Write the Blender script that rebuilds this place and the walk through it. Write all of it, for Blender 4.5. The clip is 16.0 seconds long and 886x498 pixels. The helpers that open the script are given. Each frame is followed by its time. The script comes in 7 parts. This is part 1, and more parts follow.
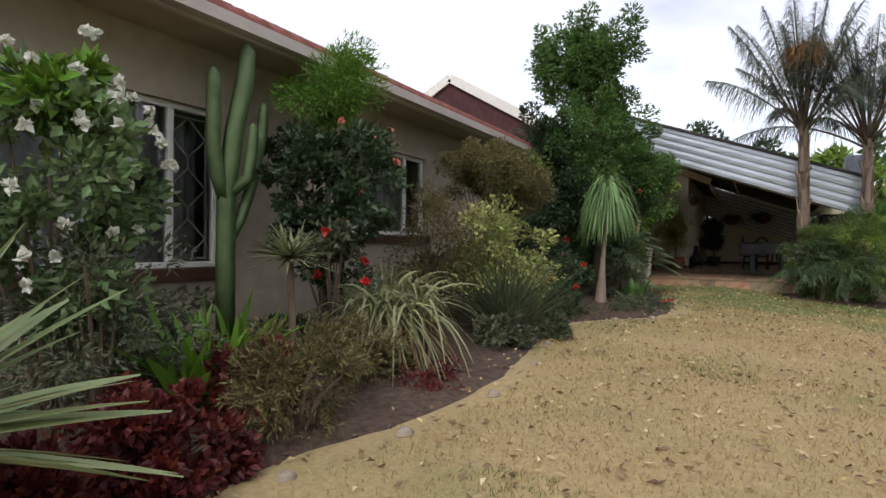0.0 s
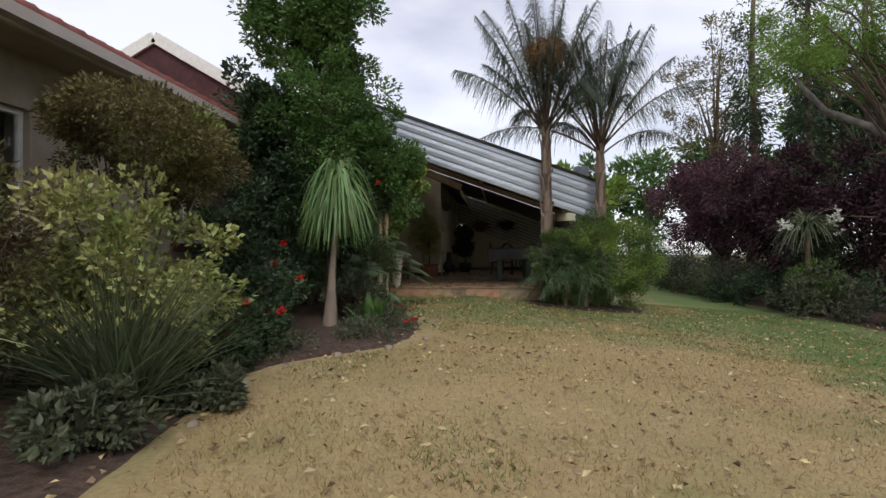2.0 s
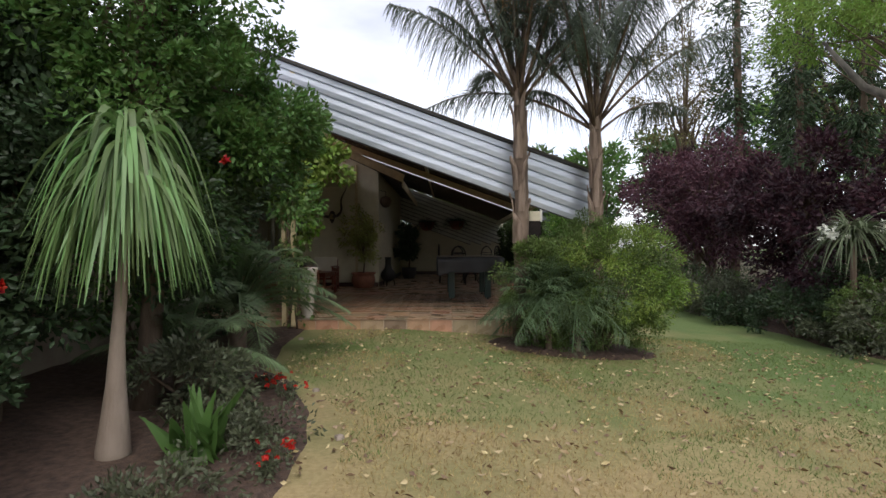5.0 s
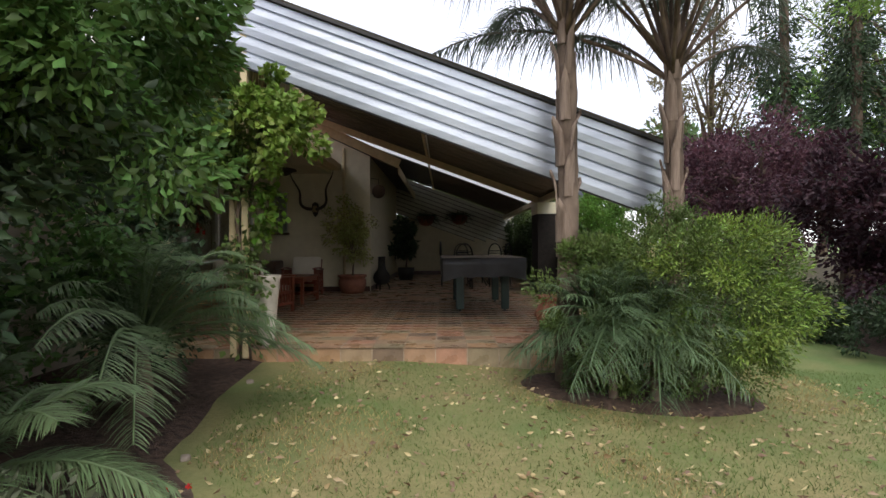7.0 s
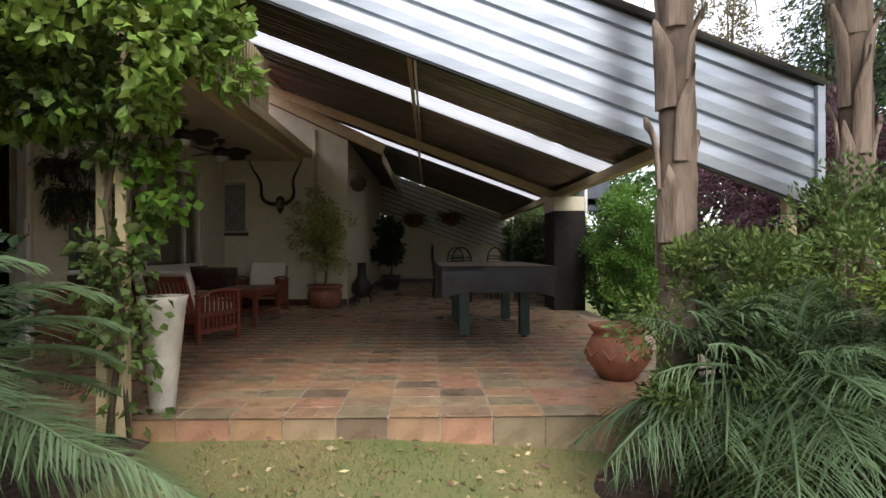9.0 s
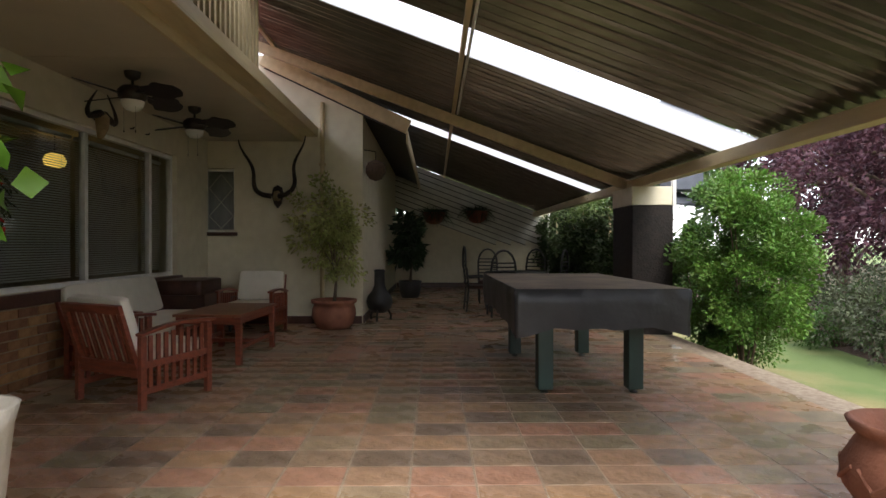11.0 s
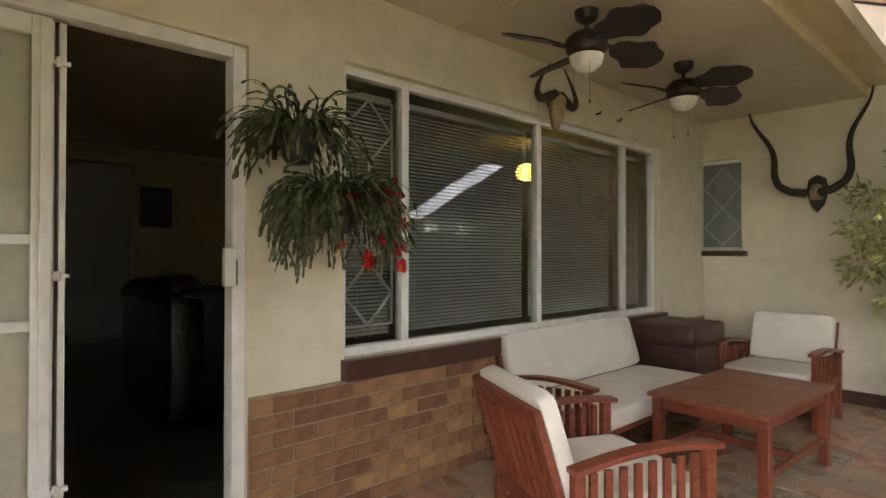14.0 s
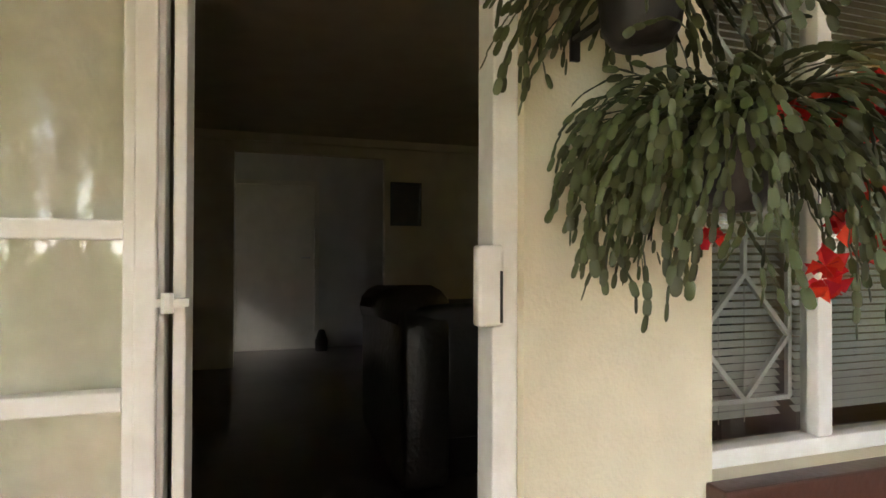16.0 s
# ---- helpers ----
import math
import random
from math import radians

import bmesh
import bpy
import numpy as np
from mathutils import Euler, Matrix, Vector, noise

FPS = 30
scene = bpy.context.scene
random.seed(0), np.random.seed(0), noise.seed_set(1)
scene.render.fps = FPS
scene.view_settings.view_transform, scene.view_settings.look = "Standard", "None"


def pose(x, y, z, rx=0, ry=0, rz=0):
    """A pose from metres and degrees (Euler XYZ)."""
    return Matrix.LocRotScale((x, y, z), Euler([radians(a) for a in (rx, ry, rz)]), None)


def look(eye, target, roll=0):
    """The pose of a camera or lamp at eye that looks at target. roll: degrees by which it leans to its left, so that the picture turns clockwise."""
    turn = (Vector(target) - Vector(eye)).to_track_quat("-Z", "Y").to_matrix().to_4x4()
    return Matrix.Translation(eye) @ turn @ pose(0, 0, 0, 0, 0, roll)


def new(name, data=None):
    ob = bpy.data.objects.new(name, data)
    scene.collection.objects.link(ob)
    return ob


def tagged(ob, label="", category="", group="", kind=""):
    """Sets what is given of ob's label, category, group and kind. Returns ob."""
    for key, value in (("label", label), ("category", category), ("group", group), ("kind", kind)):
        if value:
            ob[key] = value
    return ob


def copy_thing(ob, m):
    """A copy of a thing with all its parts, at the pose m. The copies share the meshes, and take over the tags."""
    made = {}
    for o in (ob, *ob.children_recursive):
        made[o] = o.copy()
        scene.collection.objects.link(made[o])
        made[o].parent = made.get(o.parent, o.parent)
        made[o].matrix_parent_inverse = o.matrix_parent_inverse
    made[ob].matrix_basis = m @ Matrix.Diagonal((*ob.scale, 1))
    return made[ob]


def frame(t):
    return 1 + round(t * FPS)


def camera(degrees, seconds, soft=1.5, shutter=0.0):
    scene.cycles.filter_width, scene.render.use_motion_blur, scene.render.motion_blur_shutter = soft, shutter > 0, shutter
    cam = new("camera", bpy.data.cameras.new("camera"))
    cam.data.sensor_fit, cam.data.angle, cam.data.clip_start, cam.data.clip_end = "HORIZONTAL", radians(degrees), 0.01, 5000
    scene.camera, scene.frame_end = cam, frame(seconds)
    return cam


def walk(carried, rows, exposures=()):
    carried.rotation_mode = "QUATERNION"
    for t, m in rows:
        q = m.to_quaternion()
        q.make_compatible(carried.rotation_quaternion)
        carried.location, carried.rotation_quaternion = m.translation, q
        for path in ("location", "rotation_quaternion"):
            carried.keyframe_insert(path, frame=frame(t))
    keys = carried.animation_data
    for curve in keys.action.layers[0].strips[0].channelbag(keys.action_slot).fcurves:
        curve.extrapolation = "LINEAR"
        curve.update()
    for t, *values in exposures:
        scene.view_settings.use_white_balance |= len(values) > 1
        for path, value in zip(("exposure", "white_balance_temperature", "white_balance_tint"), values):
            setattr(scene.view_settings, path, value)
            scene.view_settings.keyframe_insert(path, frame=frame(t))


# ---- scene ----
cam = camera(78.0, 16.0)
PATH = [
    (0, (0.889, -12.758, 0.74), (-0.111, -11.026, 0.731), 0.4),
    (0.5, (0.851, -12.181, 0.75), (0.117, -10.32, 0.751), 0.1),
    (1, (0.811, -11.596, 0.744), (0.292, -9.664, 0.752), -0.0),
    (1.5, (0.802, -10.946, 0.73), (0.47, -8.973, 0.746), -0.1),
    (2, (0.779, -10.287, 0.712), (0.566, -8.299, 0.736), -0.3),
    (2.5, (0.742, -9.722, 0.752), (0.641, -7.724, 0.779), -0.5),
    (3, (0.715, -9.158, 0.856), (0.67, -7.159, 0.863), -1.0),
    (3.2, (0.684, -8.932, 0.868), (0.653, -6.932, 0.875), -1.0),
    (5.3, (0.642, -6.445, 1.103), (0.623, -4.445, 1.097), -0.2),
    (5.5, (0.606, -6.191, 1.105), (0.591, -4.192, 1.09), -0.5),
    (6, (0.554, -5.696, 1.113), (0.535, -3.696, 1.099), -0.3),
    (6.5, (0.498, -5.1, 1.14), (0.487, -3.1, 1.124), -0.4),
    (7, (0.472, -4.467, 1.141), (0.466, -2.467, 1.124), -0.3),
    (7.5, (0.416, -3.862, 1.135), (0.438, -1.862, 1.119), -0.2),
    (8, (0.371, -3.254, 1.129), (0.401, -1.254, 1.113), -0.2),
    (8.5, (0.333, -2.671, 1.147), (0.37, -0.672, 1.136), -0.1),
    (8.7, (0.324, -2.433, 1.122), (0.369, -0.434, 1.122), -0.1),
    (10.8, (-0.174, -0.018, 1.232), (-0.116, 1.981, 1.223), -0.0),
    (11, (-0.211, 0.229, 1.262), (-0.179, 2.229, 1.245), 0.1),
    (11.5, (-0.329, 0.795, 1.268), (-0.448, 2.792, 1.253), 0.1),
    (12, (-0.484, 1.343, 1.273), (-0.899, 3.299, 1.257), 0.0),
    (12.5, (-0.64, 1.795, 1.273), (-1.326, 3.674, 1.268), -0.1),
    (13, (-0.776, 2.155, 1.371), (-1.754, 3.9, 1.373), -0.2),
    (13.5, (-0.939, 2.388, 1.395), (-2.187, 3.951, 1.416), -0.3),
    (14, (-1.212, 2.587, 1.412), (-2.687, 3.938, 1.429), 0.1),
    (14.5, (-1.549, 2.748, 1.373), (-3.191, 3.89, 1.4), 0.2),
    (15, (-1.911, 2.901, 1.386), (-3.68, 3.832, 1.412), 0.4),
    (15.5, (-2.283, 3.018, 1.419), (-4.138, 3.765, 1.421), 0.6),
    (16, (-2.645, 3.123, 1.42), (-4.554, 3.719, 1.437), 0.2),
]
walk(cam, [(t, look(eye, target, roll)) for t, eye, target, roll in PATH],
     [(0.0, 0.05), (0.5, -0.12), (1.5, -0.27), (3.0, -0.15), (5.5, 0.2), (8.5, 0.78), (11.0, 1.44), (12.0, 1.85), (13.0, 2.64), (14.0, 3.28), (16.0, 4.1)])

# ---- world and light ----
world = bpy.data.worlds.new("overcast_sky")
scene.world = world
world.use_nodes = True
wt = world.node_tree
wt.nodes.clear()
w_out = wt.nodes.new("ShaderNodeOutputWorld")
w_sky = wt.nodes.new("ShaderNodeTexSky")
w_sky.sky_type = 'NISHITA'
w_sky.sun_disc = False
w_sky.sun_elevation = radians(46)
w_sky.sun_rotation = radians(169)
w_bg = wt.nodes.new("ShaderNodeBackground")
w_bg.inputs[1].default_value = 0.06
w_cloud = wt.nodes.new("ShaderNodeBackground")
w_cloud.inputs[1].default_value = 1.0
w_tc = wt.nodes.new("ShaderNodeTexCoord")
w_map = wt.nodes.new("ShaderNodeMapping")
w_map.inputs["Scale"].default_value = (1.2, 1.2, 3.0)
w_noise = wt.nodes.new("ShaderNodeTexNoise")
w_noise.inputs["Scale"].default_value = 2.2
w_noise.inputs["Detail"].default_value = 6.0
w_ramp = wt.nodes.new("ShaderNodeValToRGB")
w_ramp.color_ramp.elements[0].position = 0.36
w_ramp.color_ramp.elements[0].color = (0.66, 0.65, 0.75, 1)
w_ramp.color_ramp.elements[1].position = 0.60
w_ramp.color_ramp.elements[1].color = (1.02, 1.00, 1.04, 1)
w_add = wt.nodes.new("ShaderNodeAddShader")
wt.links.new(w_tc.outputs["Generated"], w_map.inputs[0])
wt.links.new(w_map.outputs[0], w_noise.inputs["Vector"])
wt.links.new(w_noise.outputs[0], w_ramp.inputs[0])
wt.links.new(w_ramp.outputs[0], w_cloud.inputs[0])
wt.links.new(w_sky.outputs[0], w_bg.inputs[0])
wt.links.new(w_bg.outputs[0], w_add.inputs[0])
wt.links.new(w_cloud.outputs[0], w_add.inputs[1])
wt.links.new(w_add.outputs[0], w_out.inputs[0])

sun_data = bpy.data.lights.new("sun", 'SUN')
sun_data.energy = 1.5
sun_data.angle = radians(30)
sun_data.color = (1.0, 0.96, 0.9)
sun = new("sun", sun_data)
sun.matrix_world = look((4, -20, 22), (0, 0, 0))

lamp_data = bpy.data.lights.new("living_room_bulb", 'POINT')
lamp_data.energy = 0.14
lamp_data.color = (1.0, 0.72, 0.3)
lamp_data.shadow_soft_size = 0.07
lamp_bulb = new("living_room_bulb", lamp_data)
lamp_bulb.location = (-5.4, 7.8, 2.40)

# ---- materials ----
def material(name, col, rough=0.6, col2=None, scale=8.0, bump=0.0, bscale=40.0, metal=0.0, island=0.0, obj_rand=0.0,
             big=0.0, stretch=(1, 1, 1), translucent=0.0, spec=0.5, hue=0.05):
    """Two-scale noise colour, relief and gloss."""
    m = bpy.data.materials.new(name)
    m.use_nodes = True
    t = m.node_tree
    b = t.nodes["Principled BSDF"]
    b.inputs["Roughness"].default_value = rough
    b.inputs["Metallic"].default_value = metal
    b.inputs["Specular IOR Level"].default_value = spec
    tc = t.nodes.new("ShaderNodeTexCoord")
    mp = t.nodes.new("ShaderNodeMapping")
    mp.inputs["Scale"].default_value = stretch
    t.links.new(tc.outputs["Object"], mp.inputs[0])
    n1 = t.nodes.new("ShaderNodeTexNoise")
    n1.inputs["Scale"].default_value = scale
    n1.inputs["Detail"].default_value = 6
    t.links.new(mp.outputs[0], n1.inputs["Vector"])
    c2 = col2 or tuple(c * 0.75 for c in col)
    r = t.nodes.new("ShaderNodeValToRGB")
    r.color_ramp.elements[0].position, r.color_ramp.elements[1].position = 0.35, 0.65
    r.color_ramp.elements[0].color, r.color_ramp.elements[1].color = (*c2, 1), (*col, 1)
    t.links.new(n1.outputs[0], r.inputs[0])
    out = r.outputs[0]
    def vary(fac_socket, amount):
        nonlocal out
        h = t.nodes.new("ShaderNodeHueSaturation")
        mr = t.nodes.new("ShaderNodeMapRange")
        mr.inputs["To Min"].default_value, mr.inputs["To Max"].default_value = 1 - amount, 1 + amount
        t.links.new(fac_socket, mr.inputs[0])
        t.links.new(mr.outputs[0], h.inputs["Value"])
        mh = t.nodes.new("ShaderNodeMapRange")
        mh.inputs["To Min"].default_value, mh.inputs["To Max"].default_value = 0.5 - amount * hue, 0.5 + amount * hue
        t.links.new(fac_socket, mh.inputs[0])
        t.links.new(mh.outputs[0], h.inputs["Hue"])
        t.links.new(out, h.inputs["Color"])
        out = h.outputs[0]
    if island:
        g = t.nodes.new("ShaderNodeNewGeometry")
        vary(g.outputs["Random Per Island"], island)
    if obj_rand:
        o = t.nodes.new("ShaderNodeObjectInfo")
        vary(o.outputs["Random"], obj_rand)
    if big:
        n2 = t.nodes.new("ShaderNodeTexNoise")
        n2.inputs["Scale"].default_value = 0.9
        n2.inputs["Detail"].default_value = 4
        t.links.new(tc.outputs["Object"], n2.inputs["Vector"])
        vary(n2.outputs[0], big)
    t.links.new(out, b.inputs["Base Color"])
    if bump:
        n3 = t.nodes.new("ShaderNodeTexNoise")
        n3.inputs["Scale"].default_value = bscale
        n3.inputs["Detail"].default_value = 5
        t.links.new(mp.outputs[0], n3.inputs["Vector"])
        bp = t.nodes.new("ShaderNodeBump")
        bp.inputs["Strength"].default_value = bump
        bp.inputs["Distance"].default_value = 0.02
        t.links.new(n3.outputs[0], bp.inputs["Height"])
        t.links.new(bp.outputs[0], b.inputs["Normal"])
    if translucent:
        tr = t.nodes.new("ShaderNodeBsdfTranslucent")
        mx = t.nodes.new("ShaderNodeMixShader")
        mx.inputs[0].default_value = translucent
        t.links.new(out, tr.inputs[0])
        t.links.new(b.outputs[0], mx.inputs[1])
        t.links.new(tr.outputs[0], mx.inputs[2])
        t.links.new(mx.outputs[0], t.nodes["Material Output"].inputs[0])
    return m


def glass_material(name, tint=(1, 1, 1), ior=1.5, milky=0.0):
    m = bpy.data.materials.new(name)
    m.use_nodes = True
    t = m.node_tree
    t.nodes.clear()
    o = t.nodes.new("ShaderNodeOutputMaterial")
    tr = t.nodes.new("ShaderNodeBsdfTransparent")
    tr.inputs[0].default_value = (*tint, 1)
    gl = t.nodes.new("ShaderNodeBsdfGlossy")
    gl.inputs["Roughness"].default_value = 0.01
    fr = t.nodes.new("ShaderNodeFresnel")
    fr.inputs[0].default_value = ior
    mx = t.nodes.new("ShaderNodeMixShader")
    t.links.new(fr.outputs[0], mx.inputs[0])
    last = tr
    if milky:
        tl = t.nodes.new("ShaderNodeBsdfTranslucent")
        tl.inputs[0].default_value = (*tint, 1)
        m2 = t.nodes.new("ShaderNodeMixShader")
        m2.inputs[0].default_value = milky
        t.links.new(tr.outputs[0], m2.inputs[1])
        t.links.new(tl.outputs[0], m2.inputs[2])
        last = m2
    t.links.new(last.outputs[0], mx.inputs[1])
    t.links.new(gl.outputs[0], mx.inputs[2])
    t.links.new(mx.outputs[0], o.inputs[0])
    return m


def lawn_material():
    """Dry kikuyu lawn: straw with green patches, greener towards the terrace and the far side."""
    m = material("lawn_dry", (0.42, 0.315, 0.155), 0.9, (0.32, 0.235, 0.11), 30, 0.6, 90, big=0.12)
    t = m.node_tree
    b = t.nodes["Principled BSDF"]
    src = b.inputs["Base Color"].links[0].from_socket
    tc = t.nodes.new("ShaderNodeTexCoord")
    sep = t.nodes.new("ShaderNodeSeparateXYZ")
    t.links.new(tc.outputs["Object"], sep.inputs[0])
    def ramp(sock, a, b2):
        mr = t.nodes.new("ShaderNodeMapRange")
        mr.interpolation_type = 'SMOOTHSTEP'
        mr.inputs[1].default_value, mr.inputs[2].default_value = a, b2
        t.links.new(sock, mr.inputs[0])
        return mr.outputs[0]
    def math2(op, a, c):
        mm = t.nodes.new("ShaderNodeMath")
        mm.operation = op
        for i, v in enumerate((a, c)):
            if isinstance(v, (int, float)):
                mm.inputs[i].default_value = v
            else:
                t.links.new(v, mm.inputs[i])
        return mm.outputs[0]
    n = t.nodes.new("ShaderNodeTexNoise")
    n.inputs["Scale"].default_value = 1.1
    n.inputs["Detail"].default_value = 7
    t.links.new(tc.outputs["Object"], n.inputs["Vector"])
    nn = math2('MULTIPLY', math2('SUBTRACT', n.outputs[0], 0.5), 1.7)
    gx = ramp(sep.outputs[0], 3.4, 5.2)
    gy = math2('MULTIPLY', ramp(sep.outputs[1], -5.0, -0.8), 0.66)
    g = math2('MAXIMUM', gx, gy)
    g = math2('ADD', g, nn)
    mix = t.nodes.new("ShaderNodeMix")
    mix.data_type = 'RGBA'
    mix.clamp_factor = True
    mix.inputs[7].default_value = (0.12, 0.175, 0.048, 1)
    t.links.new(g, mix.inputs[0])
    t.links.new(src, mix.inputs[6])
    t.links.new(mix.outputs[2], b.inputs["Base Color"])
    return m


M_LAWN = lawn_material()
M_SOIL = material("soil_mulch", (0.115, 0.072, 0.05), 0.95, (0.05, 0.03, 0.022), 18, 1.0, 60, big=0.2)
M_LITTER = material("dry_leaf", (0.52, 0.40, 0.24), 0.8, (0.24, 0.15, 0.075), 5, island=0.55)
M_BLADE = material("grass_blade", (0.45, 0.34, 0.16), 0.8, (0.35, 0.26, 0.115), 2, island=0.3, translucent=0.2)
M_BLADE_G = material("grass_blade_green", (0.165, 0.225, 0.062), 0.8, (0.11, 0.16, 0.042), 2, island=0.3, translucent=0.2)
M_PLASTER = material("cream_plaster", (0.71, 0.65, 0.485), 0.85, (0.65, 0.59, 0.435), 6, 0.15, 70, big=0.06)
M_PLASTER2 = material("beige_plaster", (0.42, 0.355, 0.275), 0.9, (0.36, 0.30, 0.235), 5, 0.25, 60, big=0.08)
M_CEIL = material("painted_ceiling", (0.60, 0.53, 0.39), 0.85, (0.57, 0.50, 0.37), 3, 0.04, 60)
M_CREAMWOOD = material("cream_painted_timber", (0.66, 0.54, 0.32), 0.55, (0.56, 0.45, 0.26), 10, 0.15, 30, stretch=(1, 0.2, 1))
M_WHITE = material("white_paint", (0.80, 0.79, 0.74), 0.45, (0.72, 0.70, 0.64), 12, 0.08, 50)
M_BRICK = material("face_brick", (0.36, 0.185, 0.082), 0.85, (0.27, 0.13, 0.058), 14, 0.7, 60, obj_rand=0.36, hue=0.03)
M_MORTAR = material("mortar", (0.36, 0.27, 0.17), 0.95, (0.27, 0.20, 0.13), 20, 0.5, 80)
M_SILL = material("brown_glazed_sill", (0.085, 0.036, 0.024), 0.35, (0.06, 0.026, 0.018), 8, 0.1, 30)
def tile_material(name, per_object):
    """Worn clay and slate tiles: each one ochre, pink, brown or grey-green, clouded and stained."""
    m = material(name, (0.46, 0.355, 0.262), 0.3, (0.325, 0.25, 0.183), 7, 0.3, 25, big=0.18, hue=0.03)
    t = m.node_tree
    b = t.nodes["Principled BSDF"]
    src = b.inputs["Base Color"].links[0].from_socket
    if per_object:
        rnd = t.nodes.new("ShaderNodeObjectInfo").outputs["Random"]
    else:
        rnd = t.nodes.new("ShaderNodeNewGeometry").outputs["Random Per Island"]
    rp = t.nodes.new("ShaderNodeValToRGB")
    rp.color_ramp.interpolation = 'CONSTANT'
    tones = ((0.0, (1.0, 0.80, 0.66)), (0.2, (0.72, 0.74, 0.62)), (0.36, (1.02, 0.82, 0.62)), (0.52, (0.80, 0.70, 0.60)), (0.66, (1.08, 0.76, 0.66)), (0.80, (0.92, 0.86, 0.72)), (0.92, (0.55, 0.50, 0.46)))
    rp.color_ramp.elements[0].color = (*tones[0][1], 1)
    rp.color_ramp.elements[1].position, rp.color_ramp.elements[1].color = tones[1][0], (*tones[1][1], 1)
    for p, c in tones[2:]:
        rp.color_ramp.elements.new(p).color = (*c, 1)
    t.links.new(rnd, rp.inputs[0])
    mx = t.nodes.new("ShaderNodeMix")
    mx.data_type = 'RGBA'
    mx.blend_type = 'MULTIPLY'
    mx.inputs[0].default_value = 1.0
    t.links.new(src, mx.inputs[6])
    t.links.new(rp.outputs[0], mx.inputs[7])
    t.links.new(mx.outputs[2], b.inputs["Base Color"])
    # polish worn in patches
    tc = t.nodes.new("ShaderNodeTexCoord")
    nz = t.nodes.new("ShaderNodeTexNoise")
    nz.inputs["Scale"].default_value = 3.0
    nz.inputs["Detail"].default_value = 4.0
    t.links.new(tc.outputs["Object"], nz.inputs["Vector"])
    mr = t.nodes.new("ShaderNodeMapRange")
    mr.inputs[1].default_value, mr.inputs[2].default_value = 0.35, 0.65
    mr.inputs[3].default_value, mr.inputs[4].default_value = 0.16, 0.5
    t.links.new(nz.outputs[0], mr.inputs[0])
    t.links.new(mr.outputs[0], b.inputs["Roughness"])
    return m


M_TILE = tile_material("terracotta_slate_tile", True)
M_GROUT = material("pale_grout", (0.46, 0.37, 0.27), 0.9, (0.28, 0.21, 0.15), 15, 0.4, 60)
M_ROOFTILE = material("red_roof_tile", (0.26, 0.075, 0.055), 0.8, (0.17, 0.05, 0.04), 6, 0.4, 30, island=0.2)
M_ZINC = material("galvanised_sheet", (0.53, 0.56, 0.60), 0.36, (0.42, 0.45, 0.49), 4, 0.05, 20, metal=0.75, stretch=(0.3, 3, 3), big=0.1)
M_SHEETUNDER = material("brown_roof_sheet", (0.225, 0.21, 0.175), 0.27, (0.165, 0.15, 0.125), 5, 0.05, 20, big=0.15, stretch=(0.4, 2, 2), metal=0.55)
M_SHEETPALE = material("pale_wall_sheet", (0.66, 0.65, 0.56), 0.45, (0.56, 0.55, 0.47), 4, 0.05, 20, big=0.12)
M_REDWOOD = material("meranti_wood", (0.24, 0.062, 0.030), 0.38, (0.15, 0.036, 0.018), 6, 0.12, 40, stretch=(1, 6, 6))
M_TOPWOOD = material("worn_table_top", (0.26, 0.10, 0.048), 0.42, (0.19, 0.066, 0.032), 5, 0.12, 30, stretch=(6, 1, 6))
M_CUSHION = material("off_white_canvas", (0.76, 0.71, 0.60), 0.95, (0.70, 0.65, 0.54), 5, 0.25, 160)
M_BROWNCUSH = material("brown_leather", (0.075, 0.028, 0.018), 0.45, (0.045, 0.018, 0.012), 6, 0.2, 30)
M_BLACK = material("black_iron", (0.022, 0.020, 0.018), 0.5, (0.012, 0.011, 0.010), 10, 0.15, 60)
M_DARKBROWN = material("dark_brown_fan", (0.032, 0.020, 0.014), 0.45, (0.02, 0.013, 0.009), 9, 0.1, 40)
M_OPAL = material("opal_glass_bowl", (0.80, 0.78, 0.72), 0.25, (0.76, 0.74, 0.68), 4)
M_HORN = material("dark_horn", (0.045, 0.030, 0.020), 0.5, (0.02, 0.013, 0.009), 14, 0.7, 30)
M_BONE = material("weathered_bone", (0.42, 0.32, 0.18), 0.7, (0.28, 0.2, 0.1), 12, 0.4, 40)
M_TERRA = material("terracotta_pot", (0.33, 0.13, 0.075), 0.75, (0.22, 0.085, 0.05), 7, 0.35, 40)
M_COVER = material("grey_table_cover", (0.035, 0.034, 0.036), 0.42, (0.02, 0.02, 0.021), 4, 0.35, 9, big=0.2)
M_COVERTOP = material("brown_cover_top", (0.23, 0.175, 0.125), 0.8, (0.15, 0.115, 0.085), 3, 0.25, 8, big=0.2)
M_GREENLEG = material("dark_green_leg", (0.020, 0.050, 0.036), 0.4, (0.012, 0.03, 0.022), 5, 0.1, 30)
M_GLASS = glass_material("window_glass", (0.92, 0.95, 0.93), 1.8)
M_DOORGLASS = glass_material("door_glass", (0.97, 0.98, 0.96), 1.5)
M_POLY = glass_material("clear_roof_sheet", (0.50, 0.50, 0.50), 1.2, 0.8)
M_BLIND = material("venetian_slat", (0.66, 0.65, 0.60), 0.45, (0.60, 0.59, 0.54), 3)
M_CURTAIN = material("cream_lace_curtain", (0.80, 0.77, 0.64), 0.95, (0.72, 0.69, 0.56), 20, 0.1, 90, translucent=0.1)
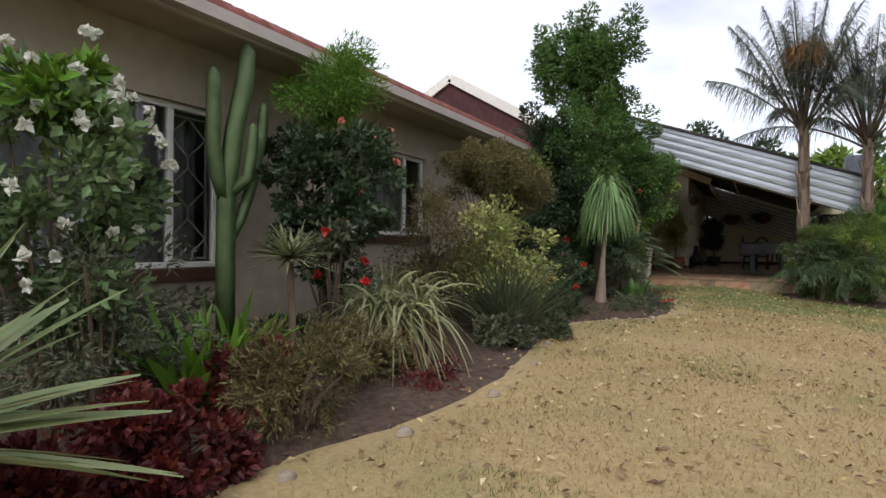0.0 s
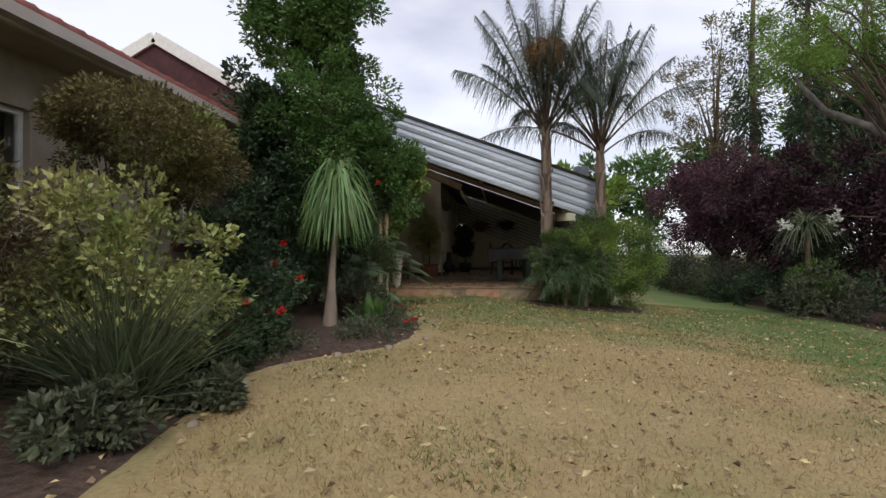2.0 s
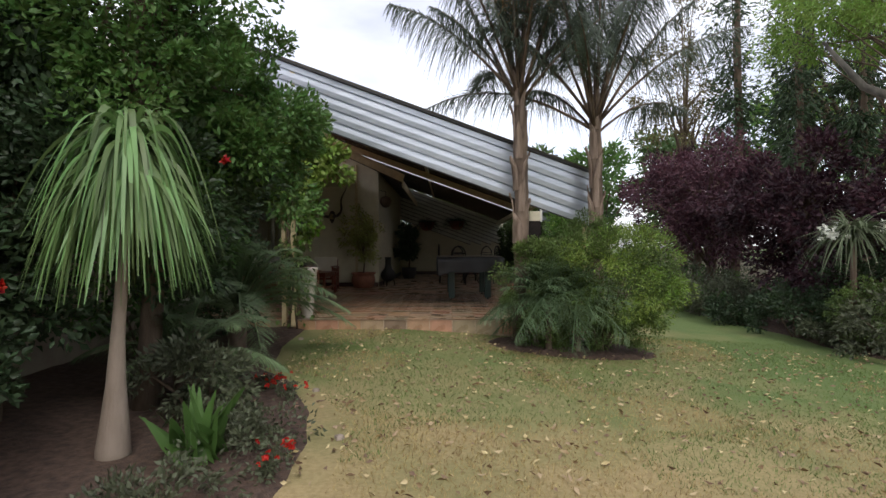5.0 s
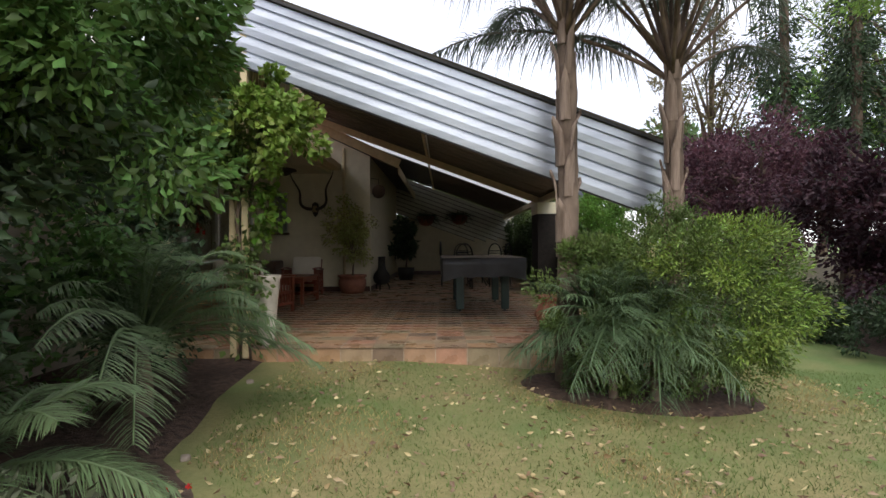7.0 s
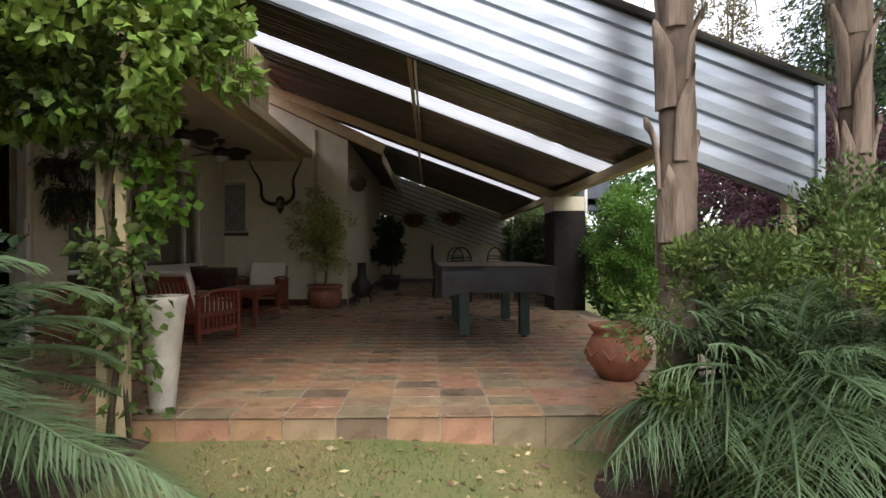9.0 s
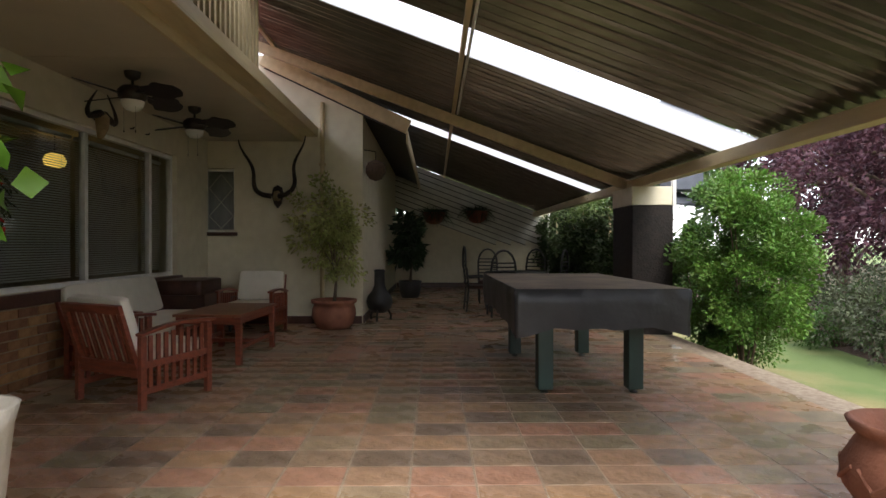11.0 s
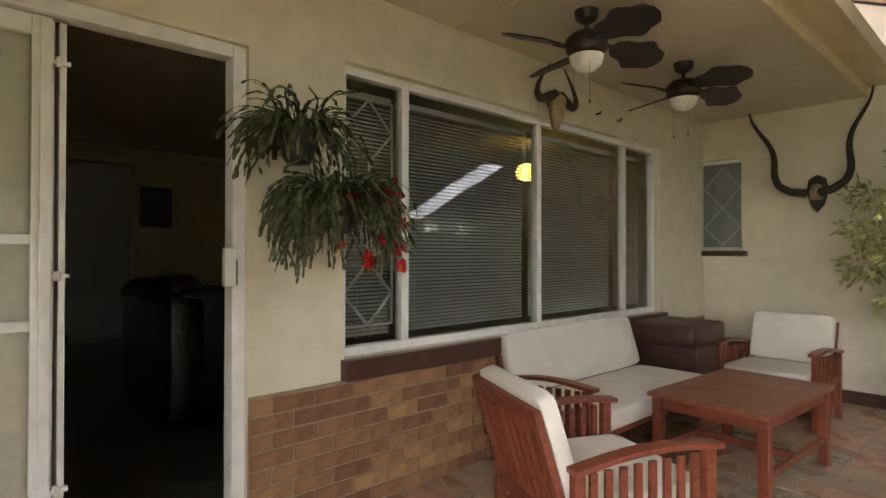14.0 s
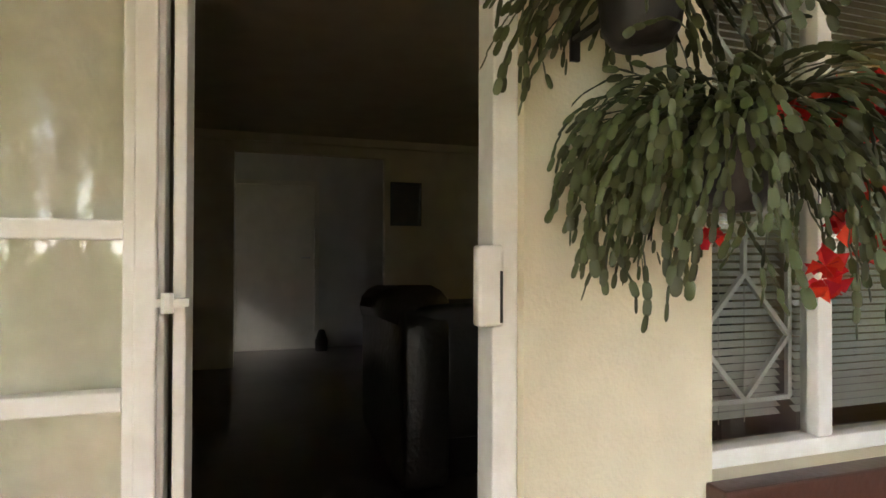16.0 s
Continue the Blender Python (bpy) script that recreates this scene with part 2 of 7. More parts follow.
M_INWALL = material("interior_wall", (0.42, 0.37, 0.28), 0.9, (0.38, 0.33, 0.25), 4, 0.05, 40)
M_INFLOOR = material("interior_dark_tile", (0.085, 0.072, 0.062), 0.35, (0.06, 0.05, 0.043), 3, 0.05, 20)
M_INDOOR = material("painted_inner_door", (0.66, 0.64, 0.58), 0.6, (0.6, 0.58, 0.52), 5, 0.05, 30)
M_LEATHER = material("black_leather", (0.014, 0.012, 0.011), 0.4, (0.009, 0.008, 0.007), 6, 0.3, 25)
M_STONE = material("garden_stone", (0.36, 0.30, 0.24), 0.9, (0.24, 0.19, 0.15), 7, 0.6, 30)
M_PALEBARK = material("pale_bark", (0.24, 0.215, 0.19), 0.9, (0.11, 0.10, 0.085), 7, 0.7, 20, stretch=(1, 1, 0.4))
M_STONEPOT = material("pale_stone_pot", (0.55, 0.50, 0.42), 0.8, (0.42, 0.38, 0.31), 9, 0.3, 40)
M_FASCIA = material("weathered_fascia_paint", (0.56, 0.50, 0.46), 0.6, (0.45, 0.39, 0.36), 7, 0.15, 30, stretch=(1, 0.3, 1))
M_BARK = material("grey_brown_bark", (0.16, 0.115, 0.08), 0.95, (0.08, 0.055, 0.038), 9, 1.0, 22, stretch=(1, 1, 0.25))
M_PALMBARK = material("palm_trunk", (0.24, 0.175, 0.13), 0.9, (0.09, 0.063, 0.045), 6, 1.0, 14, stretch=(1, 1, 0.5))
M_PONYBARK = material("smooth_grey_trunk", (0.30, 0.24, 0.19), 0.85, (0.22, 0.17, 0.13), 8, 0.5, 30, stretch=(1, 1, 0.4))


def leaf_mat(name, col, col2, island=0.35, rough=0.5, tr=0.25, spec=0.4):
    return material(name, col, rough, col2, 1.5, island=island, translucent=tr, spec=spec)


L_TREE = leaf_mat("tree_leaf", (0.125, 0.225, 0.055), (0.075, 0.15, 0.038), tr=0.38)
L_ROSE = leaf_mat("rose_leaf", (0.19, 0.27, 0.115), (0.115, 0.175, 0.07), tr=0.35)
L_ACACIA = leaf_mat("acacia_leaf", (0.24, 0.36, 0.07), (0.15, 0.25, 0.045), tr=0.5)
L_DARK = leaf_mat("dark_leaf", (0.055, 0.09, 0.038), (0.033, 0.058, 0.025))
L_BRIGHT = leaf_mat("bright_green_leaf", (0.15, 0.27, 0.03), (0.09, 0.19, 0.02))
L_OLIVE = leaf_mat("olive_brown_leaf", (0.17, 0.15, 0.055), (0.11, 0.085, 0.035))
L_VARIE = leaf_mat("variegated_leaf", (0.46, 0.43, 0.17), (0.20, 0.25, 0.07), 0.45)
L_GREY = leaf_mat("grey_green_leaf", (0.13, 0.15, 0.085), (0.085, 0.095, 0.055))
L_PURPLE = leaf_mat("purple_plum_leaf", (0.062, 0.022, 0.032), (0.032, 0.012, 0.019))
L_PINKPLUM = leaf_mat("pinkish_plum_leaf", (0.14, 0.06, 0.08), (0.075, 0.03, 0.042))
L_RED = leaf_mat("blood_red_leaf", (0.155, 0.022, 0.020), (0.085, 0.014, 0.013))
L_PALM = leaf_mat("palm_leaflet", (0.19, 0.26, 0.12), (0.11, 0.165, 0.07))
L_PALMSMALL = leaf_mat("small_palm_leaflet", (0.17, 0.245, 0.125), (0.095, 0.15, 0.07))
L_PALMTALL = leaf_mat("tall_palm_leaflet", (0.12, 0.15, 0.105), (0.065, 0.085, 0.06), tr=0.35)
L_STRAP = leaf_mat("strap_leaf", (0.20, 0.31, 0.115), (0.11, 0.20, 0.06), 0.4, 0.4)
L_PALE = leaf_mat("pale_strappy_leaf", (0.34, 0.33, 0.17), (0.15, 0.17, 0.075), 0.45)
L_SPIKE = leaf_mat("spiky_grey_leaf", (0.15, 0.18, 0.095), (0.09, 0.115, 0.06), 0.4)
L_AGAVE = leaf_mat("striped_agave_leaf", (0.34, 0.39, 0.20), (0.14, 0.20, 0.085), 0.25)
L_HEDGE = leaf_mat("hedge_leaf", (0.145, 0.205, 0.052), (0.085, 0.13, 0.034))
L_DEAD = leaf_mat("dead_frond", (0.30, 0.20, 0.10), (0.17, 0.11, 0.055))
L_CACTUS = material("cactus_green", (0.105, 0.165, 0.06), 0.6, (0.065, 0.105, 0.038), 5, 0.25, 25)
L_XCACTUS = leaf_mat("segmented_cactus_leaf", (0.075, 0.088, 0.033), (0.045, 0.052, 0.022), 0.4, 0.45, 0.1)
L_FAR = leaf_mat("distant_leaf", (0.12, 0.19, 0.065), (0.07, 0.12, 0.04))
L_TRELLIS = leaf_mat("trellis_leaf", (0.075, 0.11, 0.035), (0.04, 0.065, 0.02))
L_YEL = leaf_mat("yellow_green_leaf", (0.25, 0.34, 0.065), (0.14, 0.23, 0.036))
F_WHITE = leaf_mat("white_petal", (0.82, 0.82, 0.76), (0.72, 0.72, 0.62), 0.1)
F_RED = leaf_mat("red_petal", (0.62, 0.018, 0.015), (0.42, 0.01, 0.01), 0.2)
F_PINK = leaf_mat("pink_petal", (0.72, 0.30, 0.22), (0.6, 0.2, 0.15), 0.2)


# ---- mesh helpers ----
class Mesh:
    def __init__(self):
        self.v, self.f = [], []

    def add(self, vs, fs):
        n = len(self.v)
        self.v += [tuple(p) for p in vs]
        self.f += [tuple(i + n for i in q) for q in fs]
        return self

    def box(self, x0, y0, z0, x1, y1, z1, m=None):
        vs = [Vector((x, y, z)) for x in (x0, x1) for y in (y0, y1) for z in (z0, z1)]
        if m is not None:
            vs = [m @ p for p in vs]
        return self.add(vs, [(0, 1, 3, 2), (4, 6, 7, 5), (0, 4, 5, 1), (2, 3, 7, 6), (0, 2, 6, 4), (1, 5, 7, 3)])

    def beam(self, p, q, w, h, up=(0, 0, 1)):
        p, q = Vector(p), Vector(q)
        d = (q - p).normalized()
        s = d.cross(Vector(up))
        s = s.normalized() if s.length > 1e-4 else Vector((1, 0, 0))
        u = s.cross(d)
        vs = [e + s * a * w / 2 + u * b * h / 2 for e in (p, q) for a in (-1, 1) for b in (-1, 1)]
        return self.add(vs, [(0, 1, 3, 2), (4, 6, 7, 5), (0, 4, 5, 1), (2, 3, 7, 6), (0, 2, 6, 4), (1, 5, 7, 3)])

    def tube(self, pts, radii, sides=8, ribs=0.0, cap=True):
        pts = [Vector(p) for p in pts]
        if isinstance(radii, (int, float)):
            radii = [radii] * len(pts)
        n = len(self.v)
        ref = Vector((0.3, 0.9, 0.2)).normalized()
        for i, p in enumerate(pts):
            d = (pts[min(i + 1, len(pts) - 1)] - pts[max(i - 1, 0)])
            d = d.normalized() if d.length > 1e-6 else Vector((0, 0, 1))
            a = d.cross(ref)
            a = a.normalized() if a.length > 1e-3 else d.cross(Vector((1, 0, 0))).normalized()
            b = d.cross(a)
            for k in range(sides):
                t = 2 * math.pi * k / sides
                r = radii[i] * (1 - ribs * (k % 2))
                self.v.append(tuple(p + (a * math.cos(t) + b * math.sin(t)) * r))
        for i in range(len(pts) - 1):
            for k in range(sides):
                k2 = (k + 1) % sides
                self.f.append((n + i * sides + k, n + i * sides + k2, n + (i + 1) * sides + k2, n + (i + 1) * sides + k))
        if cap:
            self.f.append(tuple(n + k for k in range(sides))[::-1])
            self.f.append(tuple(n + (len(pts) - 1) * sides + k for k in range(sides)))
        return self

    def lathe(self, cx, cy, prof, segs=24, wob=0.0):
        n = len(self.v)
        for r, z in prof:
            for k in range(segs):
                t = 2 * math.pi * k / segs
                rr = r * (1 + wob * math.sin(3 * t + z * 9))
                self.v.append((cx + rr * math.cos(t), cy + rr * math.sin(t), z))
        for i in range(len(prof) - 1):
            for k in range(segs):
                k2 = (k + 1) % segs
                self.f.append((n + i * segs + k, n + i * segs + k2, n + (i + 1) * segs + k2, n + (i + 1) * segs + k))
        self.f.append(tuple(n + k for k in range(segs))[::-1])
        return self

    def sweep(self, pts, w, h):
        """A bar of w by h along points that keep to one upright plane."""
        n = len(self.v)
        pts = [Vector(p) for p in pts]
        for i, p in enumerate(pts):
            d = (pts[min(i + 1, len(pts) - 1)] - pts[max(i - 1, 0)]).normalized()
            s = d.cross(Vector((0, 0, 1))).normalized()
            u = s.cross(d)
            self.v += [tuple(p + s * a * w / 2 + u * b * h / 2) for a, b in ((-1, -1), (1, -1), (1, 1), (-1, 1))]
        for i in range(len(pts) - 1):
            for k in range(4):
                self.f.append((n + 4 * i + k, n + 4 * i + (k + 1) % 4, n + 4 * i + 4 + (k + 1) % 4, n + 4 * i + 4 + k))
        self.f += [(n + 3, n + 2, n + 1, n), tuple(n + 4 * (len(pts) - 1) + k for k in range(4))]
        return self

    def cushion(self, x0, y0, z0, x1, y1, z1, m=None, puff=0.02):
        """A rounded pad with softly bulging faces."""
        nx, ny, nz = 8, 8, 4
        c = Vector(((x0 + x1) / 2, (y0 + y1) / 2, (z0 + z1) / 2))
        h = Vector(((x1 - x0) / 2, (y1 - y0) / 2, (z1 - z0) / 2))
        e = 0.17
        n = len(self.v)
        rows, cols = 12, 24
        def sp(v, p):
            return math.copysign(abs(v) ** p, v)
        for i in range(rows + 1):
            a = -math.pi / 2 + math.pi * i / rows
            for k in range(cols):
                b = 2 * math.pi * k / cols
                p = Vector((h.x * sp(math.cos(a), e) * sp(math.cos(b), e), h.y * sp(math.cos(a), e) * sp(math.sin(b), e), h.z * sp(math.sin(a), e)))
                p = p + c
                self.v.append(tuple(m @ p if m is not None else p))
        for i in range(rows):
            for k in range(cols):
                k2 = (k + 1) % cols
                self.f.append((n + i * cols + k, n + i * cols + k2, n + (i + 1) * cols + k2, n + (i + 1) * cols + k))
        return self

    def arrays(self, V, F):
        n = len(self.v)
        self.v += [tuple(p) for p in V.tolist()]
        self.f += [tuple(q) for q in (F + n).tolist()]
        return self


def mesh_data(name, me, mat, smooth=False):
    d = bpy.data.meshes.new(name)
    d.from_pydata(me.v, [], me.f)
    d.materials.append(mat)
    if smooth:
        d.polygons.foreach_set("use_smooth", [True] * len(d.polygons))
    d.update()
    return d


def thing(name, x=0, y=0, z=0, label="", category="", group="", kind="", rz=0):
    """An Empty at the base of a thing."""
    ob = new(name)
    ob.empty_display_size = 0.1
    ob.matrix_world = pose(x, y, z, 0, 0, rz)
    return tagged(ob, label, category, group, kind)


def part(name, me, mat, parent, label="", smooth=False, bevel=0.0):
    ob = new(name, mesh_data(name, me, mat, smooth))
    if parent is not None:
        ob.parent = parent
    if bevel:
        b = ob.modifiers.new("bevel", 'BEVEL')
        b.width, b.segments, b.limit_method = bevel, 2, 'ANGLE'
    if label:
        ob["label"] = label
    return ob


def solo(name, me, mat, label="", category="", kind="", smooth=False, bevel=0.0, group=""):
    """A thing of a single mesh, built in world coordinates."""
    return tagged(part(name, me, mat, None, "", smooth, bevel), label, category, group, kind)


def pieces(name, cells, data, parent):
    """Objects of their own that share one mesh."""
    for m in cells:
        ob = new(name, data)
        ob.parent = parent
        ob.matrix_basis = m


def cut_wall(xs, ys, zs, holes):
    """A box from xs to ys to zs with through holes, made of cells with no inner faces. holes: (axis lo, hi, z lo, hi) along y, or along x when the wall is thin in y."""
    along_y = (xs[1] - xs[0]) < (ys[1] - ys[0])
    a0, a1 = ys if along_y else xs
    A = sorted({a0, a1, *[h[0] for h in holes], *[h[1] for h in holes]})
    Z = sorted({zs[0], zs[1], *[h[2] for h in holes], *[h[3] for h in holes]})
    A = [a for a in A if a0 <= a <= a1]
    Z = [z for z in Z if zs[0] <= z <= zs[1]]
    def solid(i, k):
        if not (0 <= i < len(A) - 1 and 0 <= k < len(Z) - 1):
            return False
        a, z = (A[i] + A[i + 1]) / 2, (Z[k] + Z[k + 1]) / 2
        return not any(h[0] < a < h[1] and h[2] < z < h[3] for h in holes)
    t0, t1 = xs if along_y else ys
    me = Mesh()
    def P(t, a, z):
        return (t, a, z) if along_y else (a, t, z)
    def quad(*p):
        me.add(p, [(0, 1, 2, 3)])
    for i in range(len(A) - 1):
        for k in range(len(Z) - 1):
            if not solid(i, k):
                continue
            a, b, c, d = A[i], A[i + 1], Z[k], Z[k + 1]
            quad(P(t0, a, c), P(t0, a, d), P(t0, b, d), P(t0, b, c))
            quad(P(t1, a, c), P(t1, b, c), P(t1, b, d), P(t1, a, d))
            if not solid(i - 1, k):
                quad(P(t0, a, c), P(t1, a, c), P(t1, a, d), P(t0, a, d))
            if not solid(i + 1, k):
                quad(P(t0, b, c), P(t0, b, d), P(t1, b, d), P(t1, b, c))
            if not solid(i, k - 1):
                quad(P(t0, a, c), P(t0, b, c), P(t1, b, c), P(t1, a, c))
            if not solid(i, k + 1):
                quad(P(t0, a, d), P(t1, a, d), P(t1, b, d), P(t0, b, d))
    return me


rng = np.random.default_rng(7)


def unit(a):
    return a / np.maximum(np.linalg.norm(a, axis=-1, keepdims=True), 1e-9)


def fast_mesh(name, V, F, mat):
    """A mesh from arrays of triangles or quads."""
    d = bpy.data.meshes.new(name)
    k = F.shape[1]
    d.vertices.add(len(V))
    d.vertices.foreach_set("co", V.astype(np.float32).ravel())
    d.loops.add(F.size)
    d.loops.foreach_set("vertex_index", F.astype(np.int32).ravel())
    d.polygons.add(len(F))
    d.polygons.foreach_set("loop_start", np.arange(0, F.size, k, dtype=np.int32))
    d.update(calc_edges=True)
    d.materials.append(mat)
    return d


def leaf_arrays(P, D, L, W, fold=0.25):
    """Folded pointed leaves: base, two sides and tip."""
    n = len(P)
    D = unit(D)
    R = unit(np.cross(D, rng.normal(size=(n, 3))))
    U = np.cross(R, D)
    L, W = np.broadcast_to(L, (n,))[:, None], np.broadcast_to(W, (n,))[:, None]
    mid = P + D * L * 0.45
    a = mid + R * W / 2 + U * W * fold
    b = mid - R * W / 2 + U * W * fold
    tip = P + D * L - U * W * 0.15
    V = np.stack([P, a, tip, b], 1).reshape(-1, 3)
    i = np.arange(n)[:, None] * 4
    F = np.concatenate([i + [0, 1, 2], i + [0, 2, 3]], 1).reshape(-1, 3)
    return V, F


def ribbon_arrays(P, D, L, W, droop, k=5, side=None, taper=0.9):
    """Strap leaves that bend down with their length."""
    n = len(P)
    D = unit(D)
    L, W, droop = (np.broadcast_to(a, (n,))[:, None] for a in (L, W, droop))
    if side is None:
        side = unit(np.cross(D, np.array([0, 0, 1.0])) + rng.normal(size=(n, 3)) * 0.25)
    rows = []
    for i in range(k + 1):
        s = i / k
        c = P + D * L * s + np.array([0, 0, -1.0]) * droop * L * s * s
        w = W * (0.55 + 0.9 * s if s < 0.4 else max(0.04, (1 - s) / 0.6) ** 0.7 * taper + 0.03)
        rows += [c - side * w / 2, c + side * w / 2]
    V = np.stack(rows, 1).reshape(-1, 3)
    b = np.arange(n)[:, None] * (2 * (k + 1))
    F = np.concatenate([b + [2 * i, 2 * i + 1, 2 * i + 3, 2 * i + 2] for i in range(k)], 1).reshape(-1, 4)
    return V, F


def clump_points(n, centre, radii, clumps=30, size=0.35, shell=0.55, flat=0.0):
    """Points of an uneven crown: many small clumps spread over an ellipsoid."""
    c = unit(rng.normal(size=(clumps, 3))) * (shell + (1 - shell) * rng.random((clumps, 1)))
    if flat:
        c[:, 2] = np.maximum(c[:, 2], -flat)
    centres = np.array(centre) + c * np.array(radii)
    sizes = size * (0.55 + 0.8 * rng.random(clumps)) * np.mean(radii)
    k = rng.integers(0, clumps, n)
    d = unit(rng.normal(size=(n, 3)))
    p = centres[k] + d * sizes[k][:, None] * (rng.random((n, 1)) ** 0.45) * np.array([1, 1, 0.8])
    out = unit((p - np.array(centre)) / np.array(radii)) * 0.6 + d * 0.6 + rng.normal(size=(n, 3)) * 0.5
    return p, out, centres


def crown_part(name, parent, n, centre, radii, mat, length=0.07, width=0.04, clumps=30, size=0.35, shell=0.55, label="", droop=0.0, zmin=None):
    P, D, centres = clump_points(n, centre, radii, clumps, size, shell)
    D[:, 2] -= droop
    if zmin is not None:
        keep = P[:, 2] > zmin
        P, D = P[keep], D[keep]
    V, F = leaf_arrays(P, D, length * (0.7 + 0.6 * rng.random(len(P))), width * (0.7 + 0.6 * rng.random(len(P))))
    ob = new(name, fast_mesh(name, V, F, mat))
    ob.parent = parent
    if label:
        ob["label"] = label
    return centres


def limbs_part(name, parent, base, top, r, targets, mat, lean=0.15, sides=8):
    """A tapered trunk with limbs that reach some of the crown's clumps."""
    me = Mesh()
    b, t = Vector(base), Vector(top)
    pts, rad = [], []
    for i in range(7):
        s = i / 6
        p = b.lerp(t, s) + Vector((math.sin(s * 5 + b.x), math.cos(s * 4 + b.y), 0)) * lean * s * (1 - s)
        pts.append(p)
        rad.append(r * (1.25 - 0.7 * s if i else 1.5))
    me.tube(pts, rad, sides)
    for j, q in enumerate(targets):
        q = Vector(q)
        a = pts[2 + j % 5]
        mid = a.lerp(q, 0.5) + Vector((0, 0, 0.12 * (q - a).length))
        me.tube([a, a.lerp(mid, 0.6), mid, q], [r * 0.45, r * 0.34, r * 0.24, r * 0.07], 5)
    return part(name, me, mat, parent, "", True)


def strap_plant(parent, name, n, base, mat, length, width, up=0.9, spread=1.0, droop=0.4, label="", r0=0.06, k=5):
    P = np.array(base) + rng.normal(size=(n, 3)) * np.array([r0, r0, r0 * 0.3])
    a = rng.random(n) * 2 * math.pi
    e = np.clip(rng.normal(up, 0.28, n), -0.3, 1.5)
    D = np.stack([np.cos(a) * np.cos(e) * spread, np.sin(a) * np.cos(e) * spread, np.sin(e)], 1)
    V, F = ribbon_arrays(P, D, length * (0.65 + 0.5 * rng.random(n)), width * (0.8 + 0.4 * rng.random(n)), droop * (0.5 + rng.random(n)), k)
    ob = new(name, fast_mesh(name, V, F, mat))
    ob.parent = parent
    if label:
        ob["label"] = label
    return ob


def frond(parent, base, azim, elev, length, mat, droop=0.6, leaflet=0.35, n=46, width=0.018, hang=0.4, bare=0.25, rachis_mat=None, plume=0.10):
    """A feather frond: a bending rachis and two ranks of leaflets."""
    d = np.array([math.cos(azim) * math.cos(elev), math.sin(azim) * math.cos(elev), math.sin(elev)])
    s = np.linspace(0, 1, 9)
    R = np.array(base) + d * length * s[:, None] + np.array([0, 0, -1.0]) * (droop * length * s ** 2.2)[:, None]
    me = Mesh().tube([tuple(p) for p in R], [0.016 * (1 - 0.85 * q) * max(1, length / 2) + 0.002 for q in s], 5)
    q = bare + (1 - bare) * (np.arange(n) + 0.5) / n
    P = np.stack([np.interp(q, s, R[:, i]) for i in range(3)], 1)
    T = unit(np.stack([np.interp(np.minimum(q + 0.05, 1), s, R[:, i]) - np.interp(q - 0.05, s, R[:, i]) for i in range(3)], 1))
    side = unit(np.cross(T, np.array([0, 0, 1.0])))
    Vs, Fs, off = [], [], 0
    for sg in (-1, 1):
        D = unit(side * sg + T * (0.45 + 0.5 * q[:, None]) + np.array([0, 0, 0.15]) + rng.normal(size=(n, 3)) * plume)
        L = leaflet * np.sin(np.clip(q * 2.6 + 0.35, 0, math.pi - 0.25)) * (0.85 + 0.3 * rng.random(n))
        V, F = ribbon_arrays(P, D, L, width, hang, 3, unit(np.cross(D, side * 0.3 + np.array([0, 0, 1.0]))))
        Vs.append(V)
        Fs.append(F + off)
        off += len(V)
    ob = new("frond", fast_mesh("frond", np.concatenate(Vs), np.concatenate(Fs), mat))
    ob.parent = parent
    part("rachis", me, rachis_mat or mat, ob, "", True)
    return ob


def blossoms(parent, name, centres, r, mat, petals=14, label=""):
    """One flower head at each place, of many folded petals."""
    for c in centres:
        C = np.repeat(np.array([c], float), petals, 0)
        D = unit(rng.normal(size=C.shape) + np.array([0, 0, 0.3]))
        V, F = leaf_arrays(C, D, r * (0.7 + 0.5 * rng.random(petals)), r * 0.8, 0.3)
        ob = new(name, fast_mesh(name, V, F, mat))
        ob.parent = parent
        if label:
            ob["label"] = label


def gz(x, y):
    """Height of the lawn, which falls away from the terrace and to the garden side."""
    return -0.26 - 0.07 * min(max(x, 0), 6) + 0.012 * (min(max(y, -14), 3) + 7)


# ---- ground ----
gx = sorted({-3000, -600, -150, -60, -25, -12, *[round(-6 + 0.5 * i, 2) for i in range(41)], 25, 60, 150, 600, 3000})
gy = sorted({-3000, -600, -150, -60, -30, *[round(-20 + 0.5 * i, 2) for i in range(91)], 40, 60, 150, 600, 3000})
GV = np.array([(x, y, gz(x, y) + 0.012 * noise.noise((x * 0.7, y * 0.7, 0)) * (abs(x) < 20 and abs(y) < 30)) for x in gx for y in gy])
ni = len(gy)
GF = np.array([(i * ni + j, (i + 1) * ni + j, (i + 1) * ni + j + 1, i * ni + j + 1) for i in range(len(gx) - 1) for j in range(ni - 1)])
ground = tagged(new("ground", fast_mesh("ground", GV, GF, M_LAWN)), "dry straw-coloured lawn with green patches", "lawn", "", "structure")

EDGE = [(-0.8, -16), (-0.88, -13), (-0.95, -11.3), (-0.92, -10.7), (-0.78, -10.2), (-0.69, -9.5), (-0.68, -8.8), (-0.84, -8.0), (-1.0, -7.3), (-1.12, -6.6), (-1.15, -6.1),
        (-1.06, -5.6), (-0.81, -5.27), (-0.52, -4.97), (-0.22, -4.66), (-0.05, -4.15), (-0.04, -3.3), (-0.25, -2.5), (-0.72, -1.55), (-1.15, -1.08), (-1.35, 0.2), (-1.45, 1.6)]


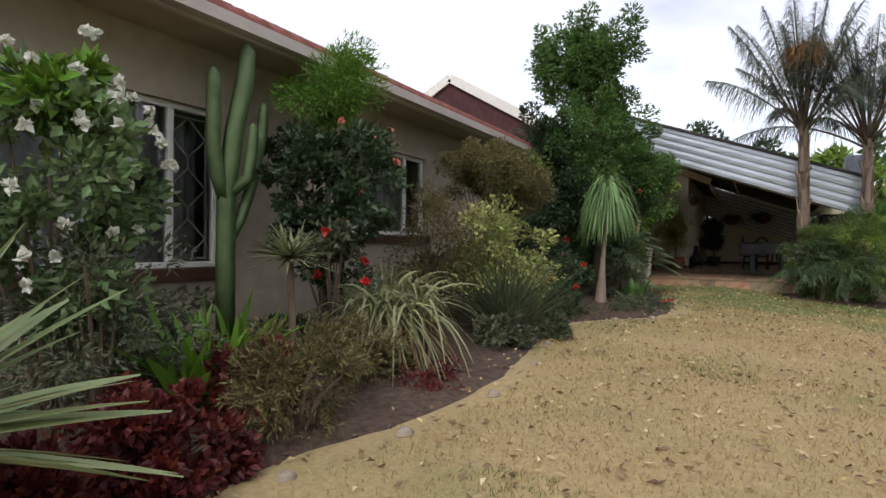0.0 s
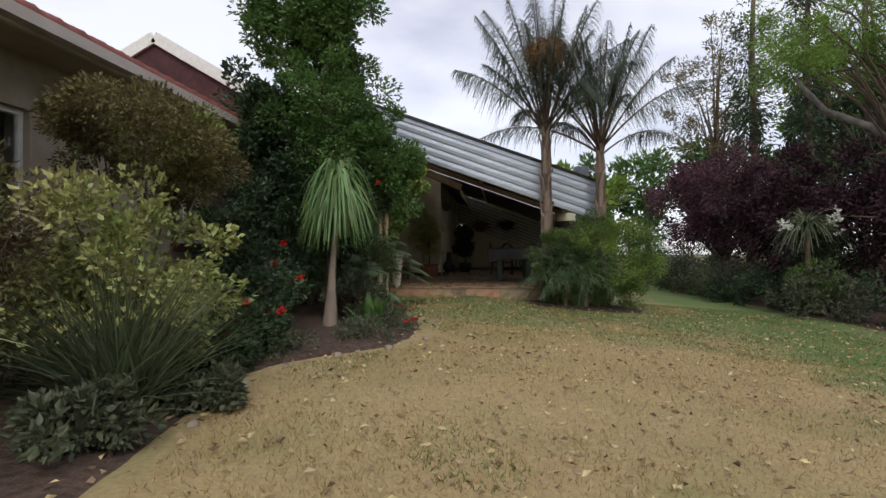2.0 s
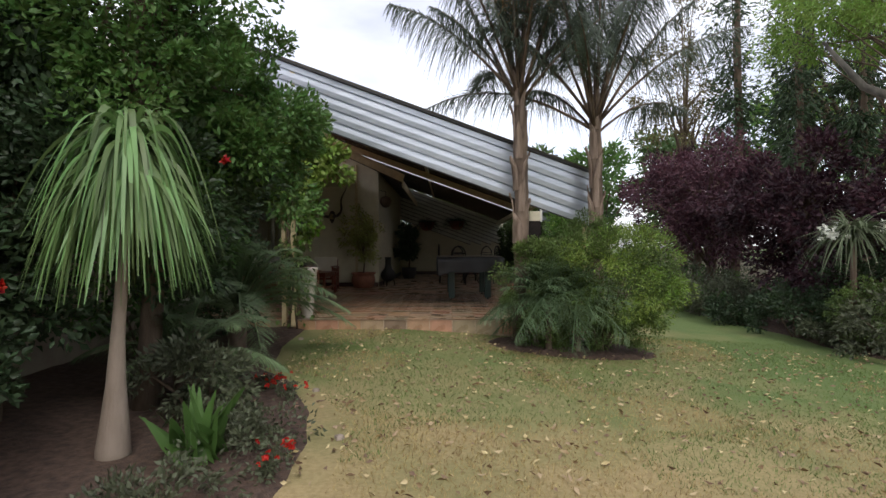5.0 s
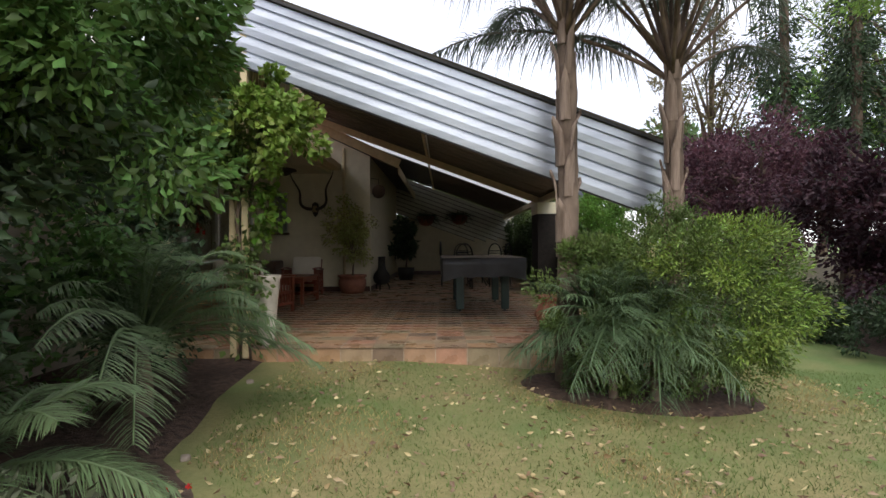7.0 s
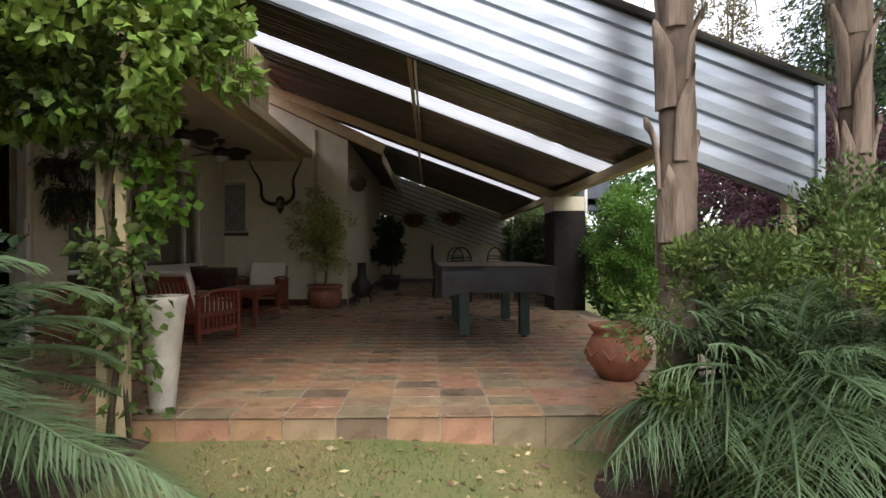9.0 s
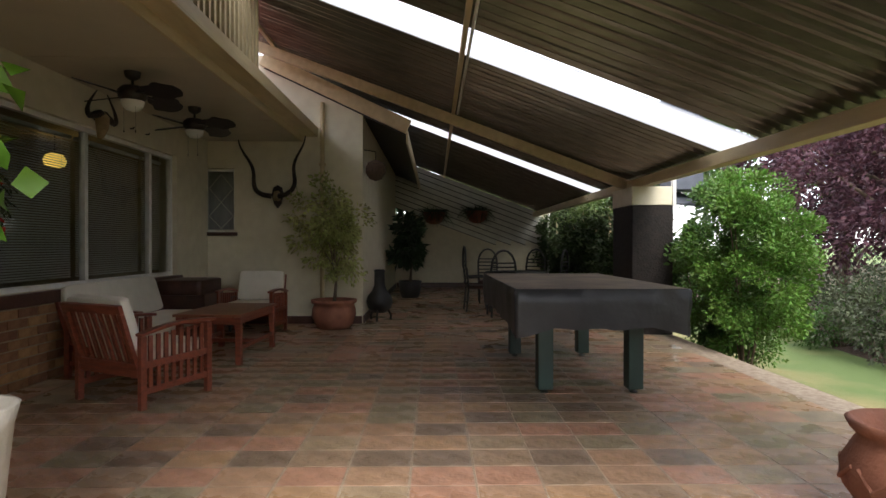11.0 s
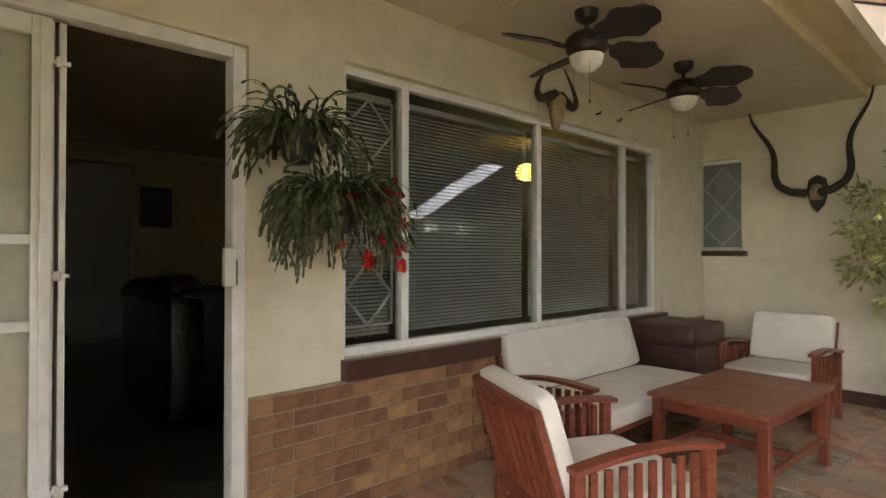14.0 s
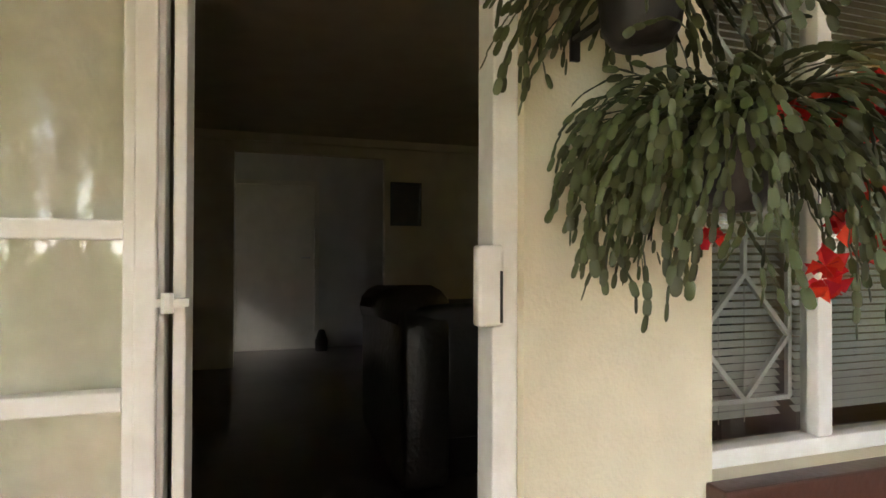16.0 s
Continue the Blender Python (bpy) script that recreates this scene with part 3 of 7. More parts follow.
def bed_mesh(outline, inner, lift=0.03):
    """Soil between a lawn edge and an inner line, raised and crumbly."""
    V, F = [], []
    K = 10
    fine = []
    for (a, b) in zip(outline[:-1], outline[1:]):
        for s in range(4):
            fine.append((a[0] + (b[0] - a[0]) * s / 4, a[1] + (b[1] - a[1]) * s / 4))
    fine.append(outline[-1])
    for x, y in fine:
        for k in range(K + 1):
            s = k / K
            xx, yy = inner(x, y, s)
            h = lift * min(1, s * 6) + 0.05 * s + 0.02 * noise.noise((xx * 6, yy * 6, 1)) * min(1, s * 5) - (0.03 if k == 0 else 0)
            V.append((xx, yy, gz(xx, yy) + h))
    for i in range(len(fine) - 1):
        for k in range(K):
            a = i * (K + 1) + k
            F.append((a, a + 1, a + K + 2, a + K + 1))
    return Mesh().add(V, F)


solo("flower_bed", bed_mesh(EDGE, lambda x, y, s: (x + (-3.5 - x) * s, y)), M_SOIL, "dark mulched flower bed along the house", "flower bed", "structure", True)
ring = [(2.4 + 1.25 * math.cos(a * math.pi / 16), 0.95 + 0.76 * math.sin(a * math.pi / 16)) for a in range(33)]
solo("hedge_bed", bed_mesh(ring, lambda x, y, s: (x + (2.4 - x) * s, y + (0.95 - y) * s)), M_SOIL, "round soil bed under the palms", "flower bed", "structure", True)
far_edge = [(6.8, 24), (6.6, 14), (6.4, 9), (6.5, 6), (6.6, 3), (6.8, 0), (7.0, -3), (7.2, -8), (7.2, -16)]
solo("far_bed", bed_mesh(far_edge, lambda x, y, s: (x + 6 * s, y)), M_SOIL, "shaded soil bed at the garden boundary", "flower bed", "structure", True)

# pale stones along the bed edge
for i, s in enumerate(np.linspace(0.12, 0.97, 40)):
    u = s * (len(EDGE) - 1)
    k = int(u)
    x = EDGE[k][0] + (EDGE[k + 1][0] - EDGE[k][0]) * (u - k)
    y = EDGE[k][1] + (EDGE[k + 1][1] - EDGE[k][1]) * (u - k)
    if i % 3 == 0:
        r = 0.03 + 0.025 * rng.random()
        me = Mesh().lathe(0, 0, [(r * 0.8, -0.03), (r, 0.0), (r * 0.85, r * 0.5), (r * 0.3, r * 0.75), (0.001, r * 0.78)], 7, 0.2)
        ob = solo("edging_stone", me, M_STONE, "small pale stone beside the flower bed", "stone", "", False, 0, "edging stones")
        ob.location = (x, y, gz(x, y) + 0.005)

# fallen leaves and short grass
n = 7000
px, py = rng.uniform(-1.2, 7.5, n), rng.uniform(-13.5, 1.8, n)
P = np.stack([px, py, np.array([gz(a, b) for a, b in zip(px, py)]) + 0.022], 1)
a = rng.random(n) * 6.283
D = np.stack([np.cos(a), np.sin(a), rng.normal(0, 0.25, n)], 1)
V, F = leaf_arrays(P, D, 0.034 + 0.042 * rng.random(n), 0.018 + 0.016 * rng.random(n), 0.3)
tagged(new("fallen_leaves", fast_mesh("fallen_leaves", V, F, M_LITTER)), "dry fallen leaves scattered over the lawn", "leaf litter", "", "stuff")
for nm, mat, cnt, cond in (("dry_grass", M_BLADE, 190000, 0), ("green_grass", M_BLADE_G, 150000, 1)):
    px, py = rng.uniform(-1.2, 6.4, cnt), rng.uniform(-12.4, 2.6, cnt)
    ex = np.interp(py, [e[1] for e in EDGE], [e[0] for e in EDGE])
    g = np.array([noise.noise((x * 0.8, y * 0.8, 3)) for x, y in zip(px, py)]) * 0.9 + np.maximum(np.clip((px - 2.5) / 3, 0, 1), np.clip((py + 4.5) / 5, 0, 0.62))
    inbed = (((px - 2.4) / 1.23) ** 2 + ((py - 0.95) / 0.74) ** 2) < 1
    keep = (px > ex + 0.02) & ~inbed & ((py < 1.57) | (px > 3.2)) & ((g > 0.35) if cond else (g < 0.5))
    px, py = px[keep], py[keep]
    P = np.stack([px, py, -0.26 - 0.07 * np.clip(px, 0, 6) + 0.012 * (np.clip(py, -14, 3) + 7) - 0.005], 1)
    D = np.stack([rng.normal(0, 0.6, len(px)), rng.normal(0, 0.6, len(px)), np.ones(len(px))], 1)
    D = unit(D)
    Lh = (0.022 + 0.03 * rng.random(len(px)))[:, None]
    S = unit(rng.normal(size=P.shape)) * 0.004
    V = np.stack([P - S, P + S, P + D * Lh], 1).reshape(-1, 3)
    F = np.arange(len(V)).reshape(-1, 3)
    tagged(new(nm, fast_mesh(nm, V, F, mat)), "short sparse lawn grass", "grass", "", "stuff")

# ---- terrace slab, step and tiles ----
PX0, PX1, PY0, PY1 = -3.8, 3.15, 1.6, 16.4
floor = solo("floor", Mesh().box(PX0, PY0 + 0.012, -0.55, PX1 - 0.01, PY1, -0.0025), M_GROUT, "terrace slab with pale grout joints", "floor", "structure")

# ---- house: garden front ----
def wall_obj(name, me, mat, label):
    return solo(name, me, mat, label, "wall", "structure")


HX = -3.41
wall_obj("wall_garden", cut_wall((HX - 0.25, HX), (-18, -2.4), (-0.5, 2.62), [(-11.2, -9.4, 0.54, 1.96), (-7.75, -5.83, 0.89, 2.03), (-3.7, -2.95, 0.89, 2.03)]), M_PLASTER2,
         "beige plastered garden wall of the house")
wall_obj("wall_wing", Mesh().box(-3.66, -2.398, -0.5, HX, 1.39, 2.62), M_PLASTER2, "plastered wall of the gabled wing")
gab = Mesh()
outline = [(-9.2, 2.85), (-2.98, 2.85), (-2.98, 3.20), (-7.06, 5.66), (-9.2, 4.52)]
gab.add([(x, y, z) for y in (1.40, 1.448) for x, z in outline],
        [(0, 1, 2, 3, 4), (9, 8, 7, 6, 5), (0, 5, 6, 1), (1, 6, 7, 2), (2, 7, 8, 3), (3, 8, 9, 4), (4, 9, 5, 0)])
M_GABLE = material("dark_red_gable", (0.085, 0.03, 0.03), 0.85, (0.055, 0.02, 0.02), 6, 0.2, 30)
wall_obj("wall_gable", gab, M_GABLE, "dark red gable end under white bargeboards")


def roof_tiles(name, x_eave, z_eave, x_ridge, z_ridge, y0, y1, label):
    """Courses of rolled tiles, each lapping the one below."""
    me = Mesh()
    courses = int(abs(x_eave - x_ridge) / 0.30)
    step = 0.25
    ncol = int((y1 - y0) / (step / 4))
    for c in range(courses):
        s0, s1 = c / courses, (c + 1.12) / courses
        V, F = [], []
        for j in range(ncol + 1):
            y = y0 + (y1 - y0) * j / ncol
            w = 0.022 * math.sin(2 * math.pi * y / step)
            for s, up in ((s0, 0.03), (s1, 0.0)):
                V.append((x_eave + (x_ridge - x_eave) * s, y, z_eave + (z_ridge - z_eave) * s + up + w))
            V.append((x_eave + (x_ridge - x_eave) * s0, y, z_eave + (z_ridge - z_eave) * s0 - 0.02))
        for j in range(ncol):
            F += [(3 * j, 3 * j + 3, 3 * j + 4, 3 * j + 1), (3 * j, 3 * j + 2, 3 * j + 5, 3 * j + 3)]
        me.add(V, F)
    return solo(name, me, M_ROOFTILE, label, "roof", "structure", True)


roof_tiles("roof_garden", -2.80, 2.62, -7.6, 5.15, -18, 1.38, "weathered red tiled roof over the garden front")
roof_tiles("roof_wing", -2.42, 2.99, -7.06, 5.74, 1.36, 9.0, "red tiled roof of the gabled wing")
solo("fascia", Mesh().box(-2.93, -18, 2.48, -2.88, 1.38, 2.60), M_FASCIA, "white painted fascia board under the red roof", "fascia", "structure", False, 0.006)
solo("gutter_garden", Mesh().box(-2.87, -18, 2.50, -2.77, 1.38, 2.53).box(-2.79, -18, 2.53, -2.77, 1.38, 2.60), M_FASCIA, "pale gutter along the roof edge", "gutter", "structure")
solo("soffit", Mesh().box(-3.40, -18, 2.49, -2.93, 1.38, 2.52), M_PLASTER2, "boarded underside of the eaves", "soffit", "structure")
barge = thing("bargeboards", -7.06, 1.34, 5.72, "white bargeboards on the gable end", "bargeboard", "", "structure")
for x, z in ((-2.92, 3.26), (-9.2, 4.58)):
    part("barge", Mesh().beam((0, 0, 0), (x + 7.06, 0, z - 5.72), 0.06, 0.26), M_WHITE, barge, "", False, 0.005)


def window(name, x, y0, y1, z0, z1, mullions, label, depth=0.06, sill=None, head=0.05, face=1):
    """A steel window in a wall that runs along y: frame, mullions, panes and sill."""
    w = thing(name, x, y0, z0, label, "window", "", "structure")
    f = 0.05
    fr = Mesh().box(0, 0, 0, depth, y1 - y0, f).box(0, 0, z1 - z0 - f, depth, y1 - y0, z1 - z0)
    fr.box(0.001, 0, f, depth - 0.001, f, z1 - z0 - f).box(0.001, y1 - y0 - f, f, depth - 0.001, y1 - y0, z1 - z0 - f)
    part("window_frame", fr, M_WHITE, w, "", False, 0.004)
    edges = [f] + [m - y0 for m in mullions] + [y1 - y0 - f]
    for m in mullions:
        part("mullion", Mesh().box(0.004, m - y0 - 0.028, f, depth - 0.004, m - y0 + 0.028, z1 - z0 - f), M_WHITE, w, "", False, 0.004)
    for a, b in zip(edges[:-1], edges[1:]):
        p = part("pane", Mesh().add([(depth * 0.4, a, f), (depth * 0.4, b, f), (depth * 0.4, b, z1 - z0 - f), (depth * 0.4, a, z1 - z0 - f)], [(0, 1, 2, 3)]), M_GLASS, w)
        p.visible_shadow = False
    if sill:
        part("window_sill", Mesh().box(sill[0] - x, sill[1] - y0, sill[2] - z0, sill[3] - x, sill[4] - y0, sill[5] - z0), M_SILL, w, "dark brown glazed sill", False, 0.006)
    return w


M_DARKROOM = material("dim_curtain", (0.50, 0.50, 0.52), 0.95, (0.40, 0.40, 0.42), 12, 0.2, 30, stretch=(1, 6, 0.3))


def curtain(name, x, y0, y1, z0, z1, mat, label, wave=0.025, per=0.12):
    me = Mesh()
    nn = int((y1 - y0) / 0.015)
    V = []
    for j in range(nn + 1):
        y = y0 + (y1 - y0) * j / nn
        dx = wave * math.sin(2 * math.pi * y / per) + 0.4 * wave * math.sin(17 * y)
        V += [(x + dx, y, z0), (x + dx, y, z1)]
    me.add(V, [(2 * j, 2 * j + 2, 2 * j + 3, 2 * j + 1) for j in range(nn)])
    return solo(name, me, mat, label, "curtain", "", True)


window("window_1", HX - 0.12, -11.2, -9.4, 0.54, 1.96, [-9.87], "white framed window with burglar bars", 0.06, (HX - 0.12, -11.25, 0.43, HX + 0.05, -9.35, 0.54))
window("window_2", HX - 0.12, -7.75, -5.83, 0.89, 2.03, [-6.30], "white framed window with a dark brown sill", 0.06, (HX - 0.12, -7.8, 0.78, HX + 0.05, -5.78, 0.89))
window("window_3", HX - 0.12, -3.7, -2.95, 0.89, 2.03, [-3.32], "narrow white framed window of the house", 0.06, (HX - 0.12, -3.74, 0.78, HX + 0.05, -2.91, 0.89))
for y0, y1, z0, z1 in ((-11.2, -9.4, 0.4, 2.1), (-7.8, -5.8, 0.8, 2.1), (-3.8, -2.8, 0.8, 2.1)):
    curtain("curtain", HX - 0.36, y0, y1, -0.16, z1, M_DARKROOM, "dim grey curtain behind the glass")


wall_obj("wall_inner", Mesh().box(-4.7, -18, -0.5, -4.6, -2.45, 2.62), M_DARKROOM, "plain inner wall behind the garden windows")
solo("floor_inner", Mesh().box(-4.6, -18, -0.4, HX - 0.25, -2.45, -0.17), M_INFLOOR, "dark floor behind the garden windows", "floor", "structure")
solo("ceiling_inner", Mesh().box(-4.6, -18, 2.56, HX - 0.25, -2.45, 2.61), M_INWALL, "plain ceiling behind the garden windows", "ceiling", "structure")
wall_obj("wall_inner_end", Mesh().box(-4.6, -2.46, -0.17, HX - 0.25, -2.41, 2.55), M_DARKROOM, "plain inner end wall")


def grille(name, x, y0, y1, z0, z1, label, mat):
    """Burglar bars with diamonds between two uprights."""
    g = thing(name, x, y0, z0, label, "burglar bars", "", "structure")
    W, H, r = y1 - y0, z1 - z0, 0.007
    def bar(a, b):
        part("bar", Mesh().beam((0, a[0], a[1]), (0, b[0], b[1]), 2 * r, 2 * r, (1, 0, 0)), mat, g)
    c, d = W / 2, min(W * 0.55, H * 0.14)
    bar((0, 0), (0, H)); bar((W, 0), (W, H)); bar((0, 0.0), (W, 0.0)); bar((0, H), (W, H))
    for zc in (d, H - d):
        for a, b in (((c, zc + d), (W, zc)), ((W, zc), (c, zc - d)), ((c, zc - d), (0, zc)), ((0, zc), (c, zc + d))):
            bar(a, b)
    m = H / 2
    for a, b in (((c, m + d), (W, m)), ((W, m), (c, m - d)), ((c, m - d), (0, m)), ((0, m), (c, m + d)), ((c, 2 * d), (c, m - d)), ((c, m + d), (c, H - 2 * d))):
        bar(a, b)
    return g


grille("burglar_bars", HX - 0.16, -9.82, -9.46, 0.62, 1.88, "thin white burglar bars with diamonds", M_WHITE)

# ---- house: terrace side ----
WX = -3.8
wall_obj("wall_house", cut_wall((-4.05, WX), (1.45, 8.96), (-0.1, 3.05), [(2.0, 3.68, 0.12, 2.42), (4.22, 7.92, 0.83, 2.48)]), M_PLASTER, "cream plastered house wall of the terrace")
wall_obj("wall_end", cut_wall((-4.05, -1.35), (8.96, 9.18), (-0.1, 3.3), [(-3.88, -3.38, 1.45, 2.46)]), M_PLASTER, "cream plastered end wall with mounted horns")
top = Mesh()
top.add([(-4.05, 8.96, 3.3), (-1.35, 8.96, 3.3), (-1.35, 8.96, 3.45), (-2.95, 8.96, 4.25), (-4.05, 8.96, 4.25), (-4.05, 9.18, 3.3), (-1.35, 9.18, 3.3), (-1.35, 9.18, 3.45), (-2.95, 9.18, 4.25), (-4.05, 9.18, 4.25)],
        [(0, 1, 2, 3, 4), (9, 8, 7, 6, 5), (1, 6, 7, 2), (2, 7, 8, 3), (3, 8, 9, 4), (4, 9, 5, 0)])
wall_obj("wall_end_gable", top, M_PLASTER, "raked top of the end wall")
wall_obj("wall_side", cut_wall((-1.6, -1.35), (9.18, 16.3), (-0.1, 3.35), []), M_PLASTER, "cream plastered side wall of the wing")
for nm, a in (("baseboard_end", (-3.78, 8.93, 0.0, -1.36, 8.958, 0.12)), ("baseboard_side", (-1.348, 9.0, 0.0, -1.32, 16.3, 0.12)), ("baseboard_far", (-1.3, 16.26, 0.0, 3.1, 16.298, 0.14))):
    solo(nm, Mesh().box(*a), M_SILL, "dark red-brown skirting of painted plaster", "skirting", "structure")
wall_obj("wall_far", cut_wall((-1.6, 3.15), (16.3, 16.5), (-0.1, 2.15), []), M_PLASTER, "low cream plastered wall closing the terrace")

# corrugated cladding above the far wall
RZ0, RX0, RS = 2.29, 2.685, 0.37
def roof_z(x):
    return RZ0 + RS * (RX0 - x)


clad = thing("wall_cladding", 0, 16.28, 0, "pale ribbed sheet cladding that follows the roof slope", "cladding", "", "structure")
for k in range(9):
    zz = -0.16 * k
    me = Mesh()
    xa, xb = (-1.5, 2.95)
    lo = 2.15 if k < 9 else 1.2
    x_lim = min(xb, (RZ0 + RS * RX0 + zz - 0.16 - 1.25) / RS)
    z_a, z_b = roof_z(xa) + zz, roof_z(x_lim) + zz
    me.beam((xa, 0, z_a - 0.09), (x_lim, 0, z_b - 0.09), 0.02, 0.135)
    part("sheet", me, M_SHEETPALE, clad)
    me = Mesh().beam((xa, -0.012, z_a - 0.167), (x_lim, -0.012, z_b - 0.167), 0.028, 0.022)
    part("rib", me, M_SHEETUNDER, clad)

# ceiling over the seating, gutter and batten screen
solo("ceiling", Mesh().box(-3.799, 1.45, 2.89, -2.31, 8.955, 2.93), M_CEIL, "painted boarded ceiling over the seating", "ceiling", "structure")
solo("ceiling_seam", Mesh().box(-3.79, 5.05, 2.882, -2.32, 5.075, 2.889).box(-3.79, 7.45, 2.882, -2.32, 7.475, 2.889), M_CEIL, "narrow cover strip on the ceiling", "trim", "structure")
gut = thing("gutter", -2.3, 1.45, 2.9, "cream painted box gutter along the ceiling edge", "gutter", "", "structure")
part("fascia_board", Mesh().box(-0.012, 0, -0.03, 0.02, 7.48, 0.24), M_CREAMWOOD, gut, "", False, 0.004)
part("gutter_box", Mesh().box(0.021, 0, 0.06, 0.25, 7.48, 0.08).box(0.23, 0, 0.08, 0.25, 7.48, 0.20), M_CREAMWOOD, gut, "", False, 0.004)
part("gutter_end", Mesh().box(0.022, 7.47, 0.081, 0.229, 7.485, 0.19), M_CREAMWOOD, gut)
scr = thing("batten_screen", -2.22, 1.5, 3.16, "upright battens closing the gap above the gutter", "screen", "", "structure")
for k in range(42):
    part("batten", Mesh().box(-0.02, 0.12 * k, 0, 0.02, 0.12 * k + 0.045, roof_z(-2.22) - 3.16 - 0.08), M_CREAMWOOD, scr)
# added board: keeps sky light out and darkens the gaps between battens
part("screen_back", Mesh().box(-0.16, 0, -0.05, -0.14, 5.1, roof_z(-2.37) - 3.2), M_SHEETUNDER, scr, "added dark board that blocks sky light behind the battens")
solo("bargeboard_terrace", Mesh().beam((-2.92, 8.9, 4.18), (-0.62, 8.9, 3.11), 0.05, 0.22), M_CREAMWOOD, "wide cream bargeboard above the end wall", "bargeboard", "structure", False, 0.006)
# near-black colour stands in for the shade below this overhang
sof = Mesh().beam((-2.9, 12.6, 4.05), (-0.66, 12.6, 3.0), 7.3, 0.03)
solo("eave_soffit", sof, M_BLACK, "underside of the wing's roof overhang, shade put into its near-black colour", "soffit", "structure")
solo("eave_fascia", Mesh().box(-0.66, 8.93, 2.86, -0.63, 16.25, 3.06), M_CREAMWOOD, "fascia of the wing's eaves", "fascia", "structure")
solo("downpipe", Mesh().tube([(-1.98, 8.91, 0.13), (-1.98, 8.91, 3.5)], 0.035, 10).box(-2.03, 8.9, 1.1, -1.93, 8.957, 1.14).box(-2.03, 8.9, 2.5, -1.93, 8.957, 2.54), M_CREAMWOOD, "cream painted downpipe on the end wall", "downpipe", "structure", True)

# ---- lean-to roof ----
roof = thing("roof", 0, 0, 0, "lean-to roof of corrugated brown sheets with two clear strips", "roof", "", "structure")
XE, XT = 2.92, -2.98


def sheet(y0, y1, mat, x_top=XT, lift=0.0, nm="roof_sheet"):
    me = Mesh()
    nn = max(8, int((y1 - y0) / 0.0144))
    V = []
    skins = (0,) if mat is M_POLY else (0, 1)
    for side in skins:
        for j in range(nn + 1):
            y = y0 + (y1 - y0) * j / nn
            w = (0.012 if mat is M_POLY else 0.055) * min(1.0, max(0.0, 1.9 * abs(math.sin(math.pi * y / 0.15)) - 0.45)) + lift + side * 0.004
            V += [(XE, y, roof_z(XE) + w), (x_top, y, roof_z(x_top) + w)]
    N = 2 * (nn + 1)
    F = [(2 * j, 2 * j + 1, 2 * j + 3, 2 * j + 2) for j in range(nn)]
    if len(skins) > 1:
        F += [(N + 2 * j, N + 2 * j + 2, N + 2 * j + 3, N + 2 * j + 1) for j in range(nn)]
    return part(nm, me.add(V, F), mat, roof, "", False)


cuts = [1.5, 2.26, 3.02, 3.78, 4.54, 5.30, 5.98, 6.7, 7.4, 8.1, 8.83, 9.32, 10.10, 10.64, 11.4, 12.2, 13.0, 13.8, 14.6, 15.5, 16.45]
for y0, y1 in zip(cuts[:-1], cuts[1:]):
    if y0 in (5.30, 10.10):
        s = sheet(y0, y1, M_POLY, XT, 0.0, "clear_strip")
    elif y0 == 8.83:
        sheet(y0, y1 + 0.03, M_SHEETUNDER, -2.04, 0.004)
    else:
        sheet(y0 - (0.03 if y0 not in (5.98, 10.64) else 0), y1 + 0.03 if y1 not in (5.30, 10.10) else y1, M_SHEETUNDER, XT, 0.004)
for y in (1.75, 8.45):
    part("rafter", Mesh().beam((-2.9, y, roof_z(-2.9) - 0.13), (2.85, y, roof_z(2.85) - 0.13), 0.07, 0.15), M_CREAMWOOD, roof, "cream painted rafter", False, 0.004)
for x in (-2.6, 0.07):
    part("purlin", Mesh().beam((x, 1.52, roof_z(x) - 0.035), (x, 16.3, roof_z(x) - 0.035), 0.05, 0.045), M_CREAMWOOD, roof, "thin painted purlin")
part("conduit", Mesh().tube([(0.13, 1.6, roof_z(0.13) - 0.05), (0.13, 8.3, roof_z(0.13) - 0.05)], 0.016, 6), M_WHITE, roof, "white cable conduit", True)
part("eave_beam", Mesh().box(2.68, 1.55, 2.08, 2.82, 16.3, 2.21), M_CREAMWOOD, roof, "eave beam on the open side", False, 0.006)

# ribbed end panel under the roof edge
panel = thing("end_panel", 0, 1.5, 0, "galvanised ribbed sheet panel hung under the roof end", "panel", "", "structure")
me = Mesh()
V, F = [], []
prof = []
hgt = 0.80
prof.append((0.0, 0.0))
for b in (0.160, 0.338, 0.516, 0.694):
    prof += [(-0.005, b - 0.085), (0.0, b - 0.020), (0.030, b - 0.010), (0.030, b + 0.008), (0.0, b + 0.018)]
prof.append((0.0, hgt))
for dy in (0.0, 0.004):
    for (o, h) in prof:
        for x in (-2.95, 2.86):
            V.append((x, o + dy, roof_z(x) - 0.02 - hgt + h))
m_ = 2 * len(prof)
for b in (0, m_):
    F += [(b + 2 * i, b + 2 * i + 1, b + 2 * i + 3, b + 2 * i + 2) for i in range(len(prof) - 1)]
part("ribbed_sheet", me.add(V, F), M_ZINC, panel)
part("cap_rail", Mesh().beam((-2.95, 0, roof_z(-2.95) + 0.0), (2.9, 0, roof_z(2.9) + 0.0), 0.09, 0.03), M_BLACK, panel, "dark capping along the top", False, 0.003)
part("corner_post", Mesh().box(2.86, -0.03, roof_z(2.86) - 0.84, 2.91, 0.03, roof_z(2.86) - 0.02), M_ZINC, panel)
part("lower_angle", Mesh().beam((-2.95, 0.03, roof_z(-2.95) - 0.82), (2.86, 0.03, roof_z(2.86) - 0.82), 0.04, 0.03), M_BLACK, panel)
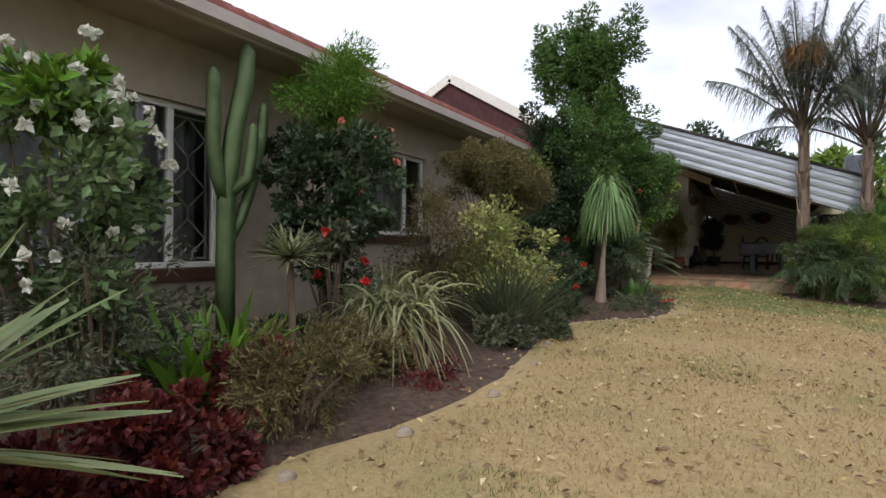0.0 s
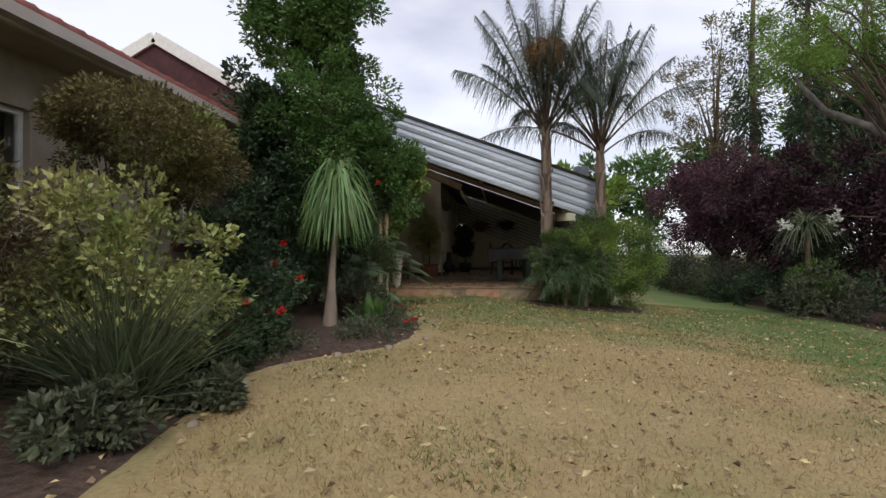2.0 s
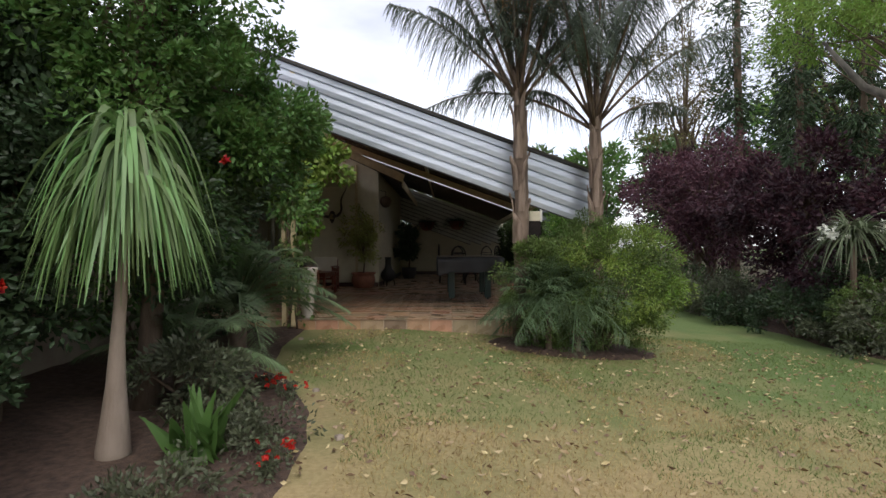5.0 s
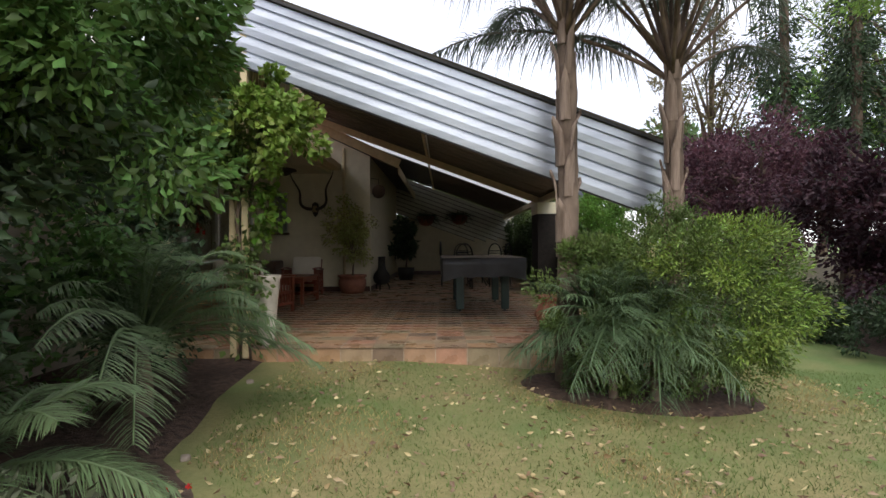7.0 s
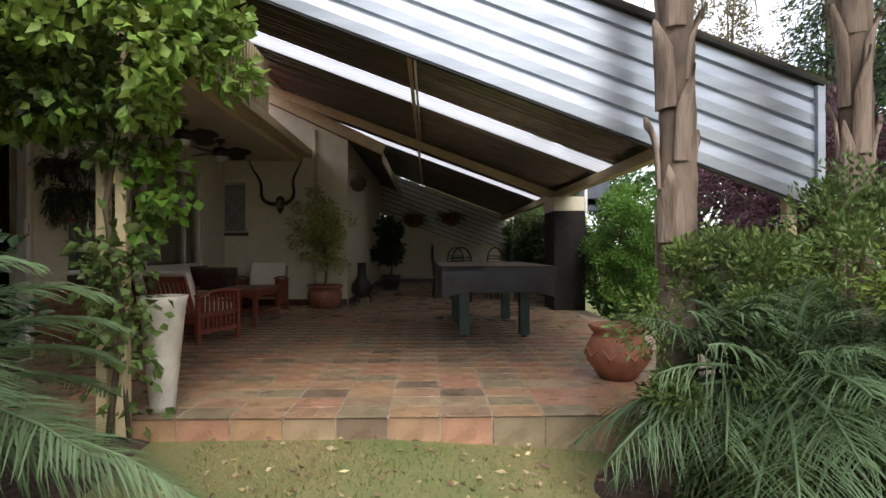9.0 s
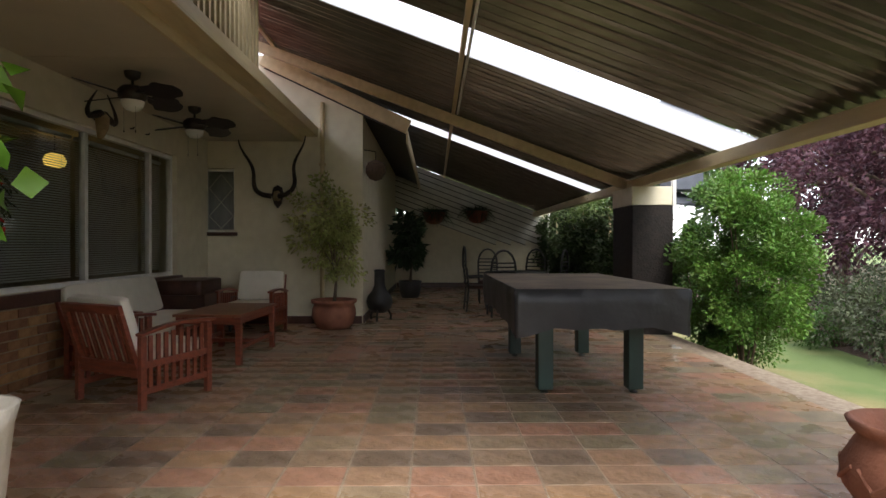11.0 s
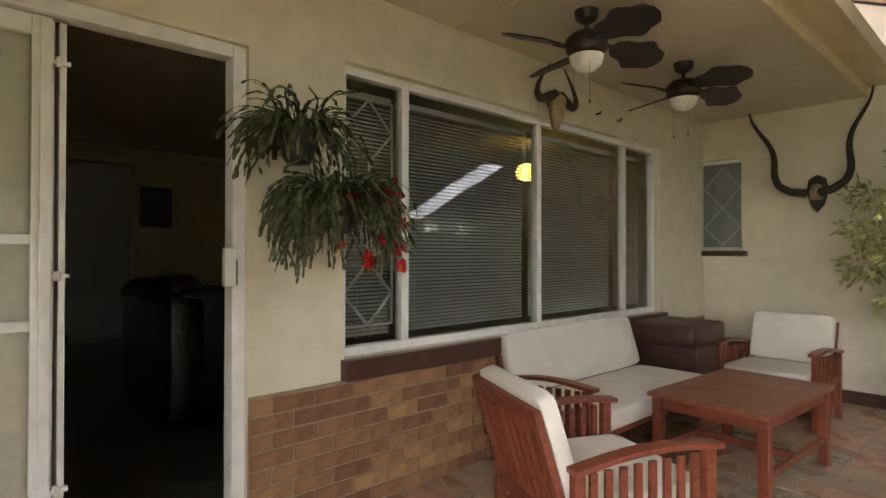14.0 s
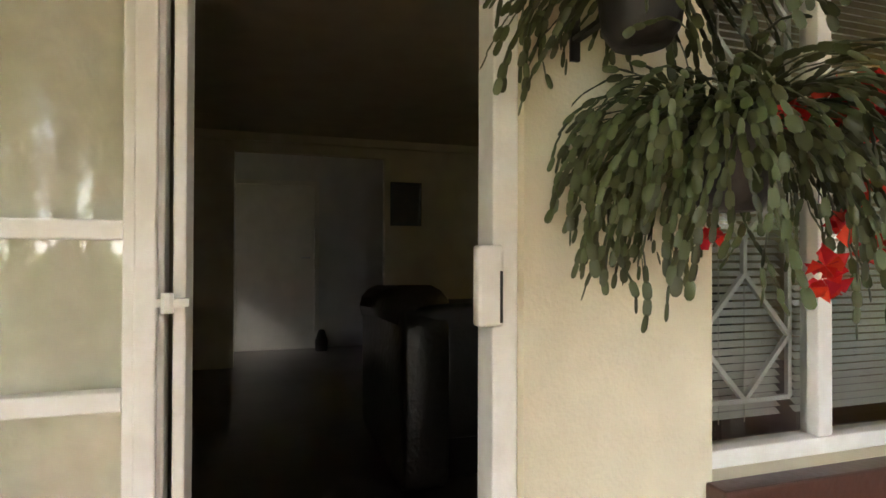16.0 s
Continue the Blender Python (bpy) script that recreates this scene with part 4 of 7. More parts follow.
for x, y in ((2.76, 1.62), (-1.72, 1.56), (-1.88, 1.62)):
    solo("roof_post", Mesh().box(x - 0.035, y - 0.035, -0.1, x + 0.035, y + 0.035, roof_z(x) - 0.06 if x < 2 else 2.08), M_CREAMWOOD, "slim painted post carrying the lean-to roof", "post", "structure", False, 0.004)


# ---- terrace window, blinds, door and room behind ----
window("window_4", -3.93, 4.22, 7.92, 0.83, 2.48, [4.70, 6.04, 7.34], "wide white framed terrace window with blinds", 0.07, (-3.93, 4.2, 0.715, -3.735, 7.96, 0.829))
grille("burglar_bars", -3.955, 4.31, 4.66, 0.98, 2.34, "white burglar bars with diamonds in the side light", M_WHITE)
for nm, y0, y1 in (("a", 4.28, 4.68), ("b", 4.74, 6.0), ("c", 6.08, 7.3), ("d", 7.38, 7.86)):
    bl = thing("venetian_blind", -4.01, y0, 0.90, "lowered grey venetian blind", "blind", "terrace blinds")
    data = mesh_data("slat", Mesh().box(-0.0125, 0, -0.0006, 0.0125, y1 - y0, 0.0006), M_BLIND)
    pieces("slat", [pose(0, 0, 0.02 + 0.0245 * k, 0, 38, 0) for k in range(58)], data, bl)
    part("head_rail", Mesh().box(-0.02, 0, 1.45, 0.02, y1 - y0, 1.49), M_BLIND, bl)
    for yc in (0.15, y1 - y0 - 0.15):
        part("cord", Mesh().tube([(0.014, yc, 0), (0.014, yc, 1.45)], 0.002, 4), M_BLIND, bl)
small = thing("window_5", -3.88, 9.03, 1.45, "small white framed window with a brown sill", "window", "", "structure")
fr = Mesh().box(0, 0, 0, 0.50, 0.05, 0.04).box(0, 0, 0.97, 0.50, 0.05, 1.01).box(0, 0.001, 0.04, 0.04, 0.049, 0.97).box(0.46, 0.001, 0.04, 0.50, 0.049, 0.97)
part("window_frame", fr, M_WHITE, small, "", False, 0.004)
p = part("pane", Mesh().add([(0.04, 0.022, 0.04), (0.46, 0.022, 0.04), (0.46, 0.022, 0.97), (0.04, 0.022, 0.97)], [(0, 1, 2, 3)]), M_GLASS, small)
p.visible_shadow = False
part("window_sill", Mesh().box(-0.05, -0.11, -0.06, 0.55, 0.05, -0.001), M_SILL, small, "dark brown brick sill", False, 0.006)
for a, b in (((0.25, 0.93), (0.44, 0.7)), ((0.44, 0.7), (0.25, 0.48)), ((0.25, 0.48), (0.06, 0.7)), ((0.06, 0.7), (0.25, 0.93)), ((0.25, 0.48), (0.44, 0.26)), ((0.44, 0.26), (0.25, 0.06)), ((0.25, 0.06), (0.06, 0.26)), ((0.06, 0.26), (0.25, 0.48))):
    part("bar", Mesh().beam((a[0], 0.038, a[1]), (b[0], 0.038, b[1]), 0.012, 0.012, (0, 1, 0)), M_WHITE, small)
solo("blind_panel", Mesh().box(-3.95, 9.19, 1.3, -3.3, 9.21, 2.6), M_DARKROOM, "dim roller blind behind the small window", "blind")

# door set: frame, closed glazed leaf, open doorway
FZ = 0.16
door = thing("door_1", -3.93, 2.0, 0.12, "white steel double door with one leaf closed and one open", "door", "", "structure")
part("door_frame", Mesh().box(0, 1.615, 0, 0.10, 1.68, 2.30).box(0, 0, 2.235, 0.10, 1.614, 2.30).box(0, 0, 0, 0.10, 0.05, 2.234), M_WHITE, door, "", False, 0.005)
part("threshold", Mesh().box(0, 0.051, -0.1, 0.14, 1.614, 0.012), M_SILL, door, "dark brown door step", False, 0.004)
leaf = part("door_leaf", Mesh().box(0.02, 0.052, 0.02, 0.065, 0.11, 2.23).box(0.02, 0.84, 0.02, 0.065, 0.88, 2.23).box(0.021, 0.11, 0.02, 0.064, 0.84, 0.10).box(0.021, 0.11, 2.15, 0.064, 0.84, 2.229)
            .box(0.021, 0.11, 0.985, 0.064, 0.84, 1.025).box(0.021, 0.11, 1.325, 0.064, 0.84, 1.365), M_WHITE, door, "", False, 0.004)
for z0, z1 in ((0.10, 0.985), (1.025, 1.325), (1.365, 2.15)):
    p = part("pane", Mesh().add([(0.042, 0.11, z0), (0.042, 0.84, z0), (0.042, 0.84, z1), (0.042, 0.11, z1)], [(0, 1, 2, 3)]), M_DOORGLASS, leaf)
    p.visible_shadow = False
part("meeting_stile", Mesh().box(0.066, 0.865, 0.02, 0.09, 0.905, 2.22).box(0.0, 0.883, 0.02, 0.06, 0.915, 2.22), M_WHITE, door, "", False, 0.004)
part("open_leaf_edge", Mesh().box(-0.05, 0.93, 0.02, 0.06, 0.955, 2.22), M_WHITE, door, "edge of the leaf that stands open inwards", False, 0.004)
for z in (0.35, 1.2, 2.05):
    part("hinge", Mesh().tube([(0.085, 0.925, z - 0.02), (0.085, 0.925, z + 0.02)], 0.012, 8).box(0.06, 0.90, z - 0.008, 0.088, 0.965, z + 0.008), M_WHITE, door)
lock = part("lock_plate", Mesh().box(0.07, 1.575, 1.13, 0.112, 1.64, 1.32), M_WHITE, door, "white lock box", False, 0.008)
part("keyhole", Mesh().box(0.1125, 1.628, 1.14, 0.116, 1.634, 1.26), M_BLACK, lock)
curtain("curtain", -3.925, 2.1, 2.84, 0.2, 2.4, M_CURTAIN, "cream lace curtain behind the closed leaf", 0.008, 0.2)

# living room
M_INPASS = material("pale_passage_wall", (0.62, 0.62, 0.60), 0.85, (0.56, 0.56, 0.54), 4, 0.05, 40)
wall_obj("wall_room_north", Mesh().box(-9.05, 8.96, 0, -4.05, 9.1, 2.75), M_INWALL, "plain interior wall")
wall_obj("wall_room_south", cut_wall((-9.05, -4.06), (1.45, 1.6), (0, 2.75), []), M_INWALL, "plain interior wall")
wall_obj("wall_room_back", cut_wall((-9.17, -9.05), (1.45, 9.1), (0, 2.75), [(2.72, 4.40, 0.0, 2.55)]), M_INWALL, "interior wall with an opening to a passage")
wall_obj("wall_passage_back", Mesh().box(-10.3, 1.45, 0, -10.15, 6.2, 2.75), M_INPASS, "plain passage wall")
# unseen opening added here so daylight brightens the passage and inner door
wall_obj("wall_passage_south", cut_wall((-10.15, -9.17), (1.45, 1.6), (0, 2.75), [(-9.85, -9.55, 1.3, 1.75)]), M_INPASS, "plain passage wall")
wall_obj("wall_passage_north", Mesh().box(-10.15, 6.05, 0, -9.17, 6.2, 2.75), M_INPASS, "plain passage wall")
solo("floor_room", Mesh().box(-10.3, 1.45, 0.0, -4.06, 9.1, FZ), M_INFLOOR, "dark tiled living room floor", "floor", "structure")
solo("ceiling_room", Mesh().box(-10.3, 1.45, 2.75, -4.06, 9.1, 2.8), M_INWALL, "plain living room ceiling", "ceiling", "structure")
solo("cornice", Mesh().box(-9.049, 1.62, 2.66, -8.98, 8.95, 2.749), M_INWALL, "plaster cornice on the back wall", "cornice", "structure")
idoor = thing("door_2", -10.14, 2.68, FZ, "white painted flush inner door, closed", "door", "", "structure")
part("door_panel", Mesh().box(0, 0, 0, 0.04, 0.98, 2.15), M_INDOOR, idoor, "", False, 0.004)
part("door_frame", Mesh().box(0, -0.06, 0, 0.055, -0.002, 2.21).box(0, 0.982, 0, 0.055, 1.04, 2.21).box(0, -0.001, 2.152, 0.055, 0.981, 2.21), M_INDOOR, idoor)
part("door_handle", Mesh().tube([(0.04, 0.91, 1.2), (0.1, 0.91, 1.2)], 0.012, 8).tube([(0.1, 0.91, 1.2), (0.1, 0.8, 1.2)], 0.01, 8), M_ZINC, idoor)
solo("door_stop", Mesh().lathe(-9.9, 3.74, [(0.075, FZ), (0.085, FZ + 0.12), (0.06, FZ + 0.2), (0.045, FZ + 0.25), (0.03, FZ + 0.27), (0.001, FZ + 0.275)], 12), M_BLACK, "small black door stop on the floor", "door stop", "", True)
pic = thing("picture", -9.04, 4.46, 1.75, "small dark framed picture on the wall", "picture")
part("frame", Mesh().box(0, 0, 0, 0.02, 0.04, 0.52).box(0, 0.34, 0, 0.02, 0.38, 0.52).box(0, 0.041, 0, 0.02, 0.339, 0.04).box(0, 0.041, 0.48, 0.02, 0.339, 0.52), M_BLACK, pic)
part("canvas", Mesh().box(0.002, 0.04, 0.04, 0.012, 0.34, 0.48), M_DARKBROWN, pic)
couch = thing("couch", -6.0, 4.6, FZ, "black leather couch with rolled arms", "couch")
part("base", Mesh().cushion(-0.6, -0.75, 0.05, 0.6, 1.2, 0.5), M_LEATHER, couch, "", True)
part("backrest", Mesh().cushion(0.3, -0.8, 0.3, 0.7, 1.25, 1.0), M_LEATHER, couch, "", True)
for y in (-0.72, 1.15):
    part("arm", Mesh().box(-0.6, y - 0.11, 0.05, 0.55, y + 0.11, 0.85).tube([(-0.62, y, 0.88), (0.6, y, 0.95)], [0.15, 0.15], 14), M_LEATHER, couch, "", True)
part("side_panel", Mesh().cushion(-0.62, -0.86, 0.04, 0.72, -0.6, 0.97), M_LEATHER, couch, "", True)
lampst = thing("pendant_lamp", -5.4, 7.8, 2.40, "lit yellow glass pendant lamp in the living room", "lamp")
M_GLOW = bpy.data.materials.new("lit_yellow_glass")
M_GLOW.use_nodes = True
gb = M_GLOW.node_tree.nodes["Principled BSDF"]
gb.inputs["Base Color"].default_value = (0.8, 0.6, 0.2, 1)
gb.inputs["Emission Color"].default_value = (1.0, 0.66, 0.13, 1)
gb.inputs["Emission Strength"].default_value = 0.42
sh = part("shade", Mesh().lathe(0, 0, [(0.04, 0.10), (0.10, 0.08), (0.14, 0.0), (0.12, -0.07), (0.05, -0.10), (0.001, -0.105)], 16), M_GLOW, lampst, "", True)
sh.visible_shadow = False
part("cable", Mesh().tube([(0, 0, 0.12), (0, 0, 0.35)], 0.006, 6), M_BLACK, lampst)

# ---- seating group ----
def slat_side(me_parent, x, y0, y1, z_top0, z_top1, n=8):
    """One slatted arm frame in the plane x: posts, rails, upright slats, bowed arm on top."""
    part("leg", Mesh().beam((x, y0, 0), (x, y0 + 0.0, z_top0), 0.045, 0.05, (0, 1, 0)), M_REDWOOD, me_parent, "", False, 0.004)
    part("leg", Mesh().beam((x, y1, 0), (x, y1, z_top1), 0.045, 0.05, (0, 1, 0)), M_REDWOOD, me_parent, "", False, 0.004)
    for z in (0.14, 0.34):
        part("side_rail", Mesh().beam((x, y0 + 0.024, z), (x, y1 - 0.024, z + 0.01), 0.028, 0.05), M_REDWOOD, me_parent, "", False, 0.003)
    for i in range(n):
        y = y0 + (y1 - y0) * (i + 1) / (n + 1)
        zt = z_top0 + (z_top1 - z_top0) * (i + 1) / (n + 1) - 0.005
        part("slat", Mesh().box(x - 0.009, y - 0.016, 0.165, x + 0.009, y + 0.016, 0.315), M_REDWOOD, me_parent)
        part("slat", Mesh().box(x - 0.009, y - 0.016, 0.365, x + 0.009, y + 0.016, zt), M_REDWOOD, me_parent)
    pts = []
    for i in range(9):
        s = i / 8
        pts.append((x, y0 - 0.03 + (y1 - y0 + 0.09) * s, z_top0 + (z_top1 - z_top0) * s + 0.035 * math.sin(math.pi * s) + 0.012))
    part("armrest", Mesh().sweep(pts, 0.075, 0.024), M_REDWOOD, me_parent, "", False, 0.004)


def seat_unit(name, width, label, category, brown=0.0, open_end=False):
    """A slatted hardwood chair or sofa that faces +y, its base at the back centre."""
    c = thing(name, 0, 0, 0, label, category)
    w = width / 2
    if open_end:
        for y in (0.06, 0.68):
            part("leg", Mesh().box(-w - 0.022, y - 0.025, 0, -w + 0.022, y + 0.025, 0.36), M_REDWOOD, c, "", False, 0.004)
    else:
        slat_side(c, -w, 0.06, 0.68, 0.56, 0.60)
    slat_side(c, w, 0.06, 0.68, 0.56, 0.60)
    part("seat_frame", Mesh().box(-w + 0.025, 0.66, 0.28, w - 0.025, 0.695, 0.36).box(-w + 0.025, 0.05, 0.24, w - 0.025, 0.08, 0.32).box(-w + 0.025, 0.08, 0.30, w - 0.025, 0.66, 0.318), M_REDWOOD, c, "", False, 0.004)
    tilt = Matrix.Translation((0, 0.06, 0.30)) @ Matrix.Rotation(radians(17), 4, 'X')
    part("back_frame", Mesh().box(-w + 0.03, -0.02, 0.46, w - 0.03, 0.015, 0.53, tilt).box(-w + 0.03, -0.02, 0.0, w - 0.03, 0.015, 0.06, tilt)
         .box(-w + 0.03, -0.02, 0.061, -w + 0.075, 0.015, 0.459, tilt).box(w - 0.075, -0.02, 0.061, w - 0.03, 0.015, 0.459, tilt), M_REDWOOD, c, "", False, 0.004)
    n = int(width / 0.088)
    for i in range(1, n):
        x = -w + 0.05 + (width - 0.1) * i / n
        part("back_slat", Mesh().box(x - 0.015, -0.012, 0.06, x + 0.015, 0.006, 0.46, tilt), M_REDWOOD, c)
    x1 = w - 0.04
    part("seat_cushion", Mesh().cushion(-w + 0.04, 0.09, 0.32, x1, 0.72, 0.45), M_CUSHION, c, "off-white canvas seat cushion", True)
    xb = -w + 0.04 + brown
    part("back_cushion", Mesh().cushion(xb, 0.018, 0.13, x1, 0.10, 0.565, tilt), M_CUSHION, c, "off-white canvas back cushion", True)
    if brown:
        part("bolster", Mesh().cushion(-w + 0.03, 0.02, 0.08, xb - 0.01, 0.16, 0.60, tilt), M_BROWNCUSH, c, "dark brown leather cushion", True)
    return c


ch = seat_unit("armchair", 0.74, "red hardwood armchair with slatted sides and off-white cushions", "armchair")
ch.matrix_world = pose(-2.78, 4.50, 0, 0, 0, -25)
ch2 = copy_thing(ch, pose(-2.76, 8.36, 0, 0, 0, 178))
ch2["label"] = "red hardwood armchair with an off-white cushion by the end wall"
ch["group"] = ch2["group"] = "terrace armchairs"
so = seat_unit("sofa", 1.78, "red hardwood slatted sofa with off-white cushions under the window", "sofa", 0.0, True)
so.matrix_world = pose(-3.70, 6.29, 0, 0, 0, -90)
bn = thing("side_bench", -3.45, 7.56, 0, "dark brown wooden bench with a sloping leather cushion", "bench")
part("body", Mesh().box(-0.28, -0.30, 0.05, 0.30, 0.36, 0.62), M_BROWNCUSH, bn, "", False, 0.02)
part("cushion", Mesh().cushion(-0.30, -0.34, 0.60, 0.28, 0.38, 0.80), M_BROWNCUSH, bn, "dark brown leather cushion", True)

ct = thing("coffee_table", -2.54, 6.49, 0, "low red hardwood coffee table with a worn top", "table", "", "", -3)
part("tabletop", Mesh().box(-0.36, -0.57, 0.50, 0.36, 0.57, 0.53), M_TOPWOOD, ct, "", False, 0.006)
part("apron", Mesh().box(-0.32, -0.515, 0.42, 0.32, -0.49, 0.50).box(-0.32, 0.49, 0.42, 0.32, 0.515, 0.50).box(-0.32, -0.489, 0.42, -0.295, 0.489, 0.50).box(0.295, -0.489, 0.42, 0.32, 0.489, 0.50), M_REDWOOD, ct, "", False, 0.003)
for sx in (-1, 1):
    for sy in (-1, 1):
        part("leg", Mesh().box(sx * 0.315 - 0.03, sy * 0.50 - 0.03, 0, sx * 0.315 + 0.03, sy * 0.50 + 0.03, 0.499), M_REDWOOD, ct, "", False, 0.004)
    part("stretcher", Mesh().box(sx * 0.315 - 0.012, -0.47, 0.15, sx * 0.315 + 0.012, 0.47, 0.19), M_REDWOOD, ct)
part("stretcher", Mesh().box(-0.303, -0.02, 0.151, 0.303, 0.02, 0.189), M_REDWOOD, ct)

st = thing("side_table", -3.42, 8.42, 0, "small dark side table with a glass top", "table")
part("tabletop", Mesh().box(-0.3, -0.3, 0.49, 0.3, 0.3, 0.505), M_BLACK, st, "dark glass top", False, 0.003)
for sx in (-1, 1):
    for sy in (-1, 1):
        part("leg", Mesh().box(sx * 0.27 - 0.018, sy * 0.27 - 0.018, 0, sx * 0.27 + 0.018, sy * 0.27 + 0.018, 0.489), M_BLACK, st)
part("frame", Mesh().box(-0.288, -0.29, 0.46, 0.288, -0.262, 0.4885).box(-0.288, 0.262, 0.46, 0.288, 0.29, 0.4885).box(-0.29, -0.25, 0.46, -0.262, 0.25, 0.4885).box(0.262, -0.25, 0.46, 0.29, 0.25, 0.4885), M_BLACK, st)

# ---- covered pool table ----
pt = thing("pool_table", 1.10, 5.65, 0, "pool table under a grey fitted cover, dark green legs", "pool table", "", "", 1)
for sx in (-1, 1):
    for sy in (-1, 1):
        lg = part("leg", Mesh().box(sx * 0.385 - 0.065, sy * 0.77 - 0.065, 0.035, sx * 0.385 + 0.065, sy * 0.77 + 0.065, 0.70), M_GREENLEG, pt, "", False, 0.008)
        part("levelling_foot", Mesh().tube([(sx * 0.385, sy * 0.77, 0), (sx * 0.385, sy * 0.77, 0.012), (sx * 0.385, sy * 0.77, 0.013), (sx * 0.385, sy * 0.77, 0.036)], [0.035, 0.035, 0.015, 0.015], 10), M_BLACK, lg)
W2, L2 = 0.70, 1.16
V, F = [], []
cols = 40
ring_pts = []
for k in range(cols * 4):
    s, u = divmod(k, cols)
    u = u / cols * 2 - 1
    x, y = ((u, -1), (1, u), (-u, 1), (-1, -u))[s]
    ring_pts.append((x * W2, y * L2))
levels = [(0.915, 0.985), (0.905, 1.0), (0.80, 1.005), (0.70, 1.0), (0.60, 0.995)]
for li, (z, sc) in enumerate(levels):
    for k, (x, y) in enumerate(ring_pts):
        fold = 0.004 * math.sin(k * 0.37 + li) * li / 4 + 0.014 * noise.noise((x * 5, y * 5, li))
        zz = z - (0.07 * max(0, abs(x) / W2 + abs(y) / L2 - 1.55) / 0.45 if li == 4 else 0) + (0.025 * noise.noise((x * 4, y * 4, 9)) if li == 4 else 0)
        V.append((x * sc + fold * (1 if x > 0 else -1), y * (1 - (1 - sc) * W2 / L2) + fold * (1 if y > 0 else -1), zz))
N = len(ring_pts)
for li in range(len(levels) - 1):
    F += [(li * N + k, (li + 1) * N + k, (li + 1) * N + (k + 1) % N, li * N + (k + 1) % N) for k in range(N)]
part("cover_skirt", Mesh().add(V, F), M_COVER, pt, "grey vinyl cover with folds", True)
V, F = [], []
for i in range(17):
    for j in range(29):
        x, y = (-1 + 2 * i / 16) * W2 * 0.985, (-1 + 2 * j / 28) * (L2 - 0.01)
        e = max(abs(x) / (W2 * 0.985), abs(y) / (L2 - 0.01))
        V.append((x, y, 0.918 + (0.006 * noise.noise((x * 3, y * 3, 2)) - 0.006) * (e < 0.99) - (0.004 if e > 0.99 else 0)))
F = [(i * 29 + j, (i + 1) * 29 + j, (i + 1) * 29 + j + 1, i * 29 + j + 1) for i in range(16) for j in range(28)]
# the top is a paler brown than the near-black skirt
part("cover_top", Mesh().add(V, F), M_COVERTOP, pt, "lighter brown top of the cover", True)
part("table_bed", Mesh().box(-0.6, -1.1, 0.66, 0.6, 1.1, 0.88), M_GREENLEG, pt)

# ---- ceiling fans ----
def ceiling_fan(x, y, turn):
    f = thing("ceiling_fan", x, y, 2.888, "dark brown ceiling fan with leaf blades and opal bowl", "ceiling fan", "terrace ceiling fans")
    part("canopy", Mesh().lathe(0, 0, [(0.03, -0.075), (0.065, -0.05), (0.075, 0.0)], 16), M_DARKBROWN, f, "", True)
    part("downrod", Mesh().tube([(0, 0, -0.14), (0, 0, -0.05)], 0.013, 8), M_DARKBROWN, f)
    part("motor", Mesh().lathe(0, 0, [(0.09, -0.275), (0.125, -0.24), (0.13, -0.18), (0.09, -0.14), (0.02, -0.125)], 20), M_DARKBROWN, f, "", True)
    part("light_bowl", Mesh().lathe(0, 0, [(0.001, -0.375), (0.05, -0.365), (0.09, -0.33), (0.105, -0.276)], 20), M_OPAL, f, "white opal glass bowl", True)
    for k in range(4):
        a = turn + k * math.pi / 2
        m = Matrix.Rotation(a, 4, 'Z') @ Matrix.Rotation(radians(-19), 4, 'X')
        V = []
        for i in range(13):
            s = i / 12
            w = 0.035 + 0.085 * math.sin(math.pi * min(1, s * 1.02) ** 1.3) ** 0.8 + 0.012 * math.sin(s * 15)
            for sg in (-1, 1):
                V.append(m @ Vector((0.15 + 0.42 * s, sg * w * (1 if s < 0.98 else 0.6), -0.215 - 0.02 * s)))
        V += [p - Vector((0, 0, 0.01)) for p in V]
        F = [(2 * i, 2 * i + 1, 2 * i + 3, 2 * i + 2) for i in range(12)] + [(26 + 2 * i, 26 + 2 * i + 2, 26 + 2 * i + 3, 26 + 2 * i + 1) for i in range(12)]
        F += [(2 * i, 2 * i + 2, 28 + 2 * i, 26 + 2 * i) for i in range(12)] + [(2 * i + 1, 27 + 2 * i, 29 + 2 * i, 2 * i + 3) for i in range(12)]
        bl = part("blade", Mesh().add(V, F), M_DARKBROWN, f)
        part("blade_iron", Mesh().beam(m @ Vector((0.1, 0, -0.225)), m @ Vector((0.2, 0, -0.225)), 0.03, 0.012), M_BLACK, bl)
    for sx in (-0.05, 0.06):
        part("pull_chain", Mesh().tube([(sx, -0.06, -0.34), (sx, -0.06, -0.56)], 0.0015, 4).lathe(sx, -0.06, [(0.001, -0.585), (0.007, -0.575), (0.001, -0.555)], 6), M_BLACK, f)


ceiling_fan(-3.07, 5.47, -0.2)
ceiling_fan(-3.07, 6.81, -0.2)

